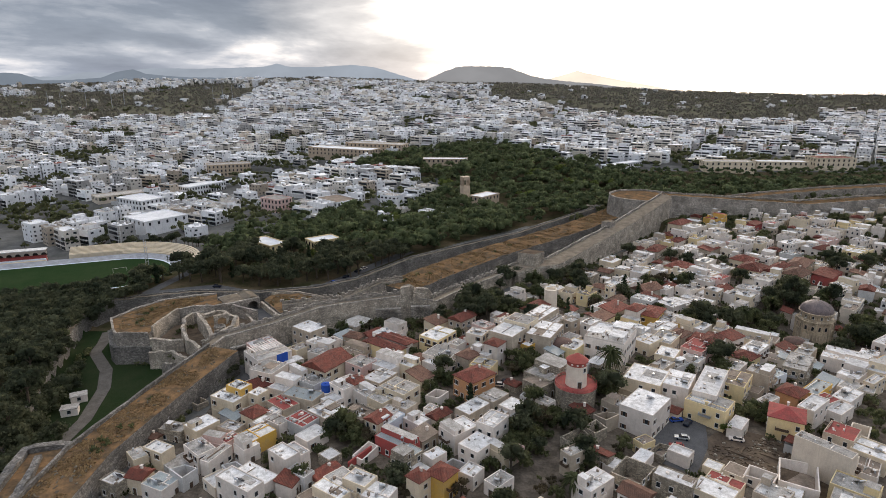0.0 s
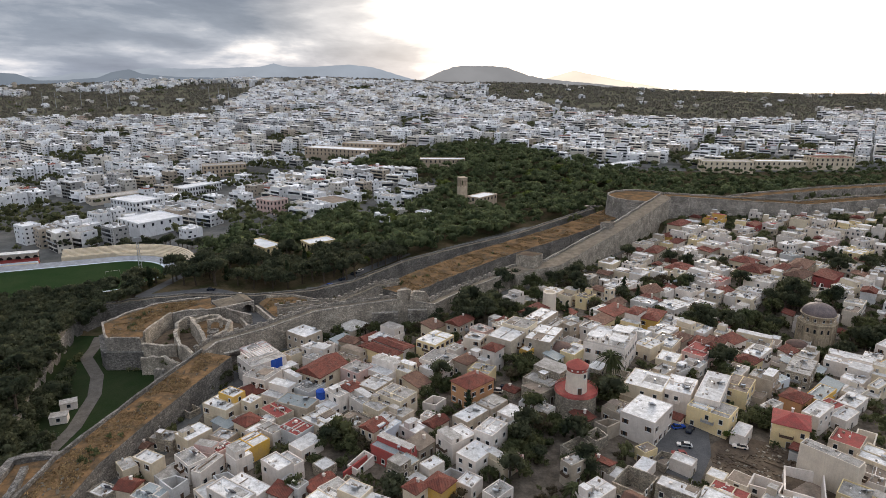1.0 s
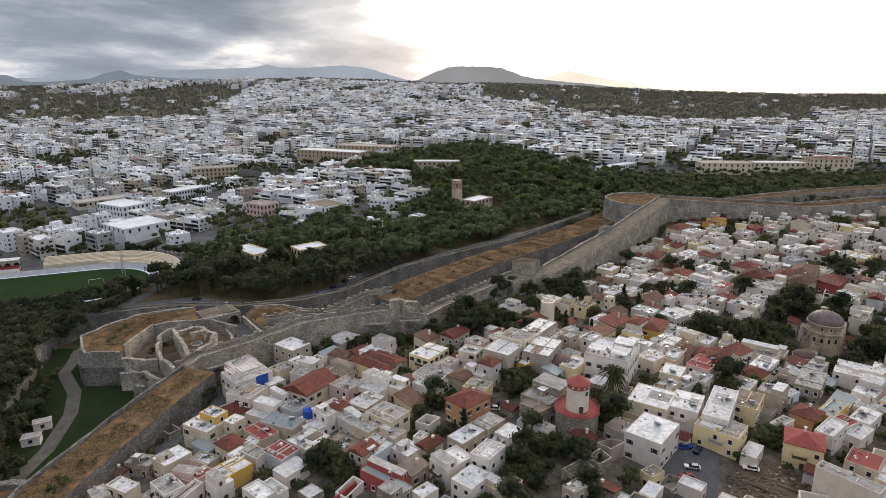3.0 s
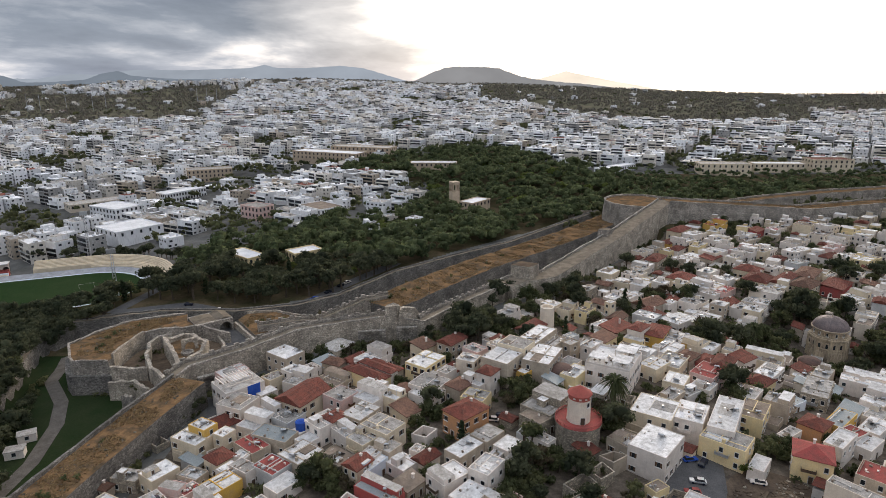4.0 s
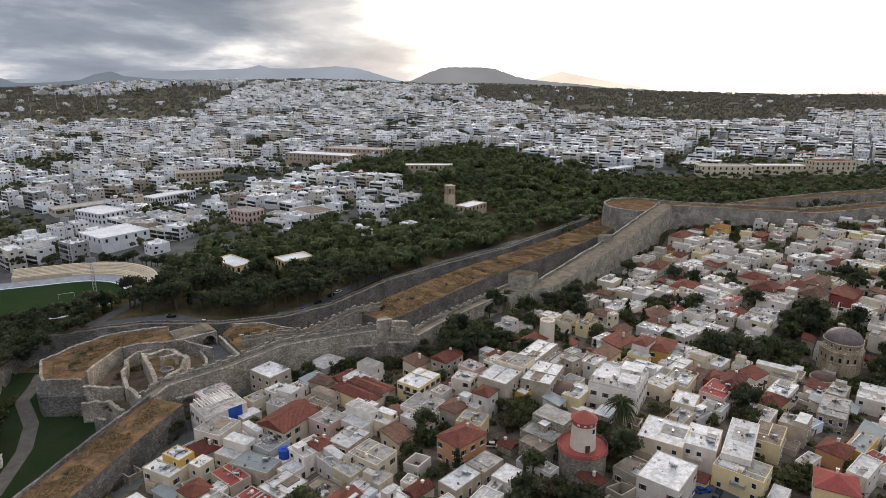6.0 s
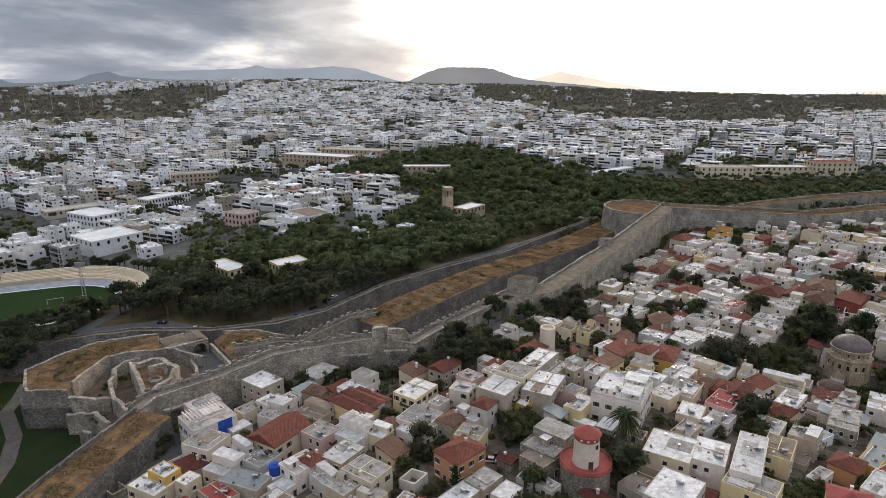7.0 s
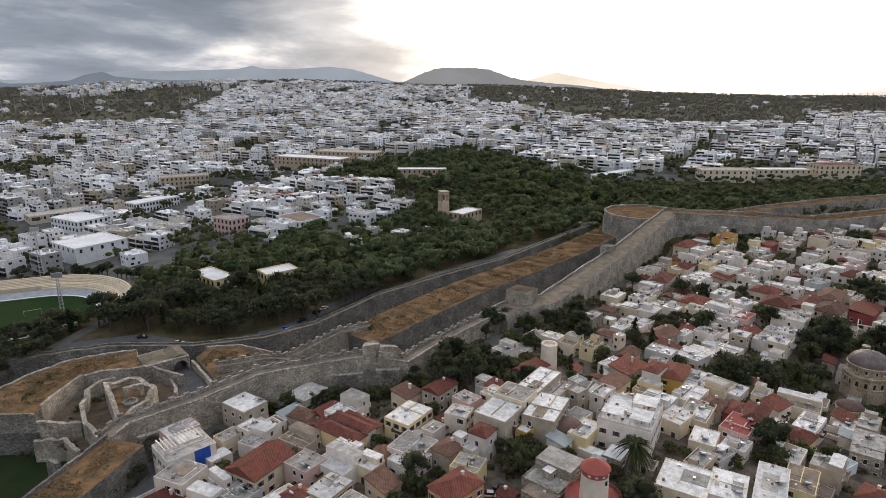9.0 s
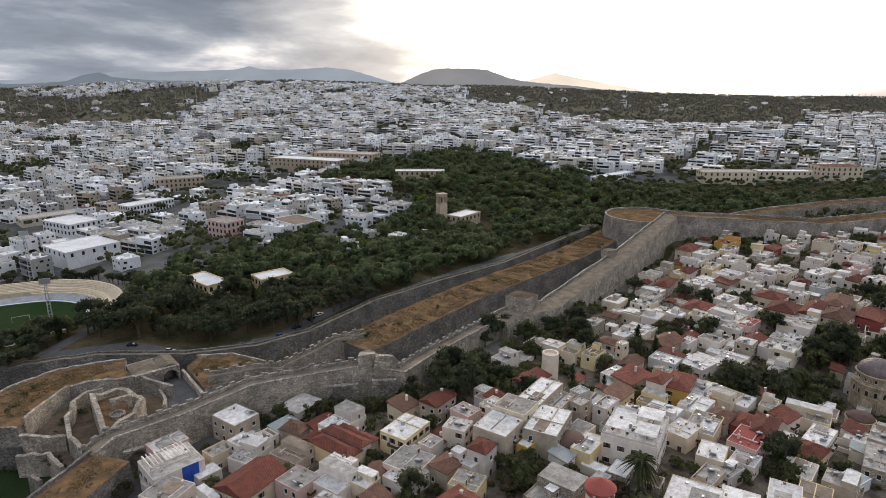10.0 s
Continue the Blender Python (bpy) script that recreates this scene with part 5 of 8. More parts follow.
def city_block(x, y, rot, seed, w, d, n, wall, name="apartment_building"):
    """One apartment building of the new town as a thing with its own parts."""
    r, skin = random.Random(seed), CITY_SKIN[wall]
    root = tagged(base(name, x, y, ground_z(x, y), rot), f"{LABELS[wall]} flat-roofed {name.replace('_', ' ')} with balconies", "building", "apartment buildings" if name != "villa" else "villas")
    wall_ob = None
    for kind, *b in block_parts(r, w, d, n):
        if kind == "body":
            body = bmesh.new()
            shell(body, w, d, -4, b[5] + 0.6, 0.25, b[5])
            wall_ob = part("wall", mesh_of(body, "wall", M[skin]), root)
            continue
        bm = bmesh.new()
        if kind == "head":
            box(bm, *b)
            part("stair_head", mesh_of(bm, "stair_head", M[skin]), root)
        elif kind == "tank":
            box(bm, *b)
            part("water_tank", mesh_of(bm, "water_tank", M[r.choice(("metal", "roof_grey", "city_white"))]), root)
        elif kind == "deck":
            box(bm, *b)
            part("roof", mesh_of(bm, "roof", M[r.choice(("city_roof", "city_roof", "roof_grey"))]), root)
        elif kind == "glass":
            cx, cy, cz = (b[0] + b[3]) / 2, (b[1] + b[4]) / 2, b[2]
            key = tuple(round(v, 2) for v in (b[3] - b[0], b[4] - b[1], b[5] - b[2]))
            if key not in GLASS:
                gx, gy, gz = (v for v in key)
                box(bm, -gx / 2, -gy / 2, 0, gx / 2, gy / 2, gz)
                GLASS[key] = mesh_of(bm, "window", M["glass"])
            else:
                bm.free()
            part("window", GLASS[key], wall_ob, pose(cx, cy, cz))
        else:
            box(bm, *b)
            if kind == "balcony":
                slab = part("balcony", mesh_of(bm, kind, M[skin]), root)
            else:
                part("railing", mesh_of(bm, kind, M[skin if r.random() < 0.6 else "metal"]), slab)
    return root


GLASS = {}
HALLS = [  # name, label, x, y, width, depth, turn, top, wall, roof, window step, storeys
    ("chapel", "low white-roofed stone chapel beside the bell tower", 34, 505, 24, 13, 50, 11.0, "sandstone", "roof_white", 4.2, 1),
    ("barracks_hall", "long brown two-storey stone hall", -116, 731, 84, 24, -24.4, 24.3, "sandstone", "roof_white", 5),
    ("barracks_hall", "long brown stone hall behind another", -80, 761, 74, 24, -19, 26.8, "sandstone", "roof_grey", 5),
    ("school_hall", "long tan arcaded hall with a pale roof", 2, 645, 46, 14, -2, 23, "sandstone", "roof_white", 4.5, 1),
    ("yellow_palace", "long pale yellow stone palace behind trees", 284, 623, 48, 18, -6, 24, "cream", "roof_grey", 5),
    ("yellow_palace", "low pale yellow wing of a palace", 343, 634, 50, 14, -3, 22.5, "cream", "roof_white", 5, 1),
    ("white_villa", "broad cream building with a red roof behind trees", 397, 639, 40, 22, -2, 26, "cream", "tiles", 5),
    ("white_school", "long white building with a pale roof", 180, 627, 56, 10, 40, 21, "white", "roof_white", 4),
    ("sports_hall", "large white flat-roofed hall near the stadium", -215, 455, 33, 31, 53, 3.6, "white", "roof_white", 6, 1),
    ("park_pavilion", "low yellow pavilion with a white roof among trees", -108, 370, 24, 12, -42, 6.4, "yellow", "roof_white", 4, 1),
    ("park_pavilion", "low yellow pavilion with a white roof among trees", -75, 375, 18, 12, 38, 7.0, "yellow", "roof_white", 4, 1),
    ("beige_block", "broad beige concrete apartment block with rows of windows", -234, 677, 44, 20, 23, 12.9, "sandstone", "roof_grey", 4, 3),
    ("low_hall", "long low cream hall among white buildings", -290, 570, 62, 18, 44, 0.5, "palecream", "roof_grey", 4, 1),
    ("white_block", "long white modern block with ribbon windows", -232, 594, 42, 16, 58, 4.5, "white", "roof_white", 3, 2),
    ("pink_block", "pinkish apartment block at the edge of the park", -134, 492, 20, 15, -34, 10.5, "pink", "roof_grey", 3.4, 3),
    ("white_block", "white flat-roofed block beside the street", -260, 528, 34, 24, -30, 3.5, "white", "roof_white", 4, 2),
    ("brown_hall", "white hall with a dark brown roof", -87, 502, 30, 22, -45, 8, "white", "roof_brown", 4, 2),
]


def by_hall(x, y, side, front):
    """Whether a spot lies within side metres of a large hall, or front metres before it."""
    for row in HALLS:
        a = radians(row[6])
        c, s = math.cos(a), math.sin(a)
        u, v = (x - row[2]) * c + (y - row[3]) * s, -(x - row[2]) * s + (y - row[3]) * c
        if abs(u) < row[4] / 2 + side and abs(v) < row[5] / 2 + side:
            return True
        if abs(x - row[2]) < row[4] * 0.42 and -front * min(1.0, row[4] / 80) < y - row[3] < 0:
            return True
    return False


CITY_OPEN = [(-195, 350, 75), (18, 515, 24)]
VILLAS = [(-92, 452), (-50, 523), (-50, 549), (-31, 558), (-14, 548), (-72, 597), (4, 471), (-12, 455), (-32, 476), (-42, 438), (-84, 518), (-28, 590), (-50, 575), (135, 658), (160, 655)]
heap = Heap()
CITY_MATS = ["city_white", "city_cream", "city_grey", "city_tan", "city_pink", "city_roof", "roof_grey", "tiles", "glass"]
CITY_OF = {"white": 0, "palecream": 1, "cream": 1, "grey": 2, "tan": 3, "pink": 4}
rnd = random.Random(11)
singles = 0
CITY_GAPS = []
TURN = radians(-34)
CX, SX = math.cos(TURN), math.sin(TURN)
lots, avenue = [], []
for step, near, away in ((15.0, 330, 900), (17.0, 900, 2400)):
    reach = int(3200 / step)
    for i in range(-reach, reach):
        for j in range(-reach, reach):
            u, v = i * step * 1.22, j * step
            x, y = u * CX - v * SX, u * SX + v * CX
            if near <= y < away and -0.86 * y - 20 < x < 0.84 * y + 20 and (j % 6 or step > 16):
                (lots if i % 9 or step > 16 or x > 420 else avenue).append((y, x, step))
lots.sort()
for y, x, step in lots:
        x, y = x + rnd.uniform(-2, 2), y + rnd.uniform(-2, 2)
        if inside(x, y, OLD_TOWN) or inside(x, y, PARK) or wooded(x, y) and rnd.random() > 0.02 or y < 425 and x > -140 or y < 490 and x > -90 or y < 395 or x > 560 and y < 600:
            continue
        if any(math.hypot(x - a, y - b) < r for a, b, r in CITY_OPEN) or any(math.hypot(x - a, y - b) < 13 for a, b in VILLAS) or by_hall(x, y, 8, 34) or 100 < x < 700 and y < 650:
            if not inside(x, y, OLD_TOWN) and math.hypot(x + 195, y - 350) > 75:
                CITY_GAPS.append((x, y))
            continue
        if noise.noise((x * 0.011, y * 0.011, 7.0)) > 0.27 or rnd.random() < (0.10 if y < 900 else 0.22):
            CITY_GAPS.append((x, y))
            continue
        w, d, n = rnd.uniform(9.5, 17) * step / 14, rnd.uniform(8.5, 12) * step / 14, rnd.choice((2, 3, 3, 3, 4, 4, 4, 5))
        if wooded(x, y) or -250 < x < 40 and 430 < y < 765:
            n = rnd.choice((1, 2, 2, 3))
        rot = -34 + rnd.uniform(-9, 9)
        wall = rnd.choice(CITY_WALLS)
        if y < 640 and singles < 48 and abs(x) < 0.8 * y:
            city_block(x, y, rot, singles, w, d, n, wall)
            singles += 1
            continue
        c, s, z = math.cos(radians(rot)), math.sin(radians(rot)), ground_z(x, y)
        mi, top = CITY_OF[wall], CITY_MATS.index("tiles" if rnd.random() < 0.06 else rnd.choice(("city_roof", "city_roof", "city_roof", "city_cream", "roof_grey", "city_grey")))
        for kind, *b in block_parts(rnd, w, d, n):
            if y > 1300 and (kind == "rail" or kind == "glass" and rnd.random() < 0.35):
                continue
            if kind == "glass":
                heap.add(b, x, y, z, c, s, CITY_MATS.index('glass'), None, 1 if b[1] < -d / 2 else 2 if b[3] > w / 2 else 4)
            elif kind == "tank":
                if y < 1500:
                    heap.add(b, x, y, z, c, s, rnd.choice((mi, 0, 6, 8, 2)))
            elif kind == "deck":
                heap.add(b, x, y, z, c, s, top, top)
            else:
                heap.add(b, x, y, z, c, s, mi)
heap.done("distant_buildings", "dense white and cream apartment buildings covering the slope", "buildings", [M[k] for k in CITY_MATS])


for n, (x, y) in enumerate(VILLAS):
    city_block(x, y, rnd.choice((-34, -40, 20)), 500 + n, rnd.uniform(9, 14), rnd.uniform(8, 10), 1 + n % 2, "white" if n % 4 else "cream", "villa")


# ---- trees ----
def crown_mesh(name, seed, r, h, lobes, leaves, leaf, mat, cone=False, core=0.72):
    """A crown: uneven lobes, each wrapped in small leaf clumps, with gaps between."""
    g = np.random.default_rng(seed)
    verts, faces = [], []
    cores = []
    for k in range(lobes):
        if cone:
            f = (k + 0.5) / lobes
            cores.append((g.normal(0, r * 0.12), g.normal(0, r * 0.12), h * f, r * (0.25 + 0.75 * math.sin(math.pi * min(1, 0.15 + f * 0.85))) * (1.05 - f * 0.55), h / lobes * 1.0))
        else:
            a, q = g.uniform(0, 6.283), math.sqrt(g.uniform(0.02, 1))
            rr = r * g.uniform(0.30, 0.52)
            zz = h * (0.30 + 0.50 * (1 - q * q) * g.uniform(0.5, 1.0) + 0.08 * g.uniform(-1, 1))
            cores.append((r * 0.72 * q * math.cos(a), r * 0.72 * q * math.sin(a), zz, rr, rr * 0.72))
    for cx, cy, cz, rr, rz in cores:
        b = len(verts)
        ring, lev = 5, (-0.6, 0.5)
        for e in lev:
            for k in range(ring):
                q = math.sqrt(1 - e * e) * rr * core * g.uniform(0.68, 1.18)
                verts.append((cx + q * math.cos(6.2832 / ring * k + e), cy + q * math.sin(6.2832 / ring * k + e), cz + e * rz * (0.35 + core * 0.7)))
        verts.append((cx, cy, cz + rz * (0.35 + core * 0.65)))
        for j in range(len(lev) - 1):
            for k in range(ring):
                p, q = b + j * ring + k, b + j * ring + (k + 1) % ring
                faces.append((p, q, q + ring, p + ring))
        top = b + (len(lev) - 1) * ring
        for k in range(ring):
            faces.append((top + k, top + (k + 1) % ring, top + ring))
        for _ in range(leaves):
            n = g.normal(size=3)
            n[2] = abs(n[2]) * 1.1 - 0.35
            n /= np.linalg.norm(n)
            p = np.array((cx + n[0] * rr, cy + n[1] * rr, cz + n[2] * rz)) * 1.0 + g.normal(0, leaf * 0.45, 3) - n * rr * abs(g.normal(0, 0.16))
            t = np.cross(n + g.normal(0, 0.8, 3), g.normal(size=3))
            t /= np.linalg.norm(t) + 1e-6
            u = np.cross(t, n + g.normal(0, 0.7, 3))
            u /= np.linalg.norm(u) + 1e-6
            s = leaf * g.uniform(0.55, 1.3)
            b2 = len(verts)
            verts += [tuple(p + s * t), tuple(p + s * 0.55 * u), tuple(p - s * t * 0.9), tuple(p - s * 0.6 * u)]
            faces.append((b2, b2 + 1, b2 + 2, b2 + 3))
    me = bpy.data.meshes.new(name)
    me.from_pydata(verts, [], faces)
    me.materials.append(M[mat])
    me.polygons.foreach_set("use_smooth", [True] * len(faces))
    return me


def trunk_mesh(h, r, seed, limbs=4, spread=2.0):
    g = random.Random(seed)
    bm = bmesh.new()

    def limb(a, b, ra, rb, n=6):
        a, b = Vector(a), Vector(b)
        ax = (b - a).normalized()
        s = ax.orthogonal().normalized()
        q = ax.cross(s)
        lo = [bm.verts.new(a + ra * (s * math.cos(6.2832 * k / n) + q * math.sin(6.2832 * k / n))) for k in range(n)]
        hi = [bm.verts.new(b + rb * (s * math.cos(6.2832 * k / n) + q * math.sin(6.2832 * k / n))) for k in range(n)]
        for k in range(n):
            bm.faces.new((lo[k], lo[(k + 1) % n], hi[(k + 1) % n], hi[k]))
    bend = (g.uniform(-0.4, 0.4), g.uniform(-0.4, 0.4), h * 0.55)
    limb((0, 0, -1.0), bend, r, r * 0.75)
    limb(bend, (bend[0] * 0.5, bend[1] * 0.5, h), r * 0.75, r * 0.35)
    for k in range(limbs):
        a = 6.2832 * k / limbs + g.uniform(-0.5, 0.5)
        limb(bend, (bend[0] + spread * math.cos(a), bend[1] + spread * math.sin(a), h * g.uniform(0.9, 1.15)), r * 0.5, r * 0.18)
    return mesh_of(bm, "trunk", M["bark"])


def tree_kind(name, label, mat, seed, r, h, stem, lobes, leaves, leaf, cone=False):
    root = tagged(new(name), label, "tree", "trees")
    part("trunk", trunk_mesh(stem + h * 0.45, 0.28 + r * 0.03, seed, 0 if cone else 4, r * 0.5), root)
    part("crown", crown_mesh(name + "_crown", seed, r, h, lobes, leaves, leaf, mat, cone), root, pose(0, 0, stem))
    return root


TREES = {
    "pine": [tree_kind("pine_tree", "dark green spreading pine tree with a bare trunk", "pine", 20 + k, 4.6 + 0.4 * k, 6.0 + 0.5 * k, 3.4 + 0.5 * k, 14, 34, 0.58) for k in range(4)],
    "oak": [tree_kind("broadleaf_tree", "green round-crowned broadleaf tree", "oak", 40 + k, 3.2 + 0.5 * k, 5.0 + 0.5 * k, 1.5, 11, 34, 0.48) for k in range(3)],
    "cypress": [tree_kind("cypress_tree", "tall slender dark green cypress tree", "cypress", 60 + k, 1.7 + 0.3 * k, 9.0 + 1.5 * k, 0.6, 9, 38, 0.42, True) for k in range(2)],
    "lime": [tree_kind("young_tree", "bright yellow-green leafy tree", "lime", 70, 2.8, 4.6, 1.4, 8, 44, 0.48)],
    "dry": [tree_kind("autumn_tree", "brownish thin-leaved autumn tree", "dry", 80, 3.4, 4.6, 1.6, 8, 34, 0.36)],
}
USED = set()


def plant(kind, x, y, s=1.0, z=None, which=None):
    r = random.Random(int(x * 13 + y * 7))
    ob = TREES[kind][which if which is not None else r.randrange(len(TREES[kind]))]
    z = ground_z(x, y) if z is None else z
    m = pose(x, y, z, 0, 0, r.uniform(0, 360))
    if ob not in USED:
        USED.add(ob)
        ob.matrix_basis = m @ Matrix.Diagonal((s, s, s * r.uniform(0.9, 1.1), 1))
        return ob
    c = copy_thing(ob, m)
    c.scale = (s, s, s * r.uniform(0.9, 1.1))
    return c


class Grove:
    """Many crowns joined into one mesh."""

    def __init__(self):
        self.v, self.f, self.n = [], [], 0

    def add(self, me, x, y, z, s, a):
        co = np.empty(len(me.vertices) * 3)
        me.vertices.foreach_get("co", co)
        co = co.reshape(-1, 3)
        c, sn = math.cos(a), math.sin(a)
        self.v.append(np.stack([x + s * (co[:, 0] * c - co[:, 1] * sn), y + s * (co[:, 0] * sn + co[:, 1] * c), z + s * co[:, 2]], 1))
        self.f += [tuple(v + self.n for v in p.vertices) for p in me.polygons]
        self.n += len(co)

    def done(self, name, label, mat):
        me = bpy.data.meshes.new(name)
        me.from_pydata(np.concatenate(self.v).tolist(), [], self.f)
        me.materials.append(M[mat])
        me.polygons.foreach_set("use_smooth", [True] * len(self.f))
        return tagged(new(name, me), label, "trees", kind="stuff")


rnd = random.Random(21)
PARK_CLEAR = [(18, 509, 9), (33, 503, 15), (41, 492, 10), (50, 500, 8), (2, 631, 9), (-13, 631, 8), (17, 631, 8), (34, 488, 9), (26, 492, 7), (-75, 372, 11), (-68, 361, 5), (-108, 368, 12), (-98, 355, 5), (165, 618, 12)] + [(a, b - 2, 10) for a, b in VILLAS]
park = []
for k in range(22000):
    x, y = rnd.uniform(-200, 600), rnd.uniform(285, 830)
    if not inside(x, y, PARK) or by_hall(x, y, 3, 7) or any(math.hypot(x - a, y - b) < r for a, b, r in PARK_CLEAR) or y < 330 and x < -45 and y < 307 + (x + 120) * 0.05:
        continue
    if x < -136 and 322 < y < 392 or x < -150 and y > 320 or any((x - a) ** 2 + (y - b) ** 2 < (26 if y < 430 else 38) for a, b in park):
        continue
    park.append((x, y))
park.sort(key=lambda q: q[1])
woods = Grove()
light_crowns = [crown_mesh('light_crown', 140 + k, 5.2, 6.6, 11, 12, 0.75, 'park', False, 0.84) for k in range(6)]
for k, (x, y) in enumerate(park):
    kind = "pine" if rnd.random() < 0.84 else rnd.choice(("oak", "oak", "cypress", "lime"))
    if k < 90:
        plant(kind, x, y, rnd.uniform(0.85, 1.3))
    else:
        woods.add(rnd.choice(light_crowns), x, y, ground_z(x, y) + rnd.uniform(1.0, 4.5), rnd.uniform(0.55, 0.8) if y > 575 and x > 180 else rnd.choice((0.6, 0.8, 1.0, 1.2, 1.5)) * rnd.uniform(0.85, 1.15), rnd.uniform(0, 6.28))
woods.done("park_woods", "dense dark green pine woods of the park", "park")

limes = Grove()
for _ in range(46):
    cx, cy, r = rnd.choice(((88, 585, 16), (112, 600, 14), (60, 640, 16), (70, 520, 10), (0, 560, 10), (120, 560, 12), (150, 570, 12), (-30, 430, 8)))
    x, y = cx + rnd.gauss(0, r * 0.5), cy + rnd.gauss(0, r * 0.5)
    if inside(x, y, PARK) and not by_hall(x, y, 3, 7):
        limes.add(rnd.choice(light_crowns), x, y, ground_z(x, y) + rnd.uniform(3, 5), rnd.uniform(0.7, 1.1), rnd.uniform(0, 6.28))
limes.done("lime_trees", "bright yellow-green trees among the dark pines", "lime")

# far woods and the green between the houses
small = [crown_mesh("clump", 90 + k, 3.4, 4.8, 2, 2, 1.0, "maquis", False, 1.05) for k in range(6)]
rounded = [crown_mesh("town_crown", 190 + k, 3.4, 4.8, 3, 7, 0.7, "oak", False, 0.88) for k in range(4)]
far, town_green = Grove(), Grove()
for k in range(30000):
    y = math.sqrt(rnd.uniform(620 ** 2, 2500 ** 2))
    x = rnd.uniform(-0.86, 0.84) * y
    if inside(x, y, PARK):
        continue
    if wooded(x, y):
        if noise.noise((x * 0.012, y * 0.012, 3.0)) < -0.32:
            continue
        far.add(rnd.choice(small), x, y, ground_z(x, y) - 0.6, rnd.uniform(0.9, 1.9), rnd.uniform(0, 6.28))
    elif rnd.random() < 0.10 and not by_hall(x, y, 5, 14):
        town_green.add(rnd.choice(rounded), x, y, ground_z(x, y) + 2.5, rnd.uniform(1.0, 1.9), rnd.uniform(0, 6.28))
for y, x, step in avenue:
    if rnd.random() < 0.8 and not inside(x, y, OLD_TOWN) and not inside(x, y, PARK) and not by_hall(x, y, 5, 14) and math.hypot(x + 195, y - 350) > 75 and y > 400:
        CITY_GAPS.append((x, y))
for x, y in CITY_GAPS:
    for _ in range(3):
        if by_hall(x, y, 3, 10) or any(math.hypot(x - a, y - b) < 9 for a, b in VILLAS):
            break
        town_green.add(rnd.choice(rounded), x + rnd.uniform(-7, 7), y + rnd.uniform(-7, 7), ground_z(x, y) + 1.5, rnd.uniform(1.1, 2.0), rnd.uniform(0, 6.28))
town_green.done("town_trees", "dark green trees between the apartment buildings", "oak")
far.done("distant_woods", "olive green scrub woods on the far hills", "maquis")


# ---- landmarks ----
def thing(name, label, category, x, y, z, rz=0, group="", kind=""):
    return tagged(base(name, x, y, z, rz), label, category, group, kind)


def notched(bm, w, d, z0, h, arches, mi=0):
    """A wall w wide and d deep with arched openings (centre, width, height of the spring) right through it."""
    pts = [(-w / 2, z0)]
    for c, a, s in sorted(arches):
        pts += [(c - a / 2, z0)] + [(c - a / 2 * math.cos(math.pi * k / 10), s + a / 2 * math.sin(math.pi * k / 10)) for k in range(11)] + [(c + a / 2, z0)]
    pts += [(w / 2, z0), (w / 2, h), (-w / 2, h)]
    front = [bm.verts.new((x, -d / 2, z)) for x, z in pts]
    back = [bm.verts.new((x, d / 2, z)) for x, z in pts]
    for f in (bm.faces.new(front), bm.faces.new(back[::-1])):
        f.material_index = mi
    n = len(pts)
    for i in range(n):
        bm.faces.new((front[(i + 1) % n], front[i], back[i], back[(i + 1) % n])).material_index = mi
    bm.normal_update()
    bmesh.ops.triangulate(bm, faces=[f for f in bm.faces if len(f.verts) > 4])


def ribbon(name, label, category, pts, width, mat, lift=0.08, step=3.0):
    """A path or road laid over the ground."""
    line, _ = finer(pts, [0] * len(pts), step)
    a, b = offset(line, width / 2), offset(line, -width / 2)
    bm = bmesh.new()
    va = [bm.verts.new((*p, ground_z(*p) + lift)) for p in a]
    vb = [bm.verts.new((*p, ground_z(*p) + lift)) for p in b]
    for i in range(len(line) - 1):
        bm.faces.new((va[i], vb[i], vb[i + 1], va[i + 1]))
    return tagged(new(name, mesh_of(bm, name, M[mat])), label, category, kind="structure")


def mass(root, name, pts, z0, z1, mat, top=None, label=""):
    """A solid piece of masonry over a polygon, in world metres, as a part of root."""
    bm = bmesh.new()
    prism(bm, pts, z0, z1, 0, 1 if top else None)
    bmesh.ops.recalc_face_normals(bm, faces=bm.faces)
    return part(name, mesh_of(bm, name, M[mat], M[top or mat]), root, root.matrix_world.inverted(), label)


def broken_wall(root, name, pts, zs, z0, t, mat, seed=0, rough=0.5):
    line, z = finer(pts, zs, 2.2, rough, seed)
    bm = bmesh.new()
    strip(bm, offset(line, t / 2), offset(line, -t / 2), z, [v - 0.1 for v in z], z0)
    return part(name, mesh_of(bm, name, M[mat]), root, root.matrix_world.inverted())


# the gate bastion and its ruined inner works
b = thing("gate_bastion", "polygonal stone bastion with dry grass on top", "bastion", -128, 250, -9)
RIM = [(-131, 230.5), (-118, 231), (-118, 240), (-116, 255), (-111, 258), (-96, 263), (-104, 270), (-107, 278), (-128, 271), (-136, 259), (-141, 246), (-134, 234)]
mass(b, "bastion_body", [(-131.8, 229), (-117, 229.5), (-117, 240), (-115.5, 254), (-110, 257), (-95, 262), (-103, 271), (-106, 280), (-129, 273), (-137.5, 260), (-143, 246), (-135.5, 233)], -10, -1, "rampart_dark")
mass(b, "upper_wall", RIM, -1, 4.2, "rampart", "dry_grass")
broken_wall(b, "parapet", [(-118.4, 231.4), (-130.8, 230.9), (-133.7, 234.2), (-140.6, 246), (-135.7, 258.8), (-127.7, 270.6), (-107.2, 277.6)], [4.7, 4.8, 4.9, 4.8, 4.7, 4.7, 5.0], 3.5, 0.9, "rampart", 3, 0.3)
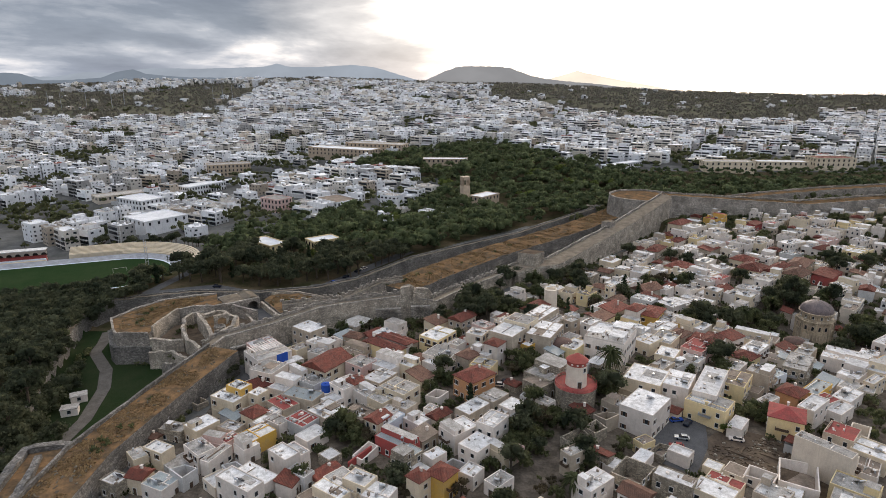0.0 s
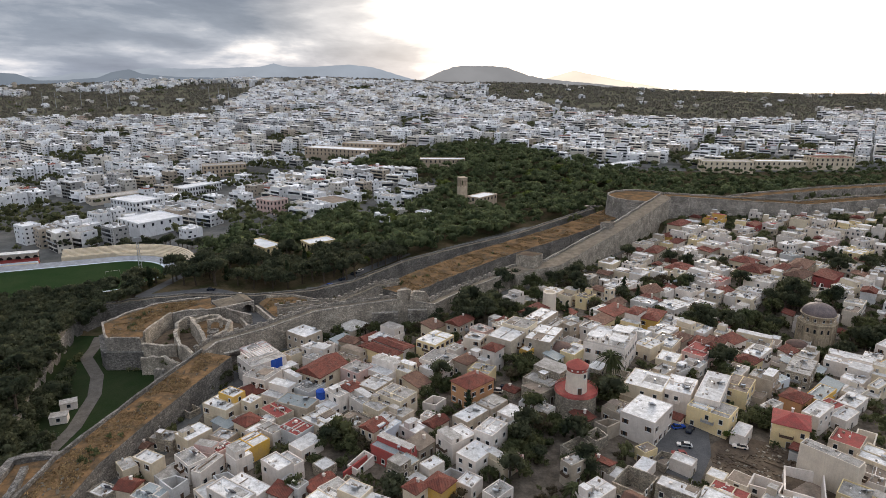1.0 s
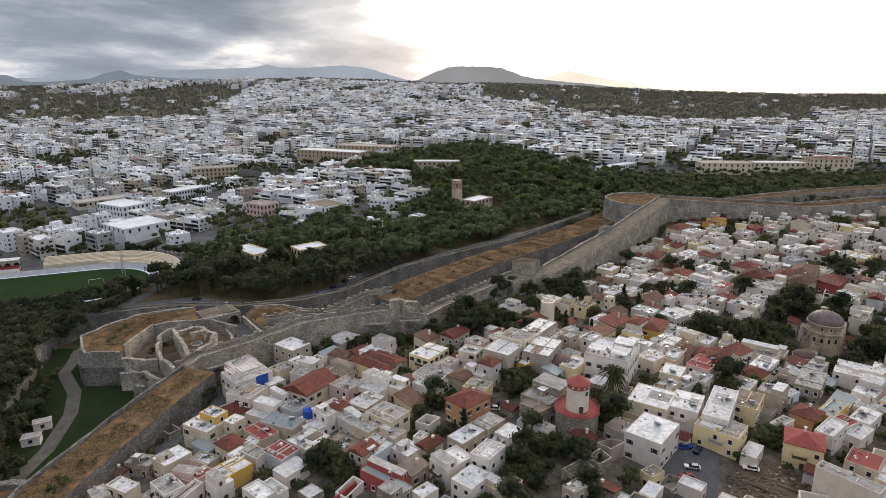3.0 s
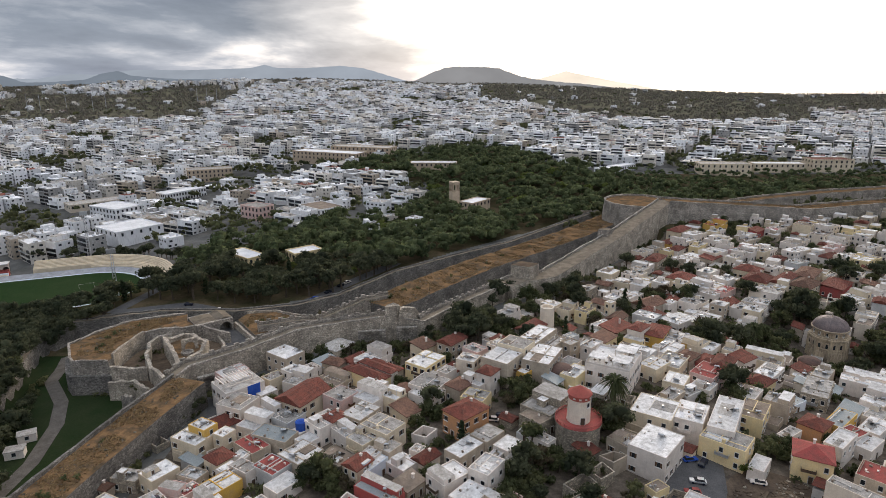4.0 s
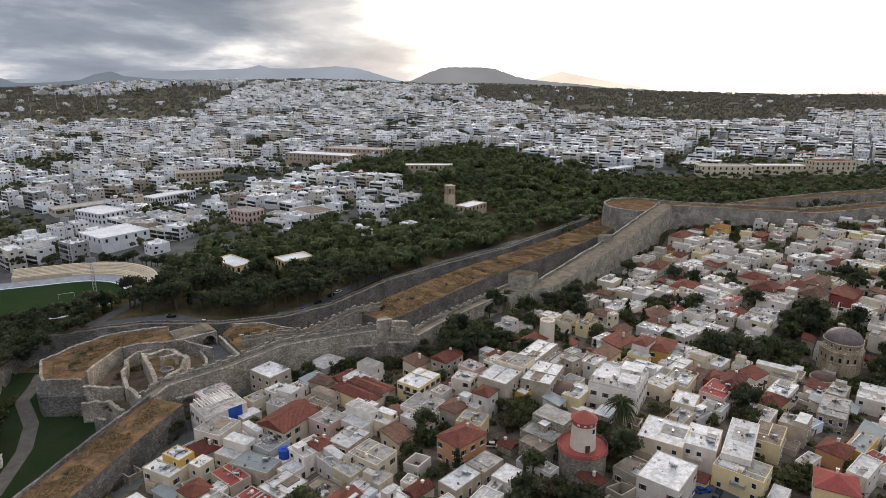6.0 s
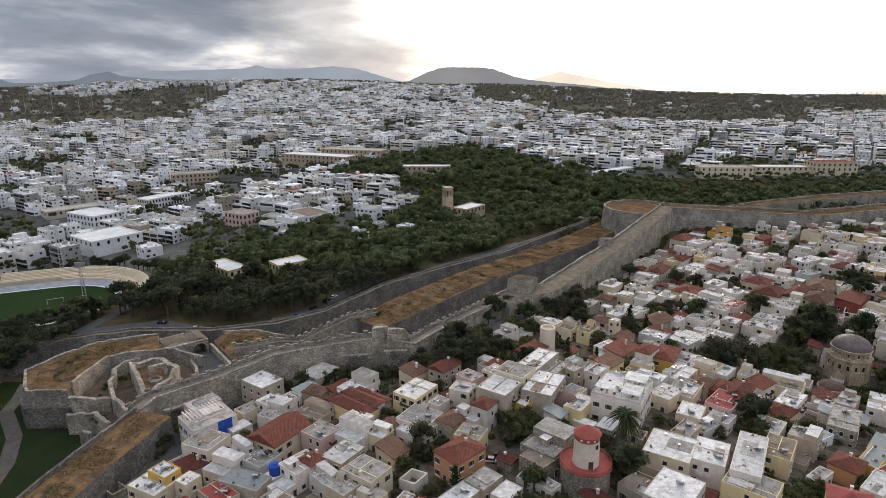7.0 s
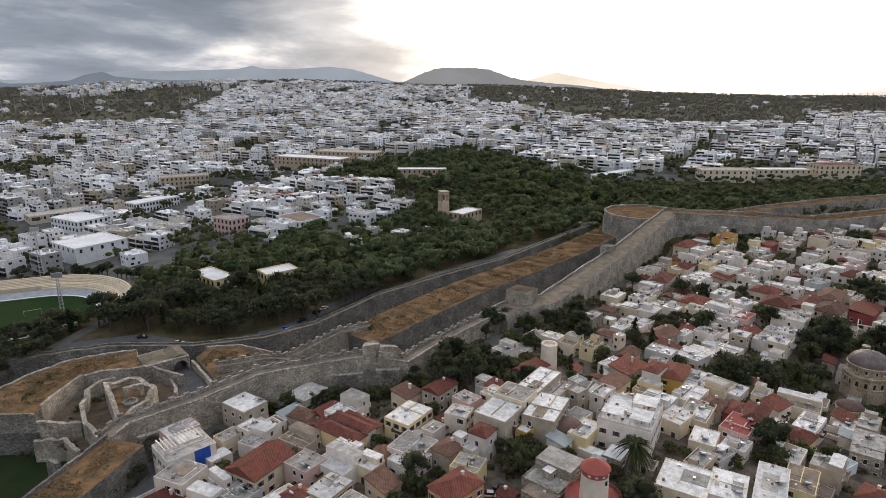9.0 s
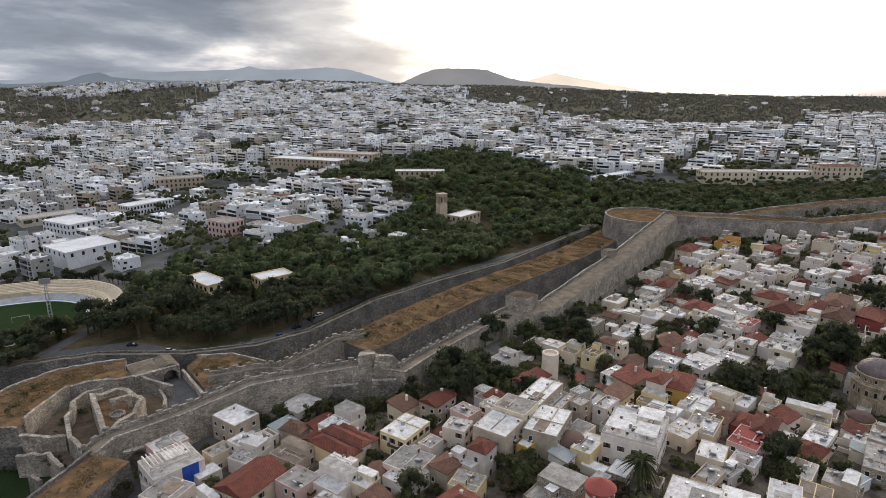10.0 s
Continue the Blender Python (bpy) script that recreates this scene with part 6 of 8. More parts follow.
broken_wall(b, "retaining_wall", [(-117.8, 234), (-117.8, 240), (-115.8, 255)], [6.0, 6.0, 6.0], -9, 0.8, "rampart_pale", 4, 0.1)
broken_wall(b, "back_wall", [(-115.4, 255.3), (-111, 258.5), (-96, 263.2), (-82, 257)], [5.4, 5.4, 5.0, 4.2], -9, 1.0, "rampart", 5, 0.3)
c = thing("inner_bailey", "ruined stone court inside the gate bastion", "ruin", -103, 240, -9)
mass(c, "court_floor", [(-117, 231), (-104, 231), (-93, 221), (-86, 222), (-80, 248), (-83, 256), (-96, 262), (-111, 257), (-116, 250)], -9, -0.6, "rampart_dark", "dirt")
broken_wall(c, "front_wall", [(-117.5, 230.7), (-104, 231.0)], [2.2, 1.6], -9, 1.2, "rampart_pale", 6, 0.4)
broken_wall(c, "low_wall", [(-116, 225.6), (-107, 226), (-97.5, 216.5)], [-1.0, -0.8, 0.8], -9, 1.2, "rampart_pale", 7, 0.7)
mass(c, "lower_terrace", [(-116, 226), (-107, 226.4), (-98, 217.5), (-94, 221), (-104, 230.5), (-117, 230.3)], -9, -3.4, "rampart_dark", "dirt")
broken_wall(c, "spur_wall", [(-106.5, 216), (-103, 213), (-98.3, 208)], [-1.5, 0.0, 2.5], -9, 1.0, "rampart", 8, 0.4)
broken_wall(c, "curved_wall", [(-109, 253), (-110.5, 248), (-108.5, 243), (-106.7, 236.7), (-101.7, 228.8), (-94, 221.5)], [4.6, 4.5, 4.4, 4.2, 3.4, 2.6], -9, 1.3, "rampart_pale", 9, 0.8)
broken_wall(c, "cross_wall", [(-109, 253), (-104.4, 254.5)], [4.6, 5.0], -9, 1.0, "rampart", 10, 0.3)
d = thing("ruined_tower", "roofless round-cornered stone tower with dry grass inside", "ruin", -95, 241, -2)
mass(d, "tower_core", [(-97.5, 238), (-91.8, 229.5), (-86.5, 237.6), (-86.9, 244.8), (-98.8, 253), (-104, 247.7)], -9, 3.6, "rampart", "dry_grass")
broken_wall(d, "tower_wall", [(-91.8, 229.3), (-97.6, 238), (-104.2, 247.7), (-98.8, 253.3)], [4.2, 6.4, 6.2, 5.4], -9, 1.6, "rampart_pale", 11, 0.9)
broken_wall(d, "tower_wall", [(-98.8, 253.3), (-92, 249), (-86.8, 244.8), (-86.3, 237.6), (-91.8, 229.3)], [5.4, 6.6, 6.4, 5.2, 4.2], -9, 1.6, "rampart_pale", 12, 1.1)
bm = bmesh.new()
notched(bm, 6.0, 1.0, 0, 4.6, [(0, 3.6, 1.6)])
part("arch", mesh_of(bm, "arch", M["rampart_pale"]), d, d.matrix_world.inverted() @ pose(-92.5, 242.5, 3.4, 0, 0, 32))
bm = bmesh.new()
lathe(bm, [(2.4, 3.5), (2.4, 4.5), (1.7, 4.6), (1.7, 3.8), (0, 3.8)], 14)
part("well", mesh_of(bm, "well", M["rampart"]), d, d.matrix_world.inverted() @ pose(-92, 238.5, 0))

g = thing("gatehouse", "vaulted stone gatehouse with two arched passages", "gatehouse", -94, 271, -1)
inv = g.matrix_world.inverted()
bm = bmesh.new()
notched(bm, 15, 1.4, 0, 6.4, [(4.2, 5.2, 2.6), (-2.0, 3.0, 2.0)])
part("front_wall", mesh_of(bm, "front_wall", M["rampart"]), g, inv @ pose(-91.0, 266.6, -1, 0, 0, 38))
bm = bmesh.new()
notched(bm, 15, 1.2, 0, 6.0, [(4.2, 5.2, 2.6)])
part("back_wall", mesh_of(bm, "back_wall", M["rampart"]), g, inv @ pose(-98.2, 276.0, -1, 0, 0, 38))
for dx, w in ((-7.0, 1.2), (0.8, 1.4), (7.0, 1.2)):
    bm = bmesh.new()
    box(bm, -w / 2, -5.3, 0, w / 2, 5.3, 5.8)
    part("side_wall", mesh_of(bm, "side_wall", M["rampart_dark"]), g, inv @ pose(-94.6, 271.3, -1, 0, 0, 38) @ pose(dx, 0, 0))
bm = bmesh.new()
prof = [(-7.6, 5.8), (-4.0, 6.3), (0.6, 6.2), (1.2, 6.0), (4.2, 7.2), (7.6, 6.2)]
lo_, hi_ = [], []
for yv in (-5.4, 5.4):
    lo_.append([bm.verts.new((x, yv, 5.5)) for x, z in prof])
    hi_.append([bm.verts.new((x, yv, z)) for x, z in prof])
for i in range(len(prof) - 1):
    bm.faces.new((hi_[0][i], hi_[0][i + 1], hi_[1][i + 1], hi_[1][i]))
    bm.faces.new((lo_[0][i], lo_[1][i], lo_[1][i + 1], lo_[0][i + 1]))
    for q in (0, 1):
        bm.faces.new((lo_[q][i], lo_[q][i + 1], hi_[q][i + 1], hi_[q][i]))
part("vault_roof", mesh_of(bm, "vault_roof", M["walk"]), g, inv @ pose(-94.6, 271.3, -1, 0, 0, 38))
bm = bmesh.new()
notched(bm, 8, 4.0, 0, 4.2, [(-1.6, 1.2, 1.6), (1.6, 1.2, 1.6)])
part("side_room", mesh_of(bm, "side_room", M["rampart"]), g, inv @ pose(-101.5, 267.2, -0.8, 0, 0, -38))

k = thing("causeway", "raised approach road between stone walls", "causeway", -80, 258, -9)
mass(k, "roadbed", [(-93.5, 268), (-86.5, 274.5), (-73, 259), (-72, 248), (-80, 246), (-83, 254)], -9, -0.3, "rampart_dark", "asphalt")
broken_wall(k, "side_wall", [(-84.8, 273), (-71.5, 255), (-69.5, 250)], [2.6, 2.4, 3.2], -9, 0.9, "rampart_pale", 14, 0.15)
broken_wall(k, "side_wall", [(-89.5, 262), (-83, 252.5), (-80.6, 245.5)], [2.0, 1.8, 3.4], -9, 0.9, "rampart_pale", 15, 0.15)
k = thing("grass_ravelin", "triangular outwork with dry grass and a low stone wall", "outwork", -70, 272, -9)
mass(k, "earthwork", [(-84, 275), (-72, 258), (-57, 269), (-56, 276), (-70, 284), (-82, 282)], -9, 2.6, "rampart", "dry_grass")
broken_wall(k, "parapet", [(-56.2, 270), (-55.6, 277), (-70, 284.6), (-82.5, 282.6)], [3.6, 3.6, 3.5, 3.6], -9, 0.8, "rampart_pale", 16, 0.12)
k = thing("wall_spur", "crumbling stone spur of the town wall with a dry grass top", "rampart", -107, 125, -9, kind="structure")
mass(k, "earthwork", [(-104, 96), (-104, 150.5), (-113, 148), (-111, 138), (-108.5, 126), (-108, 96)], -10, 4.5, "rampart_dark", "dry_grass")
broken_wall(k, "outer_wall", [(-102.5, 152), (-106.5, 151.6), (-113.6, 148.4), (-111.6, 138), (-109.2, 126), (-108.4, 97)], [5.6, 6.0, 6.2, 6.0, 5.8, 5.6], -9, 2.4, "rampart_dark", 31, 0.4)
broken_wall(k, "inner_wall", [(-108.5, 146), (-105.6, 138), (-103.4, 126), (-103, 98)], [6.0, 5.7, 5.6, 5.4], 2, 1.8, "rampart_dark", 32, 0.5)
# broken turret on the wall walk
k = thing("ruined_turret", "broken stone turret on the wall walk", "ruin", -13, 252, 8)
mass(k, "turret_body", [(-18, 249.5), (-13.5, 249), (-12.2, 251), (-12.6, 255), (-15, 256.5), (-18, 256)], 0, [17.4, 18.4, 17.6, 16.4, 16.9, 16.0], "rampart_pale")
mass(k, "turret_body", [(-12.6, 249), (-7.6, 249.6), (-7.8, 254.5), (-12.4, 255)], 0, [15.6, 14.6, 14.2, 15.9], "rampart_pale")
broken_wall(k, "turret_wall", [(-11.5, 251), (-6.5, 251.5), (-5, 254)], [17.0, 15.8, 13.4], 2, 1.4, "rampart_pale", 17, 0.9)
k = thing("square_turret", "square stone turret beside the wall walk", "turret", 45, 312, 0)
mass(k, "turret_body", [(39, 312), (47, 306), (53, 313), (45, 320)], -8, [15.6, 16.2, 15.8, 15.2], "rampart_pale", "dirt")
k = thing("stone_turret", "small stone turret on the western wall", "turret", 104, 372, 0)
mass(k, "turret_body", [(98, 375), (102, 371), (107, 376), (103, 381)], -6, [18.0, 18.4, 18.0, 17.4], "rampart", "walk")
k = thing("corner_bastion", "round stone corner bastion with an earth top", "bastion", 147, 453, -4)
bm = bmesh.new()
lathe(bm, [(26.0, 0), (24.2, 22.0), (24.2, 24.4), (23.2, 24.4), (23.2, 23.2), (0, 23.2)], 14)
bm.normal_update()
for f in bm.faces:
    if f.calc_center_median().z > 23 and abs(f.normal.z) > 0.9 and f.calc_center_median().xy.length < 20:
        f.material_index = 1
part("bastion_body", mesh_of(bm, "bastion_body", M["rampart"], M["dry_grass"]), k)
k = thing("moat_bridge", "low stone arch bridge over the moat", "bridge", 116, 484, 0, 18)
bm = bmesh.new()
notched(bm, 24, 4, -6, 6.2, [(0, 7, -1)])
part("bridge_body", mesh_of(bm, "bridge_body", M["rampart_pale"]), k)
# blind arches and the low gate on the town side of the wall
for ax, ay, rz, w, s, zz in ((-22.8, 243.9, 10, 9, 2.6, 2.6), (-9.4, 246.5, 4, 6.4, 2.8, 4.0), (-78.0, 219.6, 34, 5.0, 2.6, -1.5)):
    k = thing("wall_arch", "arched stone recess at the foot of the town wall", "arch", ax, ay, zz, rz, kind="structure")
    bm = bmesh.new()
    notched(bm, w + 1.6, 1.6, -6, s + w / 2 + 0.5, [(0, w, s)])
    part("arch_ring", mesh_of(bm, "arch_ring", M["rampart"]), k)
    bm = bmesh.new()
    box(bm, -w / 2, 0.62, -6, w / 2, 0.7, s + w / 2)
    part("recess", mesh_of(bm, "recess", M["rampart"]), k)

# windmill
z0 = ground_z(42.2, 177.7)
k = thing("windmill", "pale windmill tower with a red cap on a red terrace", "windmill", 42.2, 178.5, z0)
h0 = 10.0 - z0
bm = bmesh.new()
lathe(bm, [(6.3, -2), (6.3, h0 - 0.5), (6.7, h0 - 0.4), (6.7, h0)], 32)
part("base_drum", mesh_of(bm, "base_drum", M["stone"]), k)
bm = bmesh.new()
lathe(bm, [(6.6, h0), (6.6, h0 + 0.06), (0, h0 + 0.06)], 32)
part("terrace", mesh_of(bm, "terrace", M["terracotta"]), k)
for n in range(26):
    a = 6.2832 * n / 26
    bm = bmesh.new()
    box(bm, -0.05, -0.05, 0, 0.05, 0.05, 1.0)
    part("rail_post", mesh_of(bm, "rail_post", M["red"]), k, pose(6.45 * math.cos(a), 6.45 * math.sin(a), h0 + 0.06))
for zr in (0.55, 1.05):
    bm = bmesh.new()
    lathe(bm, [(6.52, h0 + zr - 0.05), (6.52, h0 + zr + 0.05), (6.38, h0 + zr + 0.05), (6.38, h0 + zr - 0.05), (6.52, h0 + zr - 0.05)], 32)
    part("rail", mesh_of(bm, "rail", M["red"]), k)
bm = bmesh.new()
lathe(bm, [(3.35, h0), (3.1, h0 + 7.0)], 28)
part("tower", mesh_of(bm, "tower", M["palecream"]), k, label="pale plastered stone tower")
bm = bmesh.new()
lathe(bm, [(3.16, h0 + 7.0), (3.16, h0 + 8.3), (3.45, h0 + 8.35), (3.45, h0 + 8.5)], 28)
part("red_band", mesh_of(bm, "red_band", M["cap_red"]), k, label="red painted band")
bm = bmesh.new()
lathe(bm, [(3.5, h0 + 8.45), (2.5, h0 + 9.15), (1.2, h0 + 10.0), (0, h0 + 10.7)], 28)
part("cap", mesh_of(bm, "cap", M["cap_red"]), k, label="red conical cap")
part("door", DOORS[1], k, pose(0.4, -3.28, h0 + 0.06))
part("window", WINDOWS[0], k, pose(0, 0, 0, 0, 0, 35) @ pose(0, -3.2, h0 + 5.2))
for a in (-40, -10, 20, 50):
    bm = bmesh.new()
    box(bm, -0.3, -3.3, h0 + 7.5, 0.3, -3.14, h0 + 7.9)
    part("vent", mesh_of(bm, "vent", M["white"]), k, pose(0, 0, 0, 0, 0, a))

# domed church
k = thing("domed_church", "weathered stone church with a brown lead dome", "church", 165.5, 258.0, -8.3, 20)
k.scale = (0.92, 0.92, 0.92)
bm = bmesh.new()
lathe(bm, [(8.0, -1), (8.0, 4.9), (8.3, 5.0), (8.3, 5.3), (7.9, 5.4), (7.9, 9.2), (8.6, 9.5), (8.6, 10.1), (8.1, 10.2), (8.1, 10.6), (0, 10.6)], 8)
part("body", mesh_of(bm, "body", M["church_stone"]), k)
for n in range(8):
    turn = pose(0, 0, 0, 0, 0, 45 * n)
    bm = bmesh.new()
    prism(bm, [(7.6, -0.6), (8.45, -0.6), (8.45, 0.6), (7.6, 0.6)], -1, 9.3)
    part("pilaster", mesh_of(bm, "pilaster", M["church_stone"]), k, turn)
    for u in (-1.5, 1.5):
        for zf, hh in ((1.0, 3.0), (5.7, 2.6)):
            bm = bmesh.new()
            notched(bm, 1.9, 0.3, 0, hh, [(0, 1.1, hh - 1.0)])
            frame_ob = part("arch_frame", mesh_of(bm, "arch_frame", M["sandstone"]), k, pose(0, 0, 0, 0, 0, 45 * n + 22.5) @ pose(u, -7.4, zf))
            bm = bmesh.new()
            box(bm, -0.5, 0.05, 0.1, 0.5, 0.12, hh - 0.6)
            part("pane", mesh_of(bm, "pane", M["glass"]), frame_ob)
bm = bmesh.new()
lathe(bm, [(6.6, 10.4), (6.6, 13.2), (7.7, 13.5), (7.7, 13.9), (7.3, 14.0)], 32)
part("drum", mesh_of(bm, "drum", M["church_stone"]), k)
bm = bmesh.new()
lathe(bm, [(7.3 * math.cos(a), 13.9 + 4.9 * math.sin(a)) for a in (0, 0.2, 0.4, 0.6, 0.8, 1.0, 1.2, 1.4)] + [(0, 18.8)], 32)
for f in bm.faces:
    f.smooth = True
dome = part("dome", mesh_of(bm, "dome", M["lead"]), k, label="brown lead-covered dome")
bm = bmesh.new()
ridge = [(7.36 * math.cos(a), 13.9 + 4.96 * math.sin(a)) for a in (0, 0.25, 0.5, 0.75, 1.0, 1.25, 1.45)]
rail = [[bm.verts.new((r, sy * 0.14, z)) for sy in (-1, 1)] + [bm.verts.new((r * 0.985, sy * 0.14, z - 0.1)) for sy in (1, -1)] for r, z in ridge]
for q, w in zip(rail, rail[1:]):
    for i in range(4):
        bm.faces.new((q[i], q[(i + 1) % 4], w[(i + 1) % 4], w[i]))
rib = mesh_of(bm, "rib", M["lead"])
for n in range(12):
    part("rib", rib, dome, pose(0, 0, 0, 0, 0, 30 * n))
bm = bmesh.new()
lathe(bm, [(0, 18.7), (0.4, 18.8), (0.25, 19.3), (0, 19.6)], 10)
part("finial", mesh_of(bm, "finial", M["sandstone"]), dome)
bm = bmesh.new()
lathe(bm, [(1.25, 8.0), (1.25, 17.0), (1.6, 17.2), (1.6, 17.9), (0, 18.0)], 14)
part("minaret_stump", mesh_of(bm, "minaret_stump", M["rampart_pale"]), k, pose(5.6, 5.7, 0))
bm = bmesh.new()
notched(bm, 1.3, 0.25, 0, 2.2, [(0, 0.8, 1.3)])
rim = mesh_of(bm, "drum_arch", M["sandstone"])
for n in range(12):
    part("drum_arch", rim, k, pose(0, 0, 0, 0, 0, 30 * n + 15) @ pose(0, -6.65, 10.9))
    part("window", WINDOWS[0], k, pose(0, 0, 0, 0, 0, 30 * n) @ pose(0, -6.55, 11.2))


def low_chapel(x, y, z, r, top, wall, roof, label, wing):
    """A small old chapel: a round apse under a shallow dome, with a lower wing beside it."""
    k = thing("old_chapel", label, "chapel", x, y, z, 48)
    bm = bmesh.new()
    lathe(bm, [(r, -3), (r, top), (r + 0.25, top + 0.1), (r + 0.25, top + 0.35), (r - 0.1, top + 0.4)], 20)
    part("apse", mesh_of(bm, "apse", M[wall]), k)
    bm = bmesh.new()
    lathe(bm, [(r * math.cos(a), top + 0.35 + r * 0.42 * math.sin(a)) for a in (0, 0.3, 0.6, 0.9, 1.2)] + [(0, top + 0.35 + r * 0.42)], 20)
    part("dome", mesh_of(bm, "dome", M[roof]), k, label="shallow weathered dome")
    if wing:
        bm = bmesh.new()
        box(bm, -r * 0.9, r * 0.3, -3, r * 0.9, r * 2.1, top - 0.4, 0)
        part("nave", mesh_of(bm, "nave", M[wall]), k)
        bm = bmesh.new()
        arc = [(r * 0.95 * math.cos(math.pi * n / 8), top - 0.4 + r * 0.5 * math.sin(math.pi * n / 8)) for n in range(9)]
        ends = [[bm.verts.new((u, yy, w)) for u, w in arc] for yy in (r * 0.25, r * 2.15)]
        for n in range(8):
            bm.faces.new((ends[0][n], ends[0][n + 1], ends[1][n + 1], ends[1][n]))
        bm.faces.new(ends[0][::-1])
        bm.faces.new(ends[1])
        part("vault_roof", mesh_of(bm, "vault_roof", M[roof]), k)
    for n in (-40, 0, 40):
        part("window", WINDOWS[2], k, pose(0, 0, 0, 0, 0, n) @ pose(0, -r, top - 3.0))
    PLACED.append((x, y, r, r, 48))


low_chapel(43.9, 211.0, ground_z(43.2, 209.6), 4.4, 3.4, "stone", "earth_dome", "old stone chapel with a brown domed apse", True)
low_chapel(145.6, 237.6, ground_z(145.6, 237.6), 4.2, 4.6, "church_stone", "earth_dome", "small domed stone chapel among trees", False)
# round tower stump
k = thing("round_tower", "short round pale stone tower stump", "tower", 46.8, 255, ground_z(46.8, 255))
bm = bmesh.new()
lathe(bm, [(3.0, -2), (2.8, 10.6), (2.2, 10.7), (2.2, 9.6), (0, 9.6)], 22)
part("tower", mesh_of(bm, "tower", M["palecream"]), k)

# bell tower and chapel in the park
k = thing("bell_tower", "tall tan square bell tower with arched openings", "tower", 18, 509, ground_z(18, 509), 25)
h1 = 24.4 - ground_z(18, 509)
bm = bmesh.new()
box(bm, -3.1, -3.1, -3, 3.1, 3.1, h1 - 7)
part("shaft", mesh_of(bm, "shaft", M["sandstone"]), k)
for n in range(4):
    bm = bmesh.new()
    notched(bm, 6.2, 0.7, h1 - 7, h1, [(-1.35, 1.5, h1 - 2.6), (1.35, 1.5, h1 - 2.6)])
    part("belfry_wall", mesh_of(bm, "belfry_wall", M["sandstone"]), k, pose(0, 0, 0, 0, 0, 90 * n) @ pose(0, -2.75, 0))
bm = bmesh.new()
box(bm, -3.3, -3.3, h1, 3.3, 3.3, h1 + 0.4)
part("cornice", mesh_of(bm, "cornice", M["sandstone"]), k)


def hall(name, label, x, y, w, d, rz, top, wall, roof, gx=4.2, storeys=2, z=None):
    """A large plain hall with rows of windows and a low parapet."""
    z = ground_z(x, y) - 1 if z is None else z
    h = top - z
    k = thing(name, label, "building", x, y, z, rz)
    bm = bmesh.new()
    box(bm, -w / 2, -d / 2, -3, w / 2, d / 2, h - 0.7)
    wall_ob = part("wall", mesh_of(bm, "wall", M[CITY_SKIN.get(wall, wall) if wall == "white" else wall]), k)
    bm = bmesh.new()
    for q in ((-w / 2 - 0.2, -d / 2 - 0.2, w / 2 + 0.2, -d / 2 + 0.3), (-w / 2 - 0.2, d / 2 - 0.3, w / 2 + 0.2, d / 2 + 0.2), (-w / 2 - 0.2, -d / 2 + 0.3, -w / 2 + 0.3, d / 2 - 0.3), (w / 2 - 0.3, -d / 2 + 0.3, w / 2 + 0.2, d / 2 - 0.3)):
        box(bm, q[0], q[1], h - 0.7, q[2], q[3], h)
    part("cornice", mesh_of(bm, "cornice", M[CITY_SKIN.get(wall, wall) if wall == "white" else wall]), k)
    bm = bmesh.new()
    box(bm, -w / 2 + 0.3, -d / 2 + 0.3, h - 0.75, w / 2 - 0.3, d / 2 - 0.3, h - 0.5)
    part("roof", mesh_of(bm, "roof", M["city_roof" if roof == "roof_white" else roof]), k)
    key = ("hall", wall)
    if key not in GLASS:
        bm = bmesh.new()
        box(bm, -0.75, -0.12, 0, 0.75, 0.1, 2.3)
        GLASS[key] = mesh_of(bm, "window", M["glass"])
    for s in range(storeys):
        for side, run, off in ((0, w, d / 2), (90, d, w / 2), (270, d, w / 2)):
            n = int(run / gx)
            for i in range(n):
                part("window", GLASS[key], wall_ob, pose(0, 0, 0, 0, 0, side) @ pose((i + 0.5) / n * run - run / 2, -off, h - (storeys - s) * 4.2 + 0.6))
    return k


for row in HALLS:
    hall(*row)

# ---- stadium ----
SC = (-190.0, 345.0)
SD = Vector((-0.93, -0.36, 0)).normalized()
SN = Vector((SD.y, -SD.x, 0))  # towards the grandstand


def oval(r, run=95):
    """Half of a stadium ring: round the bend, then out along both straights."""
    a0 = math.atan2(SN.y, SN.x)
    pts = [Vector((SC[0], SC[1], 0)) + SN * r + SD * run]
    for k in range(33):
        a = a0 - math.pi * k / 32
        pts.append(Vector((SC[0] + r * math.cos(a), SC[1] + r * math.sin(a), 0)))
    pts.append(Vector((SC[0], SC[1], 0)) - SN * r + SD * run)
    return pts


st = thing("stadium", "sports stadium with turf, running track and curved seating", "stadium", *SC, -7.2)
inv = st.matrix_world.inverted()
bm = bmesh.new()
bm.faces.new([bm.verts.new((p.x, p.y, -6.6)) for p in oval(29)][::-1])
part("turf", mesh_of(bm, "turf", M["pitch"]), st, inv)
for r0, r1, za, zb, mt, nm in ((29, 30.2, -6.58, -6.5, "paleblue", "kerb_strip"), (30.2, 36, -6.55, -5.0, "track", "track")):
    bm = bmesh.new()
    A, B = oval(r0), oval(r1)
    va = [bm.verts.new((p.x, p.y, za)) for p in A]
    vb = [bm.verts.new((p.x, p.y, zb)) for p in B]
    for i in range(len(A) - 1):
        bm.faces.new((va[i + 1], va[i], vb[i], vb[i + 1]))
    part(nm, mesh_of(bm, nm, M[mt]), st, inv)
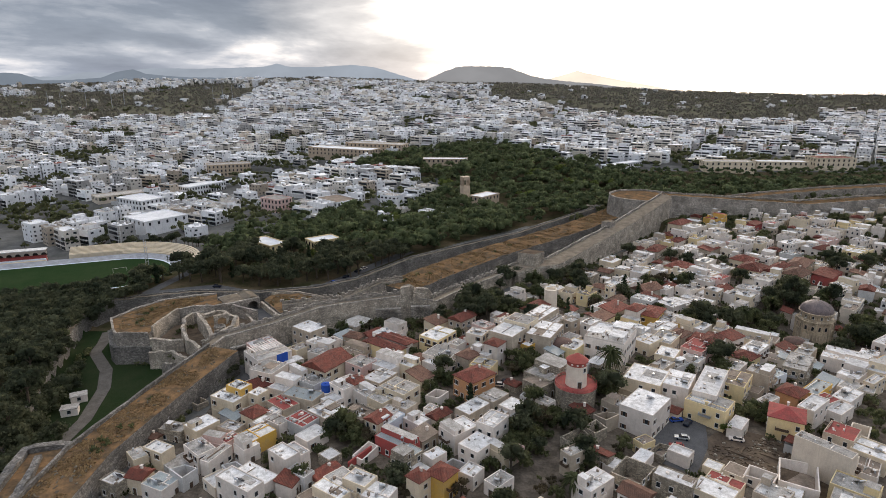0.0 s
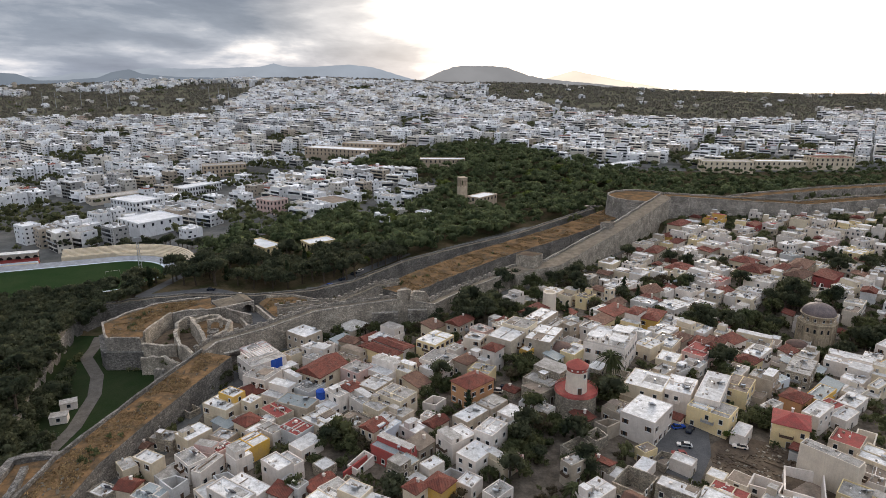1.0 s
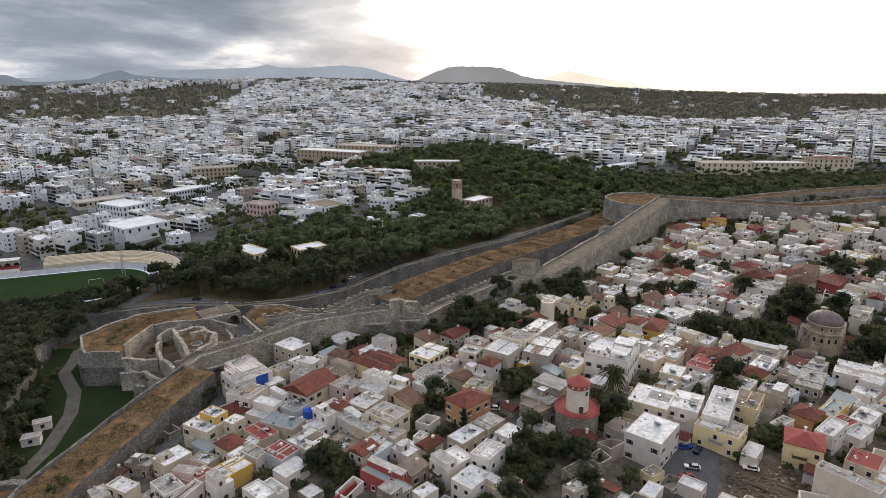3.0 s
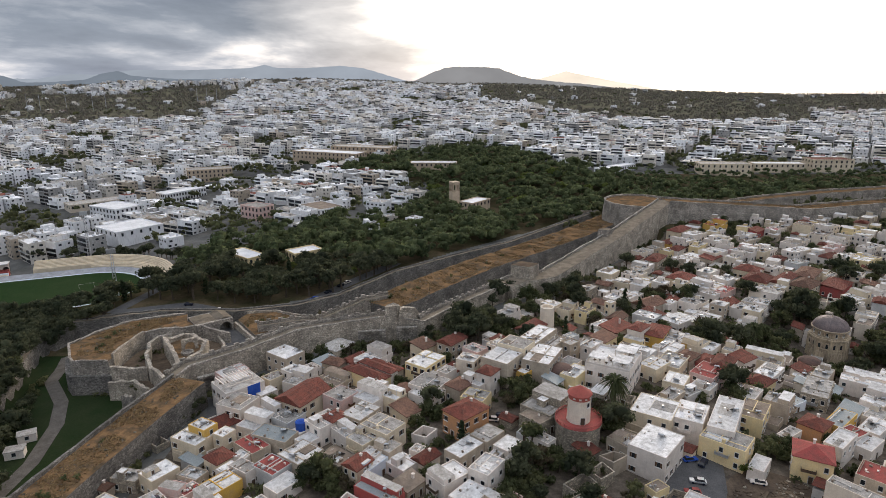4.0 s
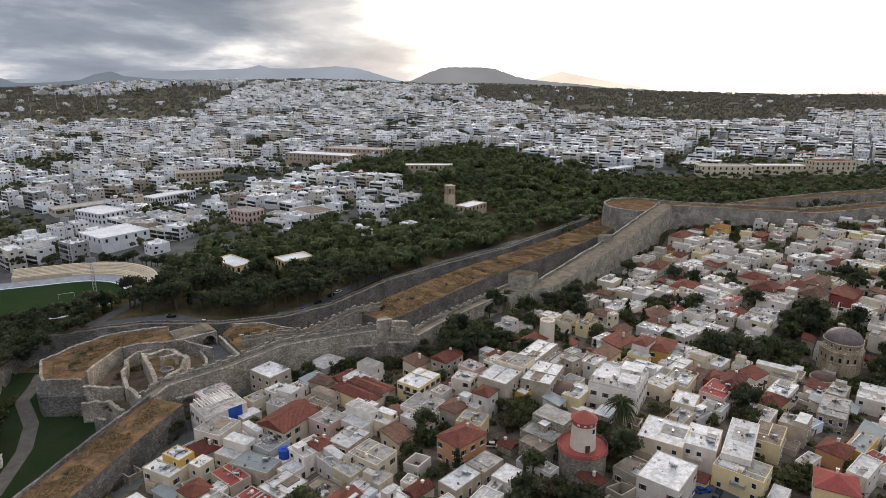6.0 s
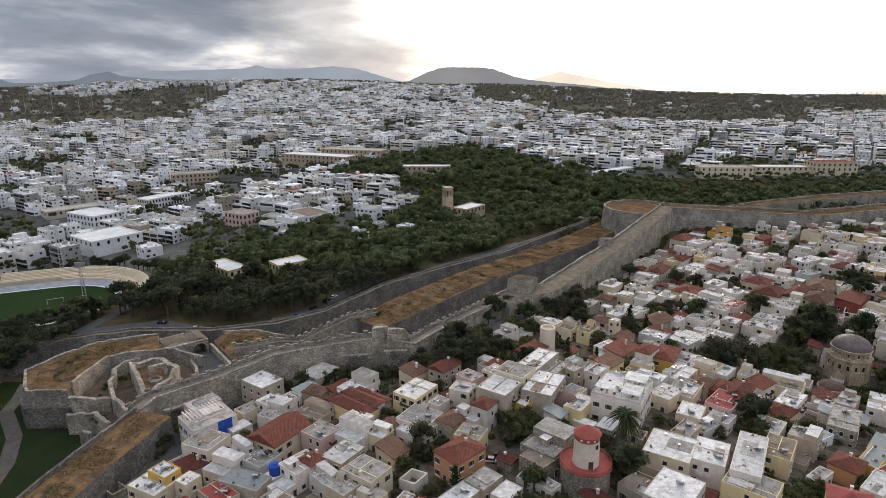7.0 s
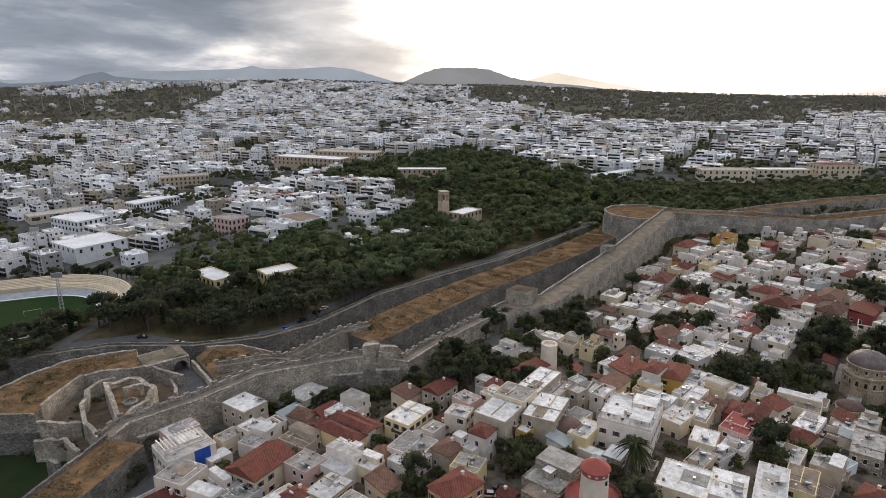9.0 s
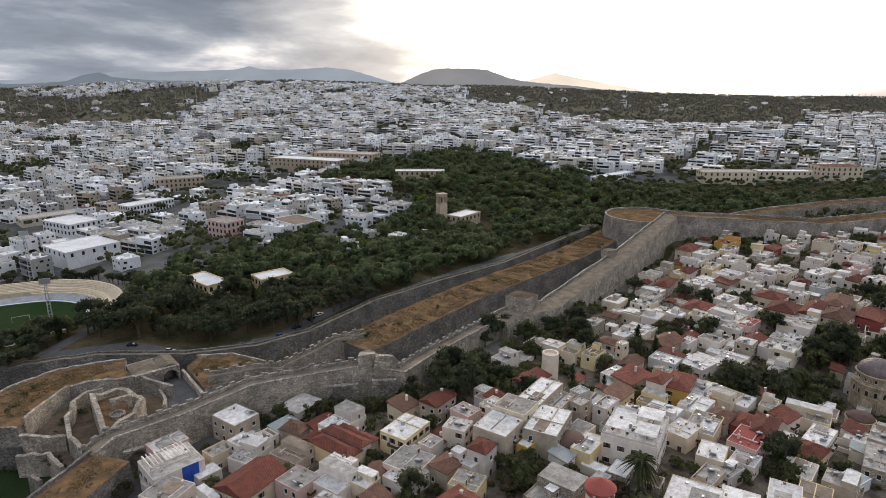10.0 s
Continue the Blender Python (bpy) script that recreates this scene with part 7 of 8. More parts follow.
for n in range(9):
    r0, z1 = 36.0 + n * 1.15, -4.2 + n * 0.5
    A, B = oval(r0, 30)[0 if n > 1 else 1:22], oval(r0 + 1.15, 30)[0 if n > 1 else 1:22]
    bm = bmesh.new()
    strip(bm, [(p.x, p.y) for p in B], [(p.x, p.y) for p in A], [z1] * len(A), [z1] * len(A), -9)
    part("seating_step", mesh_of(bm, "seating_step", M["cream"]), st, inv)
gs = thing("grandstand", "covered stadium grandstand with an arcaded back wall", "grandstand", *(Vector((SC[0], SC[1], 0)) + SN * 42 + SD * 66).xy, -7, math.degrees(math.atan2(SD.y, SD.x)) + 180)
bm = bmesh.new()
notched(bm, 46, 0.6, 0, 7.4, [(-20 + 4.6 * n, 3.2, 3.6) for n in range(10)])
part("arcade_wall", mesh_of(bm, "arcade_wall", M["white"]), gs, pose(0, 3.5, 0))
# near-black sheet behind the arcade: the shade inside the arches, painted on
bm = bmesh.new()
box(bm, -23, 4.6, 0, 23, 4.9, 7.2)
part("back_wall", mesh_of(bm, "back_wall", M["void"]), gs)
bm = bmesh.new()
box(bm, -23.4, -1.0, 7.4, 23.4, 5.6, 7.8)
part("roof", mesh_of(bm, "roof", M["roof_white"]), gs)
for n in range(5):
    bm = bmesh.new()
    box(bm, -23, -4.4 + n * 1.5, 0, 23, -2.9 + n * 1.5, 0.8 + n * 0.7)
    part("seating_step", mesh_of(bm, "seating_step", M[("cream", "cream", "paleblue", "red", "red")[n]]), gs)
gl = thing("football_goal", "white football goal frame with a net", "goal", -188.4, 346, -6.6, 30)
for q in ((-3.66, -0.06, 0, -3.54, 0.06, 2.44), (3.54, -0.06, 0, 3.66, 0.06, 2.44)):
    bm = bmesh.new()
    box(bm, *q)
    part("post", mesh_of(bm, "post", M["white"]), gl)
bm = bmesh.new()
box(bm, -3.66, -0.06, 2.44, 3.66, 0.06, 2.56)
part("crossbar", mesh_of(bm, "crossbar", M["white"]), gl)


def pylon(x, y, h, z):
    k = thing("floodlight_mast", "tall steel lattice floodlight mast", "mast", x, y, z, 20, "floodlight masts")
    for sx in (-1, 1):
        for sy in (-1, 1):
            bm = bmesh.new()
            prism(bm, [(-0.09, -0.09), (0.09, -0.09), (0.09, 0.09), (-0.09, 0.09)], 0, h)
            for v in bm.verts:
                f = 0.9 - 0.5 * v.co.z / h
                v.co.x += sx * f
                v.co.y += sy * f
            part("leg", mesh_of(bm, "leg", M["metal"]), k)
    for n in range(int(h / 1.6)):
        f = 0.9 - 0.5 * n * 1.6 / h
        bm = bmesh.new()
        for sy in (-1, 1):
            box(bm, -f, sy * f - 0.05, n * 1.6, f, sy * f + 0.05, n * 1.6 + 0.1)
            box(bm, sy * f - 0.05, -f, n * 1.6, sy * f + 0.05, f, n * 1.6 + 0.1)
        part("brace", mesh_of(bm, "brace", M["metal"]), k)
    bm = bmesh.new()
    box(bm, -2.2, -0.3, h, 2.2, 0.3, h + 2.4)
    part("lamp_frame", mesh_of(bm, "lamp_frame", M["metal"]), k)


pylon(-163, 328, 24, -6)
pylon(-216, 402, 26, -4)

# ---- ground details ----
ribbon("moat_path", "pale gravel path through the grassy moat", "path", [(-152, 262), (-148, 250), (-146, 240), (-133, 224), (-126, 209), (-121, 187), (-121, 165), (-122, 120)], 4.6, "path")
ribbon("park_road", "asphalt road along the edge of the park", "road", [(-150, 296), (-118, 300), (-90, 299), (-62, 305), (-50, 320), (-40, 336), (-20, 365)], 7, "asphalt", 0.12)
ribbon("stadium_road", "asphalt street beside the stadium", "road", [(-150, 296), (-141, 330), (-139, 365), (-160, 410), (-215, 470), (-260, 560)], 7, "asphalt", 0.15)
ribbon("alley", "narrow paved alley under the town wall", "road", [(-78, 222), (-73, 208), (-67, 192), (-62, 176)], 3.5, "asphalt", 0.12)
ribbon("car_park", "asphalt yard with parked cars", "pavement", [(62, 148), (70, 160), (74, 172)], 14, "asphalt", 0.10)
ribbon("hill_road", "pale straight road climbing the far hill", "road", [(700, 1150), (880, 1450), (1040, 1750), (1160, 2000)], 12, "path", 0.6, 25)
for x, y, r in ((88, 153, 13), (96, 146, 12)):
    bm = bmesh.new()
    lathe(bm, [(r, 0), (r * 0.6, 0.1), (0, 0.12)], 20)
    for v in bm.verts:
        v.co.z += ground_z(x + v.co.x, y + v.co.y) + 0.03 - 0.0 - ground_z(x, y)
    tagged(part("bare_lot", mesh_of(bm, "bare_lot", M["dirt"]), None, pose(x, y, ground_z(x, y))), "bare brown earth of an excavated lot", "ground", kind="structure")
k = thing("excavation_walls", "low crumbling stone foundations in bare earth", "ruin", 90, 150, ground_z(90, 150))
for n in range(9):
    r = random.Random(n)
    x, y, a = 90 + r.uniform(-9, 10), 148 + r.uniform(-9, 8), radians(47 + 90 * (n % 2))
    e = r.uniform(2, 4.5)
    broken_wall(k, "foundation", [(x - e * math.cos(a), y - e * math.sin(a)), (x + e * math.cos(a), y + e * math.sin(a))], [ground_z(x, y) + 0.6] * 2, ground_z(x, y) - 1, 0.6, "dirt", n, 0.25)
for x, y, rz in ((-130, 200, 30), (-128, 191, 20)):
    k = thing("moat_hut", "small white flat-roofed hut in the moat", "hut", x, y, ground_z(x, y), rz)
    bm = bmesh.new()
    box(bm, -2.6, -1.8, -0.5, 2.6, 1.8, 2.6)
    part("wall", mesh_of(bm, "wall", M["white"]), k)
    bm = bmesh.new()
    box(bm, -2.8, -2.0, 2.6, 2.8, 2.0, 2.8)
    part("roof", mesh_of(bm, "roof", M["roof_grey"]), k)
    part("window", WINDOWS[2], k, pose(0, -1.8, 1.0))
k = thing("roof_terrace", "white canopy on posts over a roof terrace", "canopy", 61.5, 211.3, ground_z(61.5, 211.3) + 8.4, 59)
for x0, y0, x1, y1 in ((-7.6, -6.6, -1.0, -1.2), (-7.6, 1.0, -2.4, 6.6), (1.4, -6.4, 7.6, 0.2)):
    bm = bmesh.new()
    box(bm, x0, y0, 2.3, x1, y1, 2.45)
    part("canopy", mesh_of(bm, "canopy", M["roof_white"]), k)
    for px in (x0 + 0.15, x1 - 0.15):
        for py in (y0 + 0.15, y1 - 0.15):
            bm = bmesh.new()
            box(bm, px - 0.1, py - 0.1, -0.4, px + 0.1, py + 0.1, 2.3)
            part("post", mesh_of(bm, "post", M["white"]), k)
for q in ((-8.2, -7.2, 8.2, -7.1), (-8.2, 7.1, 8.2, 7.2), (-8.2, -7.1, -8.1, 7.1), (8.1, -7.1, 8.2, 7.1)):
    bm = bmesh.new()
    box(bm, q[0], q[1], 0.0, q[2], q[3], 0.7)
    part("railing", mesh_of(bm, "railing", M["white"]), k, label="white terrace parapet")
for n in range(9):
    r = random.Random(n + 50)
    bm = bmesh.new()
    u, v = r.uniform(-6.5, 6.5), r.uniform(-5.5, 5.5)
    box(bm, u - 0.6, v - 0.4, 0.62, u + 0.6, v + 0.4, 0.7)
    box(bm, u - 0.08, v - 0.08, -0.3, u + 0.08, v + 0.08, 0.62)
    part("terrace_table", mesh_of(bm, "terrace_table", M["wood"]), k)
k = thing("garden_wall", "long dark red garden wall beside a courtyard", "wall", -25.6, 147.1, 0.5)
broken_wall(k, "wall", [(-25.6, 147.1), (-19.8, 155.0)], [2.8, 3.1], -3, 0.35, "red", 40, 0.03)
# blue wall and roof pergolas of the tall white house under the rampart
k = thing("roof_pergola", "white slatted roof pergola on a white house", "pergola", -65.0, 208.5, ground_z(-64, 209.1) + 8.0, 42)
for n in range(11):
    bm = bmesh.new()
    box(bm, -5.0 + n * 1.0, -3.4, 2.0, -4.7 + n * 1.0, 3.4, 2.2)
    part("slat", mesh_of(bm, "slat", M["white"]), k)
for sx in (-5, 5):
    for sy in (-3.2, 3.2):
        bm = bmesh.new()
        box(bm, sx - 0.12, sy - 0.12, -0.6, sx + 0.12, sy + 0.12, 2.0)
        part("post", mesh_of(bm, "post", M["white"]), k)
bm = bmesh.new()
box(bm, 0.6, -0.05, 0.2, 5.0, 0.0, 8.0)
tagged(part("blue_wall_panel", mesh_of(bm, "blue_wall_panel", M["blue"]), None, pose(-64.0, 209.1, ground_z(-64, 209.1), 0, 0, 42) @ pose(0.0, -5.66, 0)), "bright blue painted panel of a white house wall", "wall panel")
k = thing("water_tank", "blue plastic water tank on a roof", "tank", -38.2, 184.4, ground_z(-38.2, 184.4), 47)
bm = bmesh.new()
prism(bm, [(1.6 * math.cos(0.5236 * n), 1.6 * math.sin(0.5236 * n)) for n in range(12)], 3.0, 5.5)
part("tank", mesh_of(bm, "tank", M["blue"]), k)
bm = bmesh.new()
lathe(bm, [(1.68, 5.4), (1.68, 5.56), (1.1, 5.75), (0.5, 5.85), (0.5, 6.0), (0, 6.0)], 12)
part("lid", mesh_of(bm, "lid", M["blue"]), k)
bm = bmesh.new()
box(bm, -2.2, -2.0, -1, 2.2, 2.0, 3.0)
part("plinth", mesh_of(bm, "plinth", M["white"]), k, label="whitewashed masonry plinth")

# ---- hills on the horizon ----
def hill_ridge(name, label, d, pts, colour, seed):
    """A far ridge: a bank that rises to its skyline and falls away behind."""
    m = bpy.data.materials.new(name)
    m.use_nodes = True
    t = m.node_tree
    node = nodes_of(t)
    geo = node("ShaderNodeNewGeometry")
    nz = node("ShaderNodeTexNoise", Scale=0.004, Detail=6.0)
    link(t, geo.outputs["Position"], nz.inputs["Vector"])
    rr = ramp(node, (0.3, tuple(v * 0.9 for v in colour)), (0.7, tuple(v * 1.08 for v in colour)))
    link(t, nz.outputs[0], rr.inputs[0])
    # emission, not lamplight, shows the ridge; its haze is put into the colour
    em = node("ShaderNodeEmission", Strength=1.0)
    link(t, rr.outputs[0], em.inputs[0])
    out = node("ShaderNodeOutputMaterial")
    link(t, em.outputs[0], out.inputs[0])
    xs = np.linspace(pts[0][0], pts[-1][0], 160)
    zs = np.interp(xs, [p[0] for p in pts], [p[1] for p in pts])
    bm = bmesh.new()
    rows = []
    for x, z in zip(xs, zs):
        z = float(z) + 3 * noise.noise((x * 0.006, seed, 0)) + 3 * noise.noise((x * 0.03, seed, 5))
        rows.append([bm.verts.new((x, d - 500, -60)), bm.verts.new((x, d - 180, -60 + (z + 60) * 0.62)), bm.verts.new((x, d, z)), bm.verts.new((x, d + 220, -60))])
    for a, b in zip(rows, rows[1:]):
        for i in range(3):
            f = bm.faces.new((a[i], b[i], b[i + 1], a[i + 1]))
            f.smooth = True
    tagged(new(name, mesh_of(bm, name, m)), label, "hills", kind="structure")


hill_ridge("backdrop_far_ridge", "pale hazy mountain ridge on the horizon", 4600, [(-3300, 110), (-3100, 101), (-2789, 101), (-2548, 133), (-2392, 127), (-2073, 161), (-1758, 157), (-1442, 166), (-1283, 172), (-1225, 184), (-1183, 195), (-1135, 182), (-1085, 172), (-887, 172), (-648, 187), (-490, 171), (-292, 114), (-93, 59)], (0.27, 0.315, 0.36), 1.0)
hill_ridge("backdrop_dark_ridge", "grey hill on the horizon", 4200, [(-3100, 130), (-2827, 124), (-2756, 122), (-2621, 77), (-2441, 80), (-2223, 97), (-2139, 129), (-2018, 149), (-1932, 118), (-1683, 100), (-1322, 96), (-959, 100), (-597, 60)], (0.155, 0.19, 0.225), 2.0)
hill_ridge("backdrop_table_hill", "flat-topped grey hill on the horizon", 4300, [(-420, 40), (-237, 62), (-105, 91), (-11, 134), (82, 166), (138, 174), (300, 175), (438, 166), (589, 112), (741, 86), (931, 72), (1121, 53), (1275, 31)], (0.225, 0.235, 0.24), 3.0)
# this ridge also carries the glare below the sun in its colour
hill_ridge("backdrop_glow_hill", "hill paled by haze and glare under the bright sky", 4700, [(560, 60), (687, 77), (870, 120), (972, 150), (1097, 124), (1348, 76), (1601, 36)], (0.80, 0.73, 0.60), 4.0)


# ---- planting ----
rnd = random.Random(31)


def palm(x, y, h=7.0, r=3.4):
    """A palm: a rough trunk and two rings of arched fronds."""
    z = ground_z(x, y)
    k = thing("palm_tree", "date palm with a dense crown of arching fronds", "tree", x, y, z, rnd.uniform(0, 360), "palms")
    bm = bmesh.new()
    lathe(bm, [(0.5, -1), (0.38, h * 0.5), (0.46, h)], 9)
    part("trunk", mesh_of(bm, "trunk", M["bark"]), k)
    verts, faces = [], []
    for n in range(80):
        a, up = rnd.uniform(0, 6.283), rnd.uniform(-0.45, 1.15)
        ln = r * rnd.uniform(0.85, 1.1)
        pts = []
        for s in range(6):
            f = s / 5
            pts.append((ln * f * math.cos(up * 0.8) * math.cos(a), ln * f * math.cos(up * 0.8) * math.sin(a), h + ln * (math.sin(up) * f - 0.75 * f * f)))
        b0 = len(verts)
        for s, p in enumerate(pts):
            wd = 0.34 * math.sin(math.pi * min(1, 0.12 + s / 5.6))
            verts += [(p[0] - wd * math.sin(a), p[1] + wd * math.cos(a), p[2] - 0.12), p, (p[0] + wd * math.sin(a), p[1] - wd * math.cos(a), p[2] - 0.12)]
        for s in range(5):
            for q in (0, 1):
                i = b0 + s * 3 + q
                faces.append((i, i + 1, i + 4, i + 3))
    me = bpy.data.meshes.new("fronds")
    me.from_pydata(verts, [], faces)
    me.materials.append(M["palm"])
    part("crown", me, k)


for x, y, h, r in ((57, 194, 10, 5.4), (132, 256, 9, 5.2), (33, 135, 6, 3.4), (140, 262, 7, 4.2), (196, 425, 7, 3.4), (128, 250, 6, 3.6)):
    palm(x, y, h, r)
for n in range(16):
    f = n / 15
    plant(rnd.choice(("oak", "oak", "dry")), -50 + 52 * f + rnd.uniform(-2, 2), 236.5 + 5 * f + rnd.uniform(-2, 1), rnd.uniform(0.55, 0.95))
for n in range(14):
    plant(rnd.choice(("oak", "oak", "pine", "dry")), rnd.uniform(-2, 30), rnd.uniform(240, 262), rnd.uniform(0.6, 0.95))
for x, y, kind, s in ((88, 286, "cypress", 1.15), (92.5, 279, "cypress", 0.95), (54, 252, "cypress", 0.75), (225, 347, "cypress", 1.1), (229, 345, "cypress", 1.0), (-29, 163, "oak", 1.15), (-25, 160, "oak", 0.9),
                       (-34, 160, "oak", 0.9), (0, 195, "pine", 0.75), (-77, 205, "pine", 0.62), (-81, 199, "oak", 0.8), (-73, 212, "oak", 0.9), (-84, 193, "oak", 0.7), (27, 201, "oak", 1.1), (23, 205, "oak", 0.9), (31, 206, "oak", 0.8),
                       (97, 175, "oak", 0.8), (92, 174, "oak", 0.75), (102, 176, "oak", 0.7), (84, 163, "lime", 0.7), (31, 297, "pine", 1.15), (37, 303, "pine", 1.05), (28, 289, "pine", 0.8), (62, 293, "dry", 1.1), (57, 299, "oak", 1.0),
                       (66, 302, "lime", 0.9), (70, 296, "lime", 0.8), (109, 303, "dry", 1.3), (114, 306, "dry", 1.2), (104, 306, "oak", 0.8), (46, 276, "oak", 0.8), (15, 262, "dry", 1.0), (64, 285, "oak", 0.9), (-37, 141, "oak", 0.9),
                       (-52, 204, "oak", 0.7), (-47, 206, "oak", 0.55), (9, 176, "cypress", 0.9), (30, 166, "dry", 1.2), (69, 190, "oak", 0.7), (35, 188, "oak", 0.6), (48, 186, "oak", 0.6)):
    plant(kind, x, y, s)
garden = list(OPEN)
green = Grove()
for x, y, r in garden:
    if (x, y) in ((74, 158), (88, 153), (42, 177), (18, 188), (-74, 207), (-80, 163), (152, 238), (46, 262)):
        continue
    for _ in range(int(r * r * 0.08) + 1):
        a, q = rnd.uniform(0, 6.283), r * math.sqrt(rnd.random())
        px, py = x + q * math.cos(a), y + q * math.sin(a)
        if clear(px, py, 1.2) and inside(px, py, OLD_TOWN) and math.hypot(px - 165.5, py - 258) > 12:
            plant(rnd.choice(("oak", "oak", "oak", "pine", "dry")), px, py, rnd.uniform(0.5, 0.95) if r < 15 else rnd.uniform(0.8, 1.2))
# clumps of big trees among the houses: centre, reach, how many
for cx, cy, rx, ry, n in ((19, 246, 11, 14, 9), (42, 286, 11, 12, 8), (68, 312, 12, 12, 6), (68, 271, 7, 10, 4), (114, 308, 11, 12, 7), (118, 260, 14, 12, 8), (176, 277, 23, 16, 14), (181, 246, 8, 10, 5), (142, 256, 6, 10, 4), (101, 206, 11, 6, 5), (219, 332, 22, 18, 8), (36, 168, 6, 5, 4), (52, 178, 4, 6, 4), (30, 180, 4, 4, 2)):
    for _ in range(n):
        for _ in range(12):
            a, q = rnd.uniform(0, 6.283), math.sqrt(rnd.random())
            px, py = cx + rx * q * math.cos(a), cy + ry * q * math.sin(a)
            if (clear(px, py, 0.6) and math.hypot(px - 42.2, py - 178.5) > 8.5) and inside(px, py, OLD_TOWN) and math.hypot(px - 165.5, py - 258) > 12 and math.hypot(px - 46.8, py - 255) > 5:
                plant(rnd.choice(("oak", "oak", "oak", "pine", "dry")), px, py, rnd.uniform(0.75, 1.25))
                break
# trees in the gardens between the houses
for n, (x, y) in enumerate(GARDENS):
    if math.hypot(x - 165.5, y - 258) < 12:
        continue
    if n < 30:
        plant(rnd.choice(("oak", "oak", "pine", "cypress")), x, y, rnd.uniform(0.6, 0.95))
    else:
        for _ in range(2):
            ob = rnd.choice(TREES["oak"])
            px, py = x + rnd.uniform(-2.5, 2.5), y + rnd.uniform(-2.5, 2.5)
            green.add([o for o in ob.children if o.name.startswith("crown")][0].data, px, py, ground_z(px, py) + 0.6, rnd.uniform(0.5, 0.95), rnd.uniform(0, 6.28))
# shrubs in the leftover gaps between houses
shrub = [crown_mesh("shrub", 120 + n, 1.7, 2.4, 3, 11, 0.55, "oak") for n in range(3)]
for _ in range(2600):
    y = rnd.uniform(118, 440)
    x = rnd.uniform(-0.5, 0.8) * y
    if inside(x, y, OLD_TOWN) and clear(x, y, 0.9) and math.hypot(x - 72, y - 160) > 15 and math.hypot(x - 88, y - 152) > 9 and math.hypot(x + 74, y - 207) > 5:
        if noise.noise((x * 0.05, y * 0.05, 9.0)) > -0.1:
            green.add(rnd.choice(shrub), x, y, ground_z(x, y) - 0.3, rnd.uniform(0.5, 1.5), rnd.uniform(0, 6.28))
for _ in range(2600):
    y = rnd.uniform(150, 440)
    x = rnd.uniform(-0.4, 0.78) * y
    if inside(x, y, OLD_TOWN) and clear(x, y, 1.5) and math.hypot(x - 72, y - 160) > 17 and math.hypot(x - 88, y - 152) > 15 and math.hypot(x - 42, y - 178) > 9 and math.hypot(x - 165.5, y - 258) > 11 and math.hypot(x - 20, y - 189) > 6:
        ob = rnd.choice(TREES["oak"])
        green.add([o for o in ob.children if o.name.startswith("crown")][0].data, x, y, ground_z(x, y) + 0.4, rnd.uniform(0.4, 0.85), rnd.uniform(0, 6.28))
        PLACED.append((x, y, 1.2, 1.2, 0))
for pts, n, z in (([(-84, 120), (-84, 190), (-76, 205)], 40, None), ([(-52, 235), (-10, 240), (10, 250)], 60, None), ([(-10, 318), (40, 372)], 14, None), ([(-136, 200), (-150, 240)], 30, None), ([(170, 432), (240, 431), (300, 445), (345, 459)], 60, None), ([(60, 312), (120, 382), (160, 428)], 30, None)):
    line, _ = finer(pts, [0] * len(pts), 0.5)
    for _ in range(n):
        x, y = rnd.choice(line)
        x, y = x + rnd.uniform(-2, 2), y + rnd.uniform(-2, 2)
        green.add(rnd.choice(shrub), x, y, ground_z(x, y) - 0.3, rnd.uniform(0.6, 1.4), rnd.uniform(0, 6.28))
# scrub in the ruins and along the walls
for pts, zz, n in (([(-112, 236), (-108, 250), (-100, 256)], -0.6, 14), ([(-110, 228), (-100, 222)], -3.4, 8), ([(-124, 238), (-133, 250), (-122, 266)], 4.2, 10), ([(-76, 268), (-62, 276)], 2.6, 6), ([(-30, 284), (40, 360), (130, 462)], 5.2, 16), ([(-94, 150), (-90, 180)], 4.8, 8), ([(-40, 262), (-22, 270), (10, 300)], -8.6, 24), ([(-120, 226), (-136, 236), (-140, 250)], -8.6, 10)):
    line, _ = finer(pts, [0] * len(pts), 0.5)
    for _ in range(n):
        x, y = rnd.choice(line)
        green.add(rnd.choice(shrub), x + rnd.uniform(-2.5, 2.5), y + rnd.uniform(-2.5, 2.5), zz - 0.3, rnd.uniform(0.35, 1.0), rnd.uniform(0, 6.28))
green.done("garden_shrubs", "green garden shrubs growing between the old houses", "oak")

# street trees behind the stadium
for _ in range(40):
    x, y = rnd.uniform(-300, -165), rnd.uniform(395, 470)
    if not by_hall(x, y, 4, 12) and clear(x, y, 1.0) and math.hypot(x + 190, y - 345) > 54 and Vector((x - SC[0], y - SC[1], 0)).dot(SN) > 58:
        plant(rnd.choice(("oak", "oak", "pine")), x, y, rnd.uniform(0.6, 1.0))
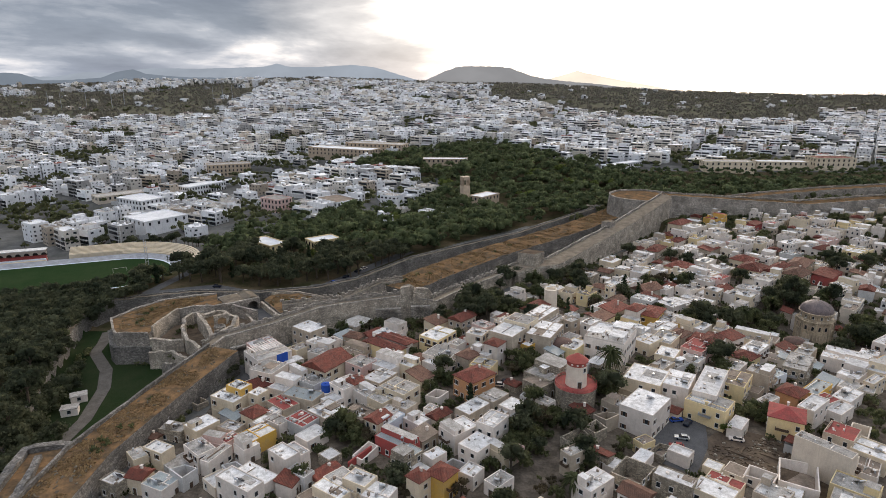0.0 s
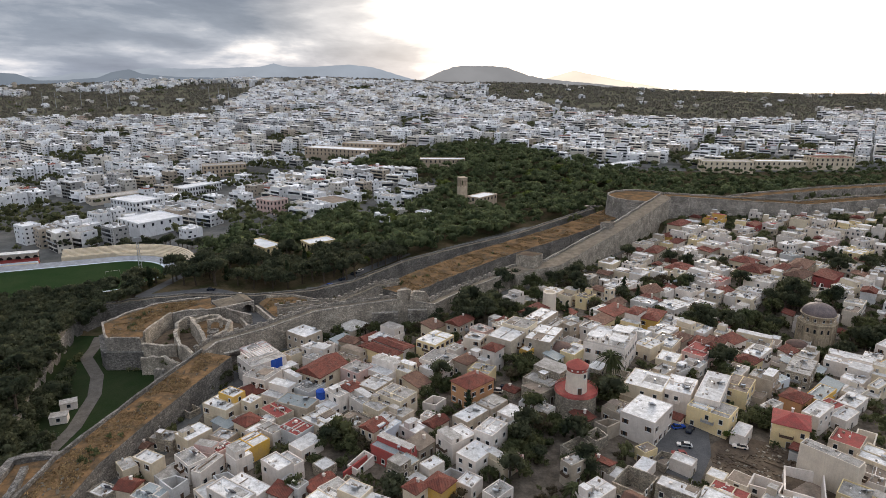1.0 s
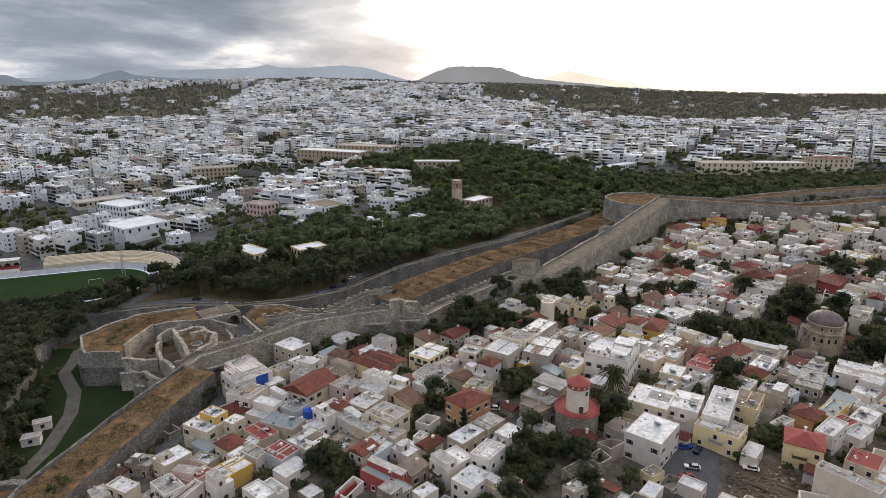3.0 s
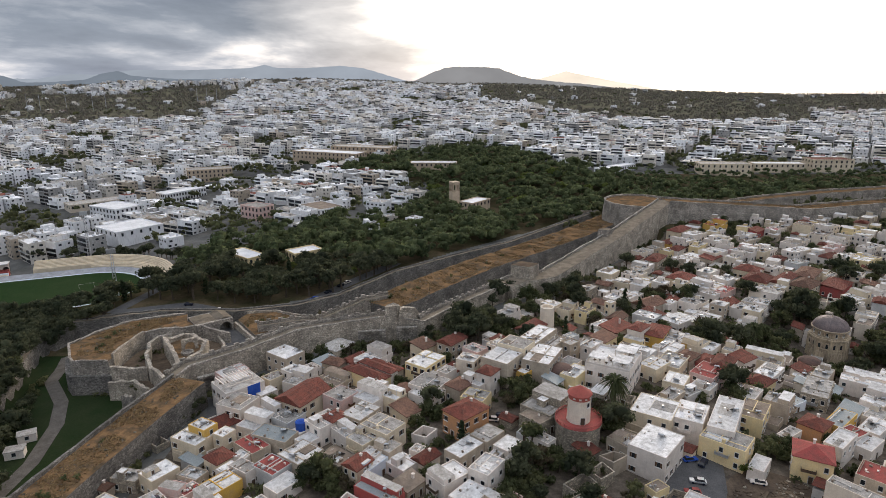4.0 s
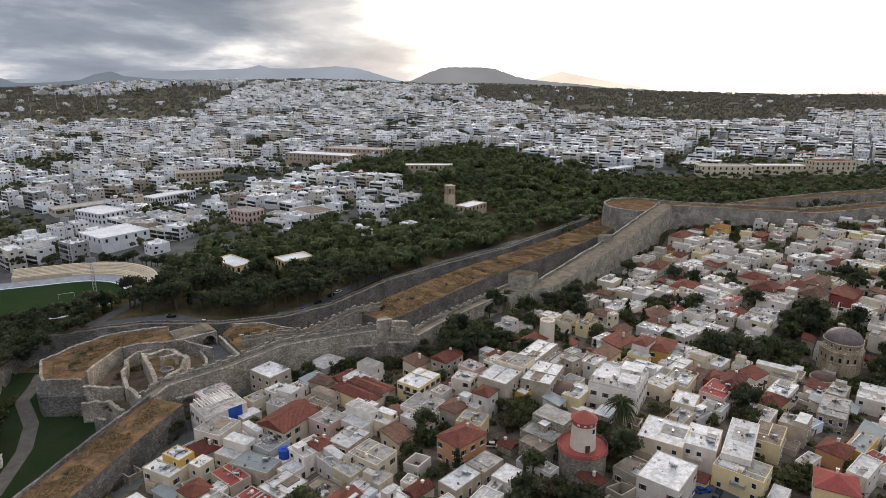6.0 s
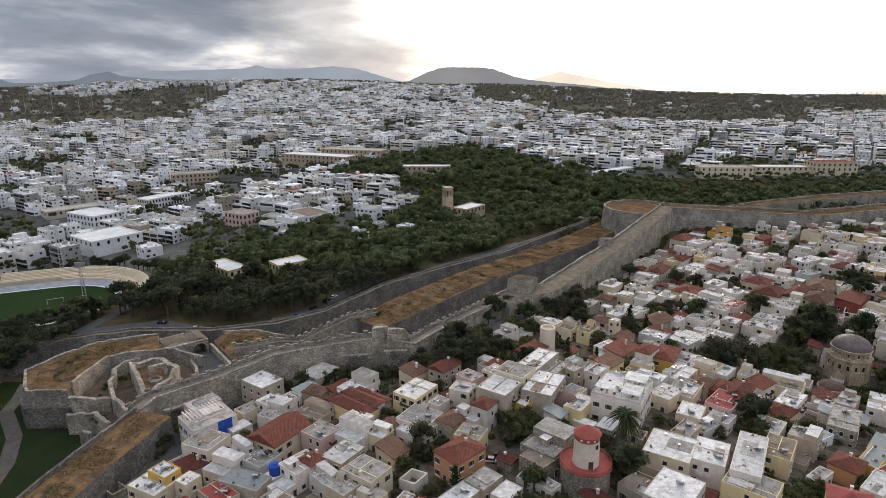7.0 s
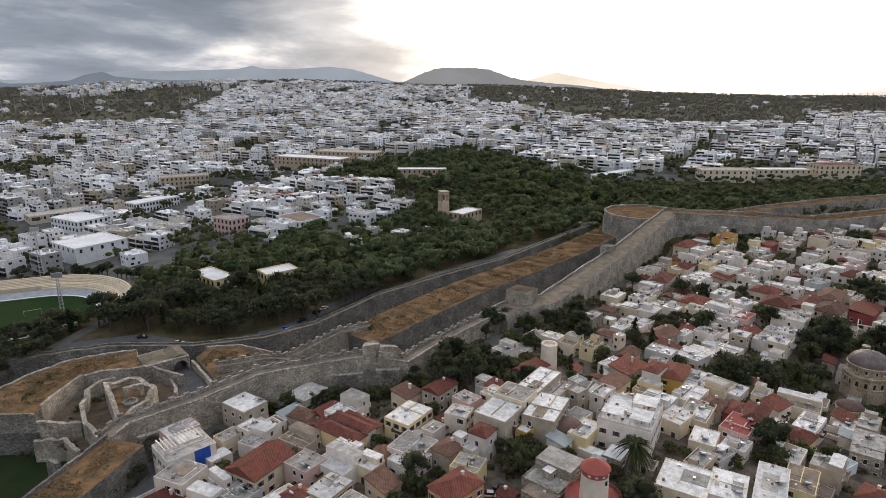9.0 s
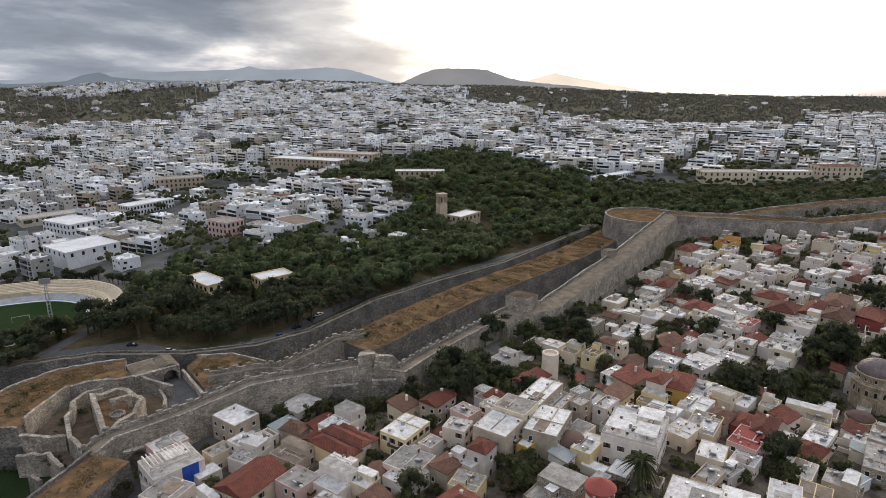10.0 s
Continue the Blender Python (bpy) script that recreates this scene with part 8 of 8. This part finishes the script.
# dark trees on the outer bank of the moat and round the stadium
bank, spots = Grove(), []
for _ in range(4000):
    x, y = rnd.uniform(-330, -124), rnd.uniform(110, 322)
    if inside(x, y, MOAT) or x > -131 and y > 170 or x > -152 and y > 285 or any((x - a) ** 2 + (y - b) ** 2 < 24 for a, b in spots):
        continue
    p = Vector((x - SC[0], y - SC[1], 0))
    if p.dot(SD) > 0 and abs(p.dot(SN)) < 34 or p.length < 36:
        continue
    if -0.72 * y - 25 > x:
        continue
    if y > 305 and x > -150:
        continue
    spots.append((x, y))
spots.sort(key=lambda q: -q[0])
for n, (x, y) in enumerate(spots):
    if n < 40:
        plant("pine" if rnd.random() < 0.75 else "oak", x, y, rnd.uniform(0.7, 1.1))
    else:
        ob = rnd.choice(TREES["pine"])
        bank.add([o for o in ob.children if o.name.startswith("crown")][0].data, x, y, ground_z(x, y) + 2.5, rnd.uniform(0.7, 1.1), rnd.uniform(0, 6.28))
for n in range(24):
    a = radians(24 + n * 4.2)
    x, y = SC[0] + (52 + rnd.uniform(0, 5)) * math.cos(a), SC[1] + (52 + rnd.uniform(0, 5)) * math.sin(a)
    plant("pine", x, y, rnd.uniform(0.5, 0.85))
if bank.n:
    bank.done("bank_trees", "dark green trees covering the outer bank", "pine")

# palms along the far skyline and masts on the hill
for n in range(26):
    u = 0.42 + 0.30 * (n + rnd.uniform(-0.4, 0.4)) / 26
    y = 2380
    x = u * y
    z = ground_z(x, y)
    k = thing("skyline_palm", "small palm silhouette on the ridge", "tree", x, y, z, 0, "skyline palms")
    bm = bmesh.new()
    lathe(bm, [(0.7, -1), (0.55, 14)], 6)
    part("trunk", mesh_of(bm, "trunk", M["bark"]), k)
    part("crown", rnd.choice(small), k, pose(0, 0, 11.5) @ Matrix.Diagonal((1.05, 1.05, 0.9, 1)))
for n, (u, y) in enumerate(((-0.62, 1420), (-0.60, 1400), (-0.52, 1420), (-0.50, 1440), (-0.36, 1500), (-0.345, 1500), (-0.33, 1520), (-0.56, 1430))):
    k = thing("radio_mast", "tall thin steel mast on the wooded hill", "mast", u * y, y, ground_z(u * y, y), 0, "radio masts")
    bm = bmesh.new()
    lathe(bm, [(0.7, -1), (0.3, 38), (0, 38.2)], 6)
    part("mast", mesh_of(bm, "mast", M["metal"]), k)

# ---- roof clutter ----
heater = thing("solar_heater", "rooftop solar water heater with a steel tank", "water heater", 0, 0, 0, 0, "solar water heaters")
bm = bmesh.new()
lathe(bm, [(0, -0.75), (0.28, -0.72), (0.3, 0.72), (0, 0.75)], 10)
part("tank", mesh_of(bm, "tank", M["metal"]), heater, pose(0, 0.5, 1.25, 0, 90, 0))
bm = bmesh.new()
box(bm, -0.9, -1.0, -0.04, 0.9, 1.0, 0.04)
part("panel", mesh_of(bm, "panel", M["panel"]), heater, pose(0, -0.5, 0.65, 35, 0, 0))
bm = bmesh.new()
for sx in (-0.8, 0.8):
    box(bm, sx - 0.04, 0.42, 0, sx + 0.04, 0.5, 1.2)
part("stand", mesh_of(bm, "stand", M["metal"]), heater)
first = True
for n, (x, y, w, d, rot, z) in enumerate(FLAT_ROOFS):
    for _ in range(rnd.choice((0, 0, 1, 1)) if min(w, d) > 4.5 else 0):
        c, s = math.cos(radians(rot)), math.sin(radians(rot))
        u, v = rnd.uniform(-w / 2 + 1.6, w / 2 - 1.6), rnd.uniform(-d / 2 + 1.4, 0)
        m = pose(x + u * c - v * s, y + u * s + v * c, z, 0, 0, rnd.choice((150, 165, 180, 140)))
        if first:
            heater.matrix_basis, first = m, False
        else:
            copy_thing(heater, m)

# vents, boxes, tanks and kerbs too small to tell apart on the roofs
odds = Heap()
for x, y, w, d, rot, z in FLAT_ROOFS:
    c, s = math.cos(radians(rot)), math.sin(radians(rot))
    for _ in range(rnd.randrange(3, 8)):
        u, v = rnd.uniform(-w / 2 + 0.5, w / 2 - 0.5), rnd.uniform(-d / 2 + 0.5, d / 2 - 0.5)
        e, f, t = rnd.uniform(0.1, 0.42), rnd.uniform(0.1, 0.4), rnd.uniform(0.12, 0.7)
        odds.add((u - e, v - f, 0, u + e, v + f, t), x, y, z, c, s, rnd.choice((0, 0, 1, 2, 2, 3, 3)))
    if rnd.random() < 0.5:
        v, e = rnd.uniform(-d / 2 + 0.4, d / 2 - 0.4), w * rnd.uniform(0.2, 0.45)
        odds.add((-e, v - 0.09, 0, e, v + 0.09, rnd.uniform(0.15, 0.5)), x, y, z, c, s, rnd.choice((0, 2, 3)))
    if rnd.random() < 0.35:
        u, v = rnd.uniform(-w / 2 + 1, w / 2 - 1), rnd.uniform(-d / 2 + 0.8, d / 2 - 0.8)
        odds.add((u - 0.03, v - 0.03, 0, u + 0.03, v + 0.03, 2.6), x, y, z, c, s, 1)
        odds.add((u - 0.6, v - 0.02, 2.2, u + 0.6, v + 0.02, 2.26), x, y, z, c, s, 1)
odds.done("roof_clutter", "vents, boxes, aerials and kerbs strewn over the flat roofs", "roof clutter", [M[k] for k in ("white", "metal", "roof_grey", "roof_brown", "old_tiles")])

# ---- rubble in the excavated lot ----
rub = Heap()
for _ in range(900):
    a, q = rnd.uniform(0, 6.283), math.sqrt(rnd.random())
    x, y = 91 + 17 * q * math.cos(a), 149 + 13 * q * math.sin(a)
    if not clear(x, y, 0.4) or math.hypot(x - 86, y - 160.5) < 4 or noise.noise((x * 0.2, y * 0.2, 3.0)) < -0.15:
        continue
    e, t = rnd.uniform(0.15, 0.55), rnd.uniform(0, 3.14)
    rub.add((-e, -e * 0.7, -0.2, e * 0.8, e * 0.6, e * rnd.uniform(0.4, 0.9)), x, y, ground_z(x, y) + 0.1, math.cos(t), math.sin(t), rnd.choice((0, 0, 0, 0, 1)))
rub.done("rubble", "loose stones and clods strewn over bare earth", "rubble", [M["dirt"], M["stone"]])

# ---- cars ----
def car(x, y, rz, colour, z=None):
    z = ground_z(x, y) + 0.12 if z is None else z
    k = thing("car", f"parked {colour} hatchback car", "car", x, y, z, rz, "parked cars")
    key = {"white": "white", "silver": "metal", "red": "red", "blue": "blue", "dark": "panel"}[colour]
    bm = bmesh.new()
    for z0, z1, a0, a1, w0, w1 in ((0.3, 0.85, 2.1, 2.05, 0.84, 0.84),):
        prism(bm, [(-a0, -w0), (a0, -w0), (a0, w0), (-a0, w0)], z0, z1)
    bmesh.ops.bevel(bm, geom=[e for e in bm.edges], offset=0.12, segments=2, affect="EDGES")
    part("body", mesh_of(bm, "body", M[key]), k)
    bm = bmesh.new()
    lo = [(-1.75, -0.76), (0.95, -0.76), (0.95, 0.76), (-1.75, 0.76)]
    hi = [(-1.4, -0.62), (0.25, -0.62), (0.25, 0.62), (-1.4, 0.62)]
    a = [bm.verts.new((p, q, 0.84)) for p, q in lo]
    b = [bm.verts.new((p, q, 1.42)) for p, q in hi]
    for i in range(4):
        bm.faces.new((a[i], a[(i + 1) % 4], b[(i + 1) % 4], b[i])).material_index = 1
    bm.faces.new(b)
    part("cabin", mesh_of(bm, "cabin", M[key], M["glass"]), k)
    bm = bmesh.new()
    lathe(bm, [(0, -0.1), (0.31, -0.1), (0.31, 0.1), (0, 0.1)], 12)
    me = mesh_of(bm, "wheel", M["panel"])
    for wx in (-1.3, 1.3):
        for wy in (-0.78, 0.78):
            part("wheel", me, k, pose(wx, wy, 0.31, 90, 0, 0))


for x, y, rz, colour in ((70, 160.5, 165, "silver"), (67, 156.5, 170, "red"), (86, 160.5, 160, "white"), (71.5, 169.5, 10, "blue"), (74.5, 168, 50, "dark"), (18.5, 188, 170, "white"), (22, 190, 160, "dark"), (-81.5, 166, 150, "white"),
                         (-79.5, 159.5, 120, "silver"), (-70, 302, 10, "dark"), (-52, 317, 55, "dark"), (-47, 326, 55, "dark"), (-44, 331, 55, "white"), (-85, 299, 0, "white"), (-100, 299.5, 0, "white"), (-57, 309, 40, "blue"),
                         (-140, 335, 85, "white"), (-139.5, 342, 85, "dark"), (-140.5, 350, 85, "silver"), (-150, 396, 130, "white"), (-165, 415, 130, "dark"), (-178, 428, 130, "silver"), (-190, 442, 130, "dark"), (-115, 300, 5, "dark")):
    car(x, y, rz, colour)


# ---- rough grass on the ramparts ----
def tufts(name, label, areas, n, mat, seed, size=0.45):
    """Loose tufts: each a pair of crossed blades, strewn over strips of ground."""
    g = np.random.default_rng(seed)
    verts, faces = [], []
    for pts, zs, half, share in areas:
        line, z = finer(pts, zs, 1.0)
        for _ in range(int(n * share)):
            i = int(g.integers(0, len(line) - 1))
            (ax, ay), (bx, by) = line[i], line[i + 1]
            q = math.hypot(bx - ax, by - ay)
            f = g.uniform(-half, half)
            e = g.uniform(-0.2, 1.2)
            x, y = ax + (bx - ax) * e - (by - ay) / q * f, ay + (by - ay) * e + (bx - ax) / q * f
            if noise.noise((x * 0.13, y * 0.13, seed)) < -0.12:
                continue
            for a in (g.uniform(0, 3.14), g.uniform(0, 3.14)):
                s = size * g.uniform(0.5, 1.5)
                dx, dy = s * math.cos(a), s * math.sin(a)
                k = len(verts)
                verts += [(x - dx, y - dy, z[i] - 0.05), (x + dx, y + dy, z[i] - 0.05), (x + dx * 0.9 - dy * 0.4, y + dy * 0.9 + dx * 0.4, z[i] + s * 0.95), (x - dx * 0.8 - dy * 0.3, y - dy * 0.8 + dx * 0.3, z[i] + s * 0.75)]
                faces.append((k, k + 1, k + 2, k + 3))
    me = bpy.data.meshes.new(name)
    me.from_pydata(verts, [], faces)
    me.materials.append(M[mat])
    tagged(new(name, me), label, "grass", kind="stuff")


AREAS = [([(-98, 100), (-97, 130), (-97, 149), (-93, 168), (-88, 190), (-81, 209)], [4.0, 4.3, 4.6, 5.0, 5.6, 6.9], 5.2, 0.25), ([(-24, 287), (-4, 311), (24, 344), (60, 381), (92, 413), (136, 466)], [4.5, 5.2, 5.6, 5.6, 6, 6.5], 9.2, 0.45),
         ([(-126, 238), (-130, 248), (-124, 262), (-110, 270)], [4.2] * 4, 6.5, 0.15), ([(-80, 275), (-62, 274)], [2.6, 2.6], 5.5, 0.06), ([(214, 448), (262, 444), (345, 470)], [18, 16, 16], 6, 0.09)]
tufts("dry_grass_tufts", "dry straw-coloured grass tufts on the ramparts", AREAS, 20000, "straw", 3, 0.26)
tufts("weed_tufts", "low green-brown weeds on the ramparts", AREAS, 900, "maquis", 4, 0.35)
# trees leaning over the outer moat wall
edge, _ = finer([(-137, 128), (-133, 168), (-154, 216), (-160, 237), (-167, 262), (-162, 279)], [0] * 6, 5.5)
lean = Grove()
for x, y in edge:
    for _ in range(3):
        ob = rnd.choice(TREES["pine"] + TREES["oak"])
        px, py = x + rnd.uniform(-5, 4.5), y + rnd.uniform(-3, 3)
        lean.add([o for o in ob.children if o.name.startswith("crown")][0].data, px, py, -1.8 + rnd.uniform(-4, 1), rnd.uniform(0.6, 1.1), rnd.uniform(0, 6.28))
for x0, y0, n in ((-128, 130, 5), (-127, 150, 6), (-126, 164, 5), (-132, 178, 6), (-137, 190, 5), (-141, 204, 4), (-134, 210, 2), (-120, 122, 5), (-120, 138, 6), (-121, 152, 6), (-122, 165, 5)):
    for _ in range(n):
        ob = rnd.choice(TREES["pine"] + TREES["oak"])
        px, py = x0 + rnd.uniform(-4, 2.5), y0 + rnd.uniform(-7, 7)
        lean.add([o for o in ob.children if o.name.startswith("crown")][0].data, px, py, -8.0 + rnd.uniform(0, 4), rnd.uniform(0.7, 1.1), rnd.uniform(0, 6.28))
lean.done("moat_edge_trees", "dark trees and shrubs crowding the outer moat wall", "pine")
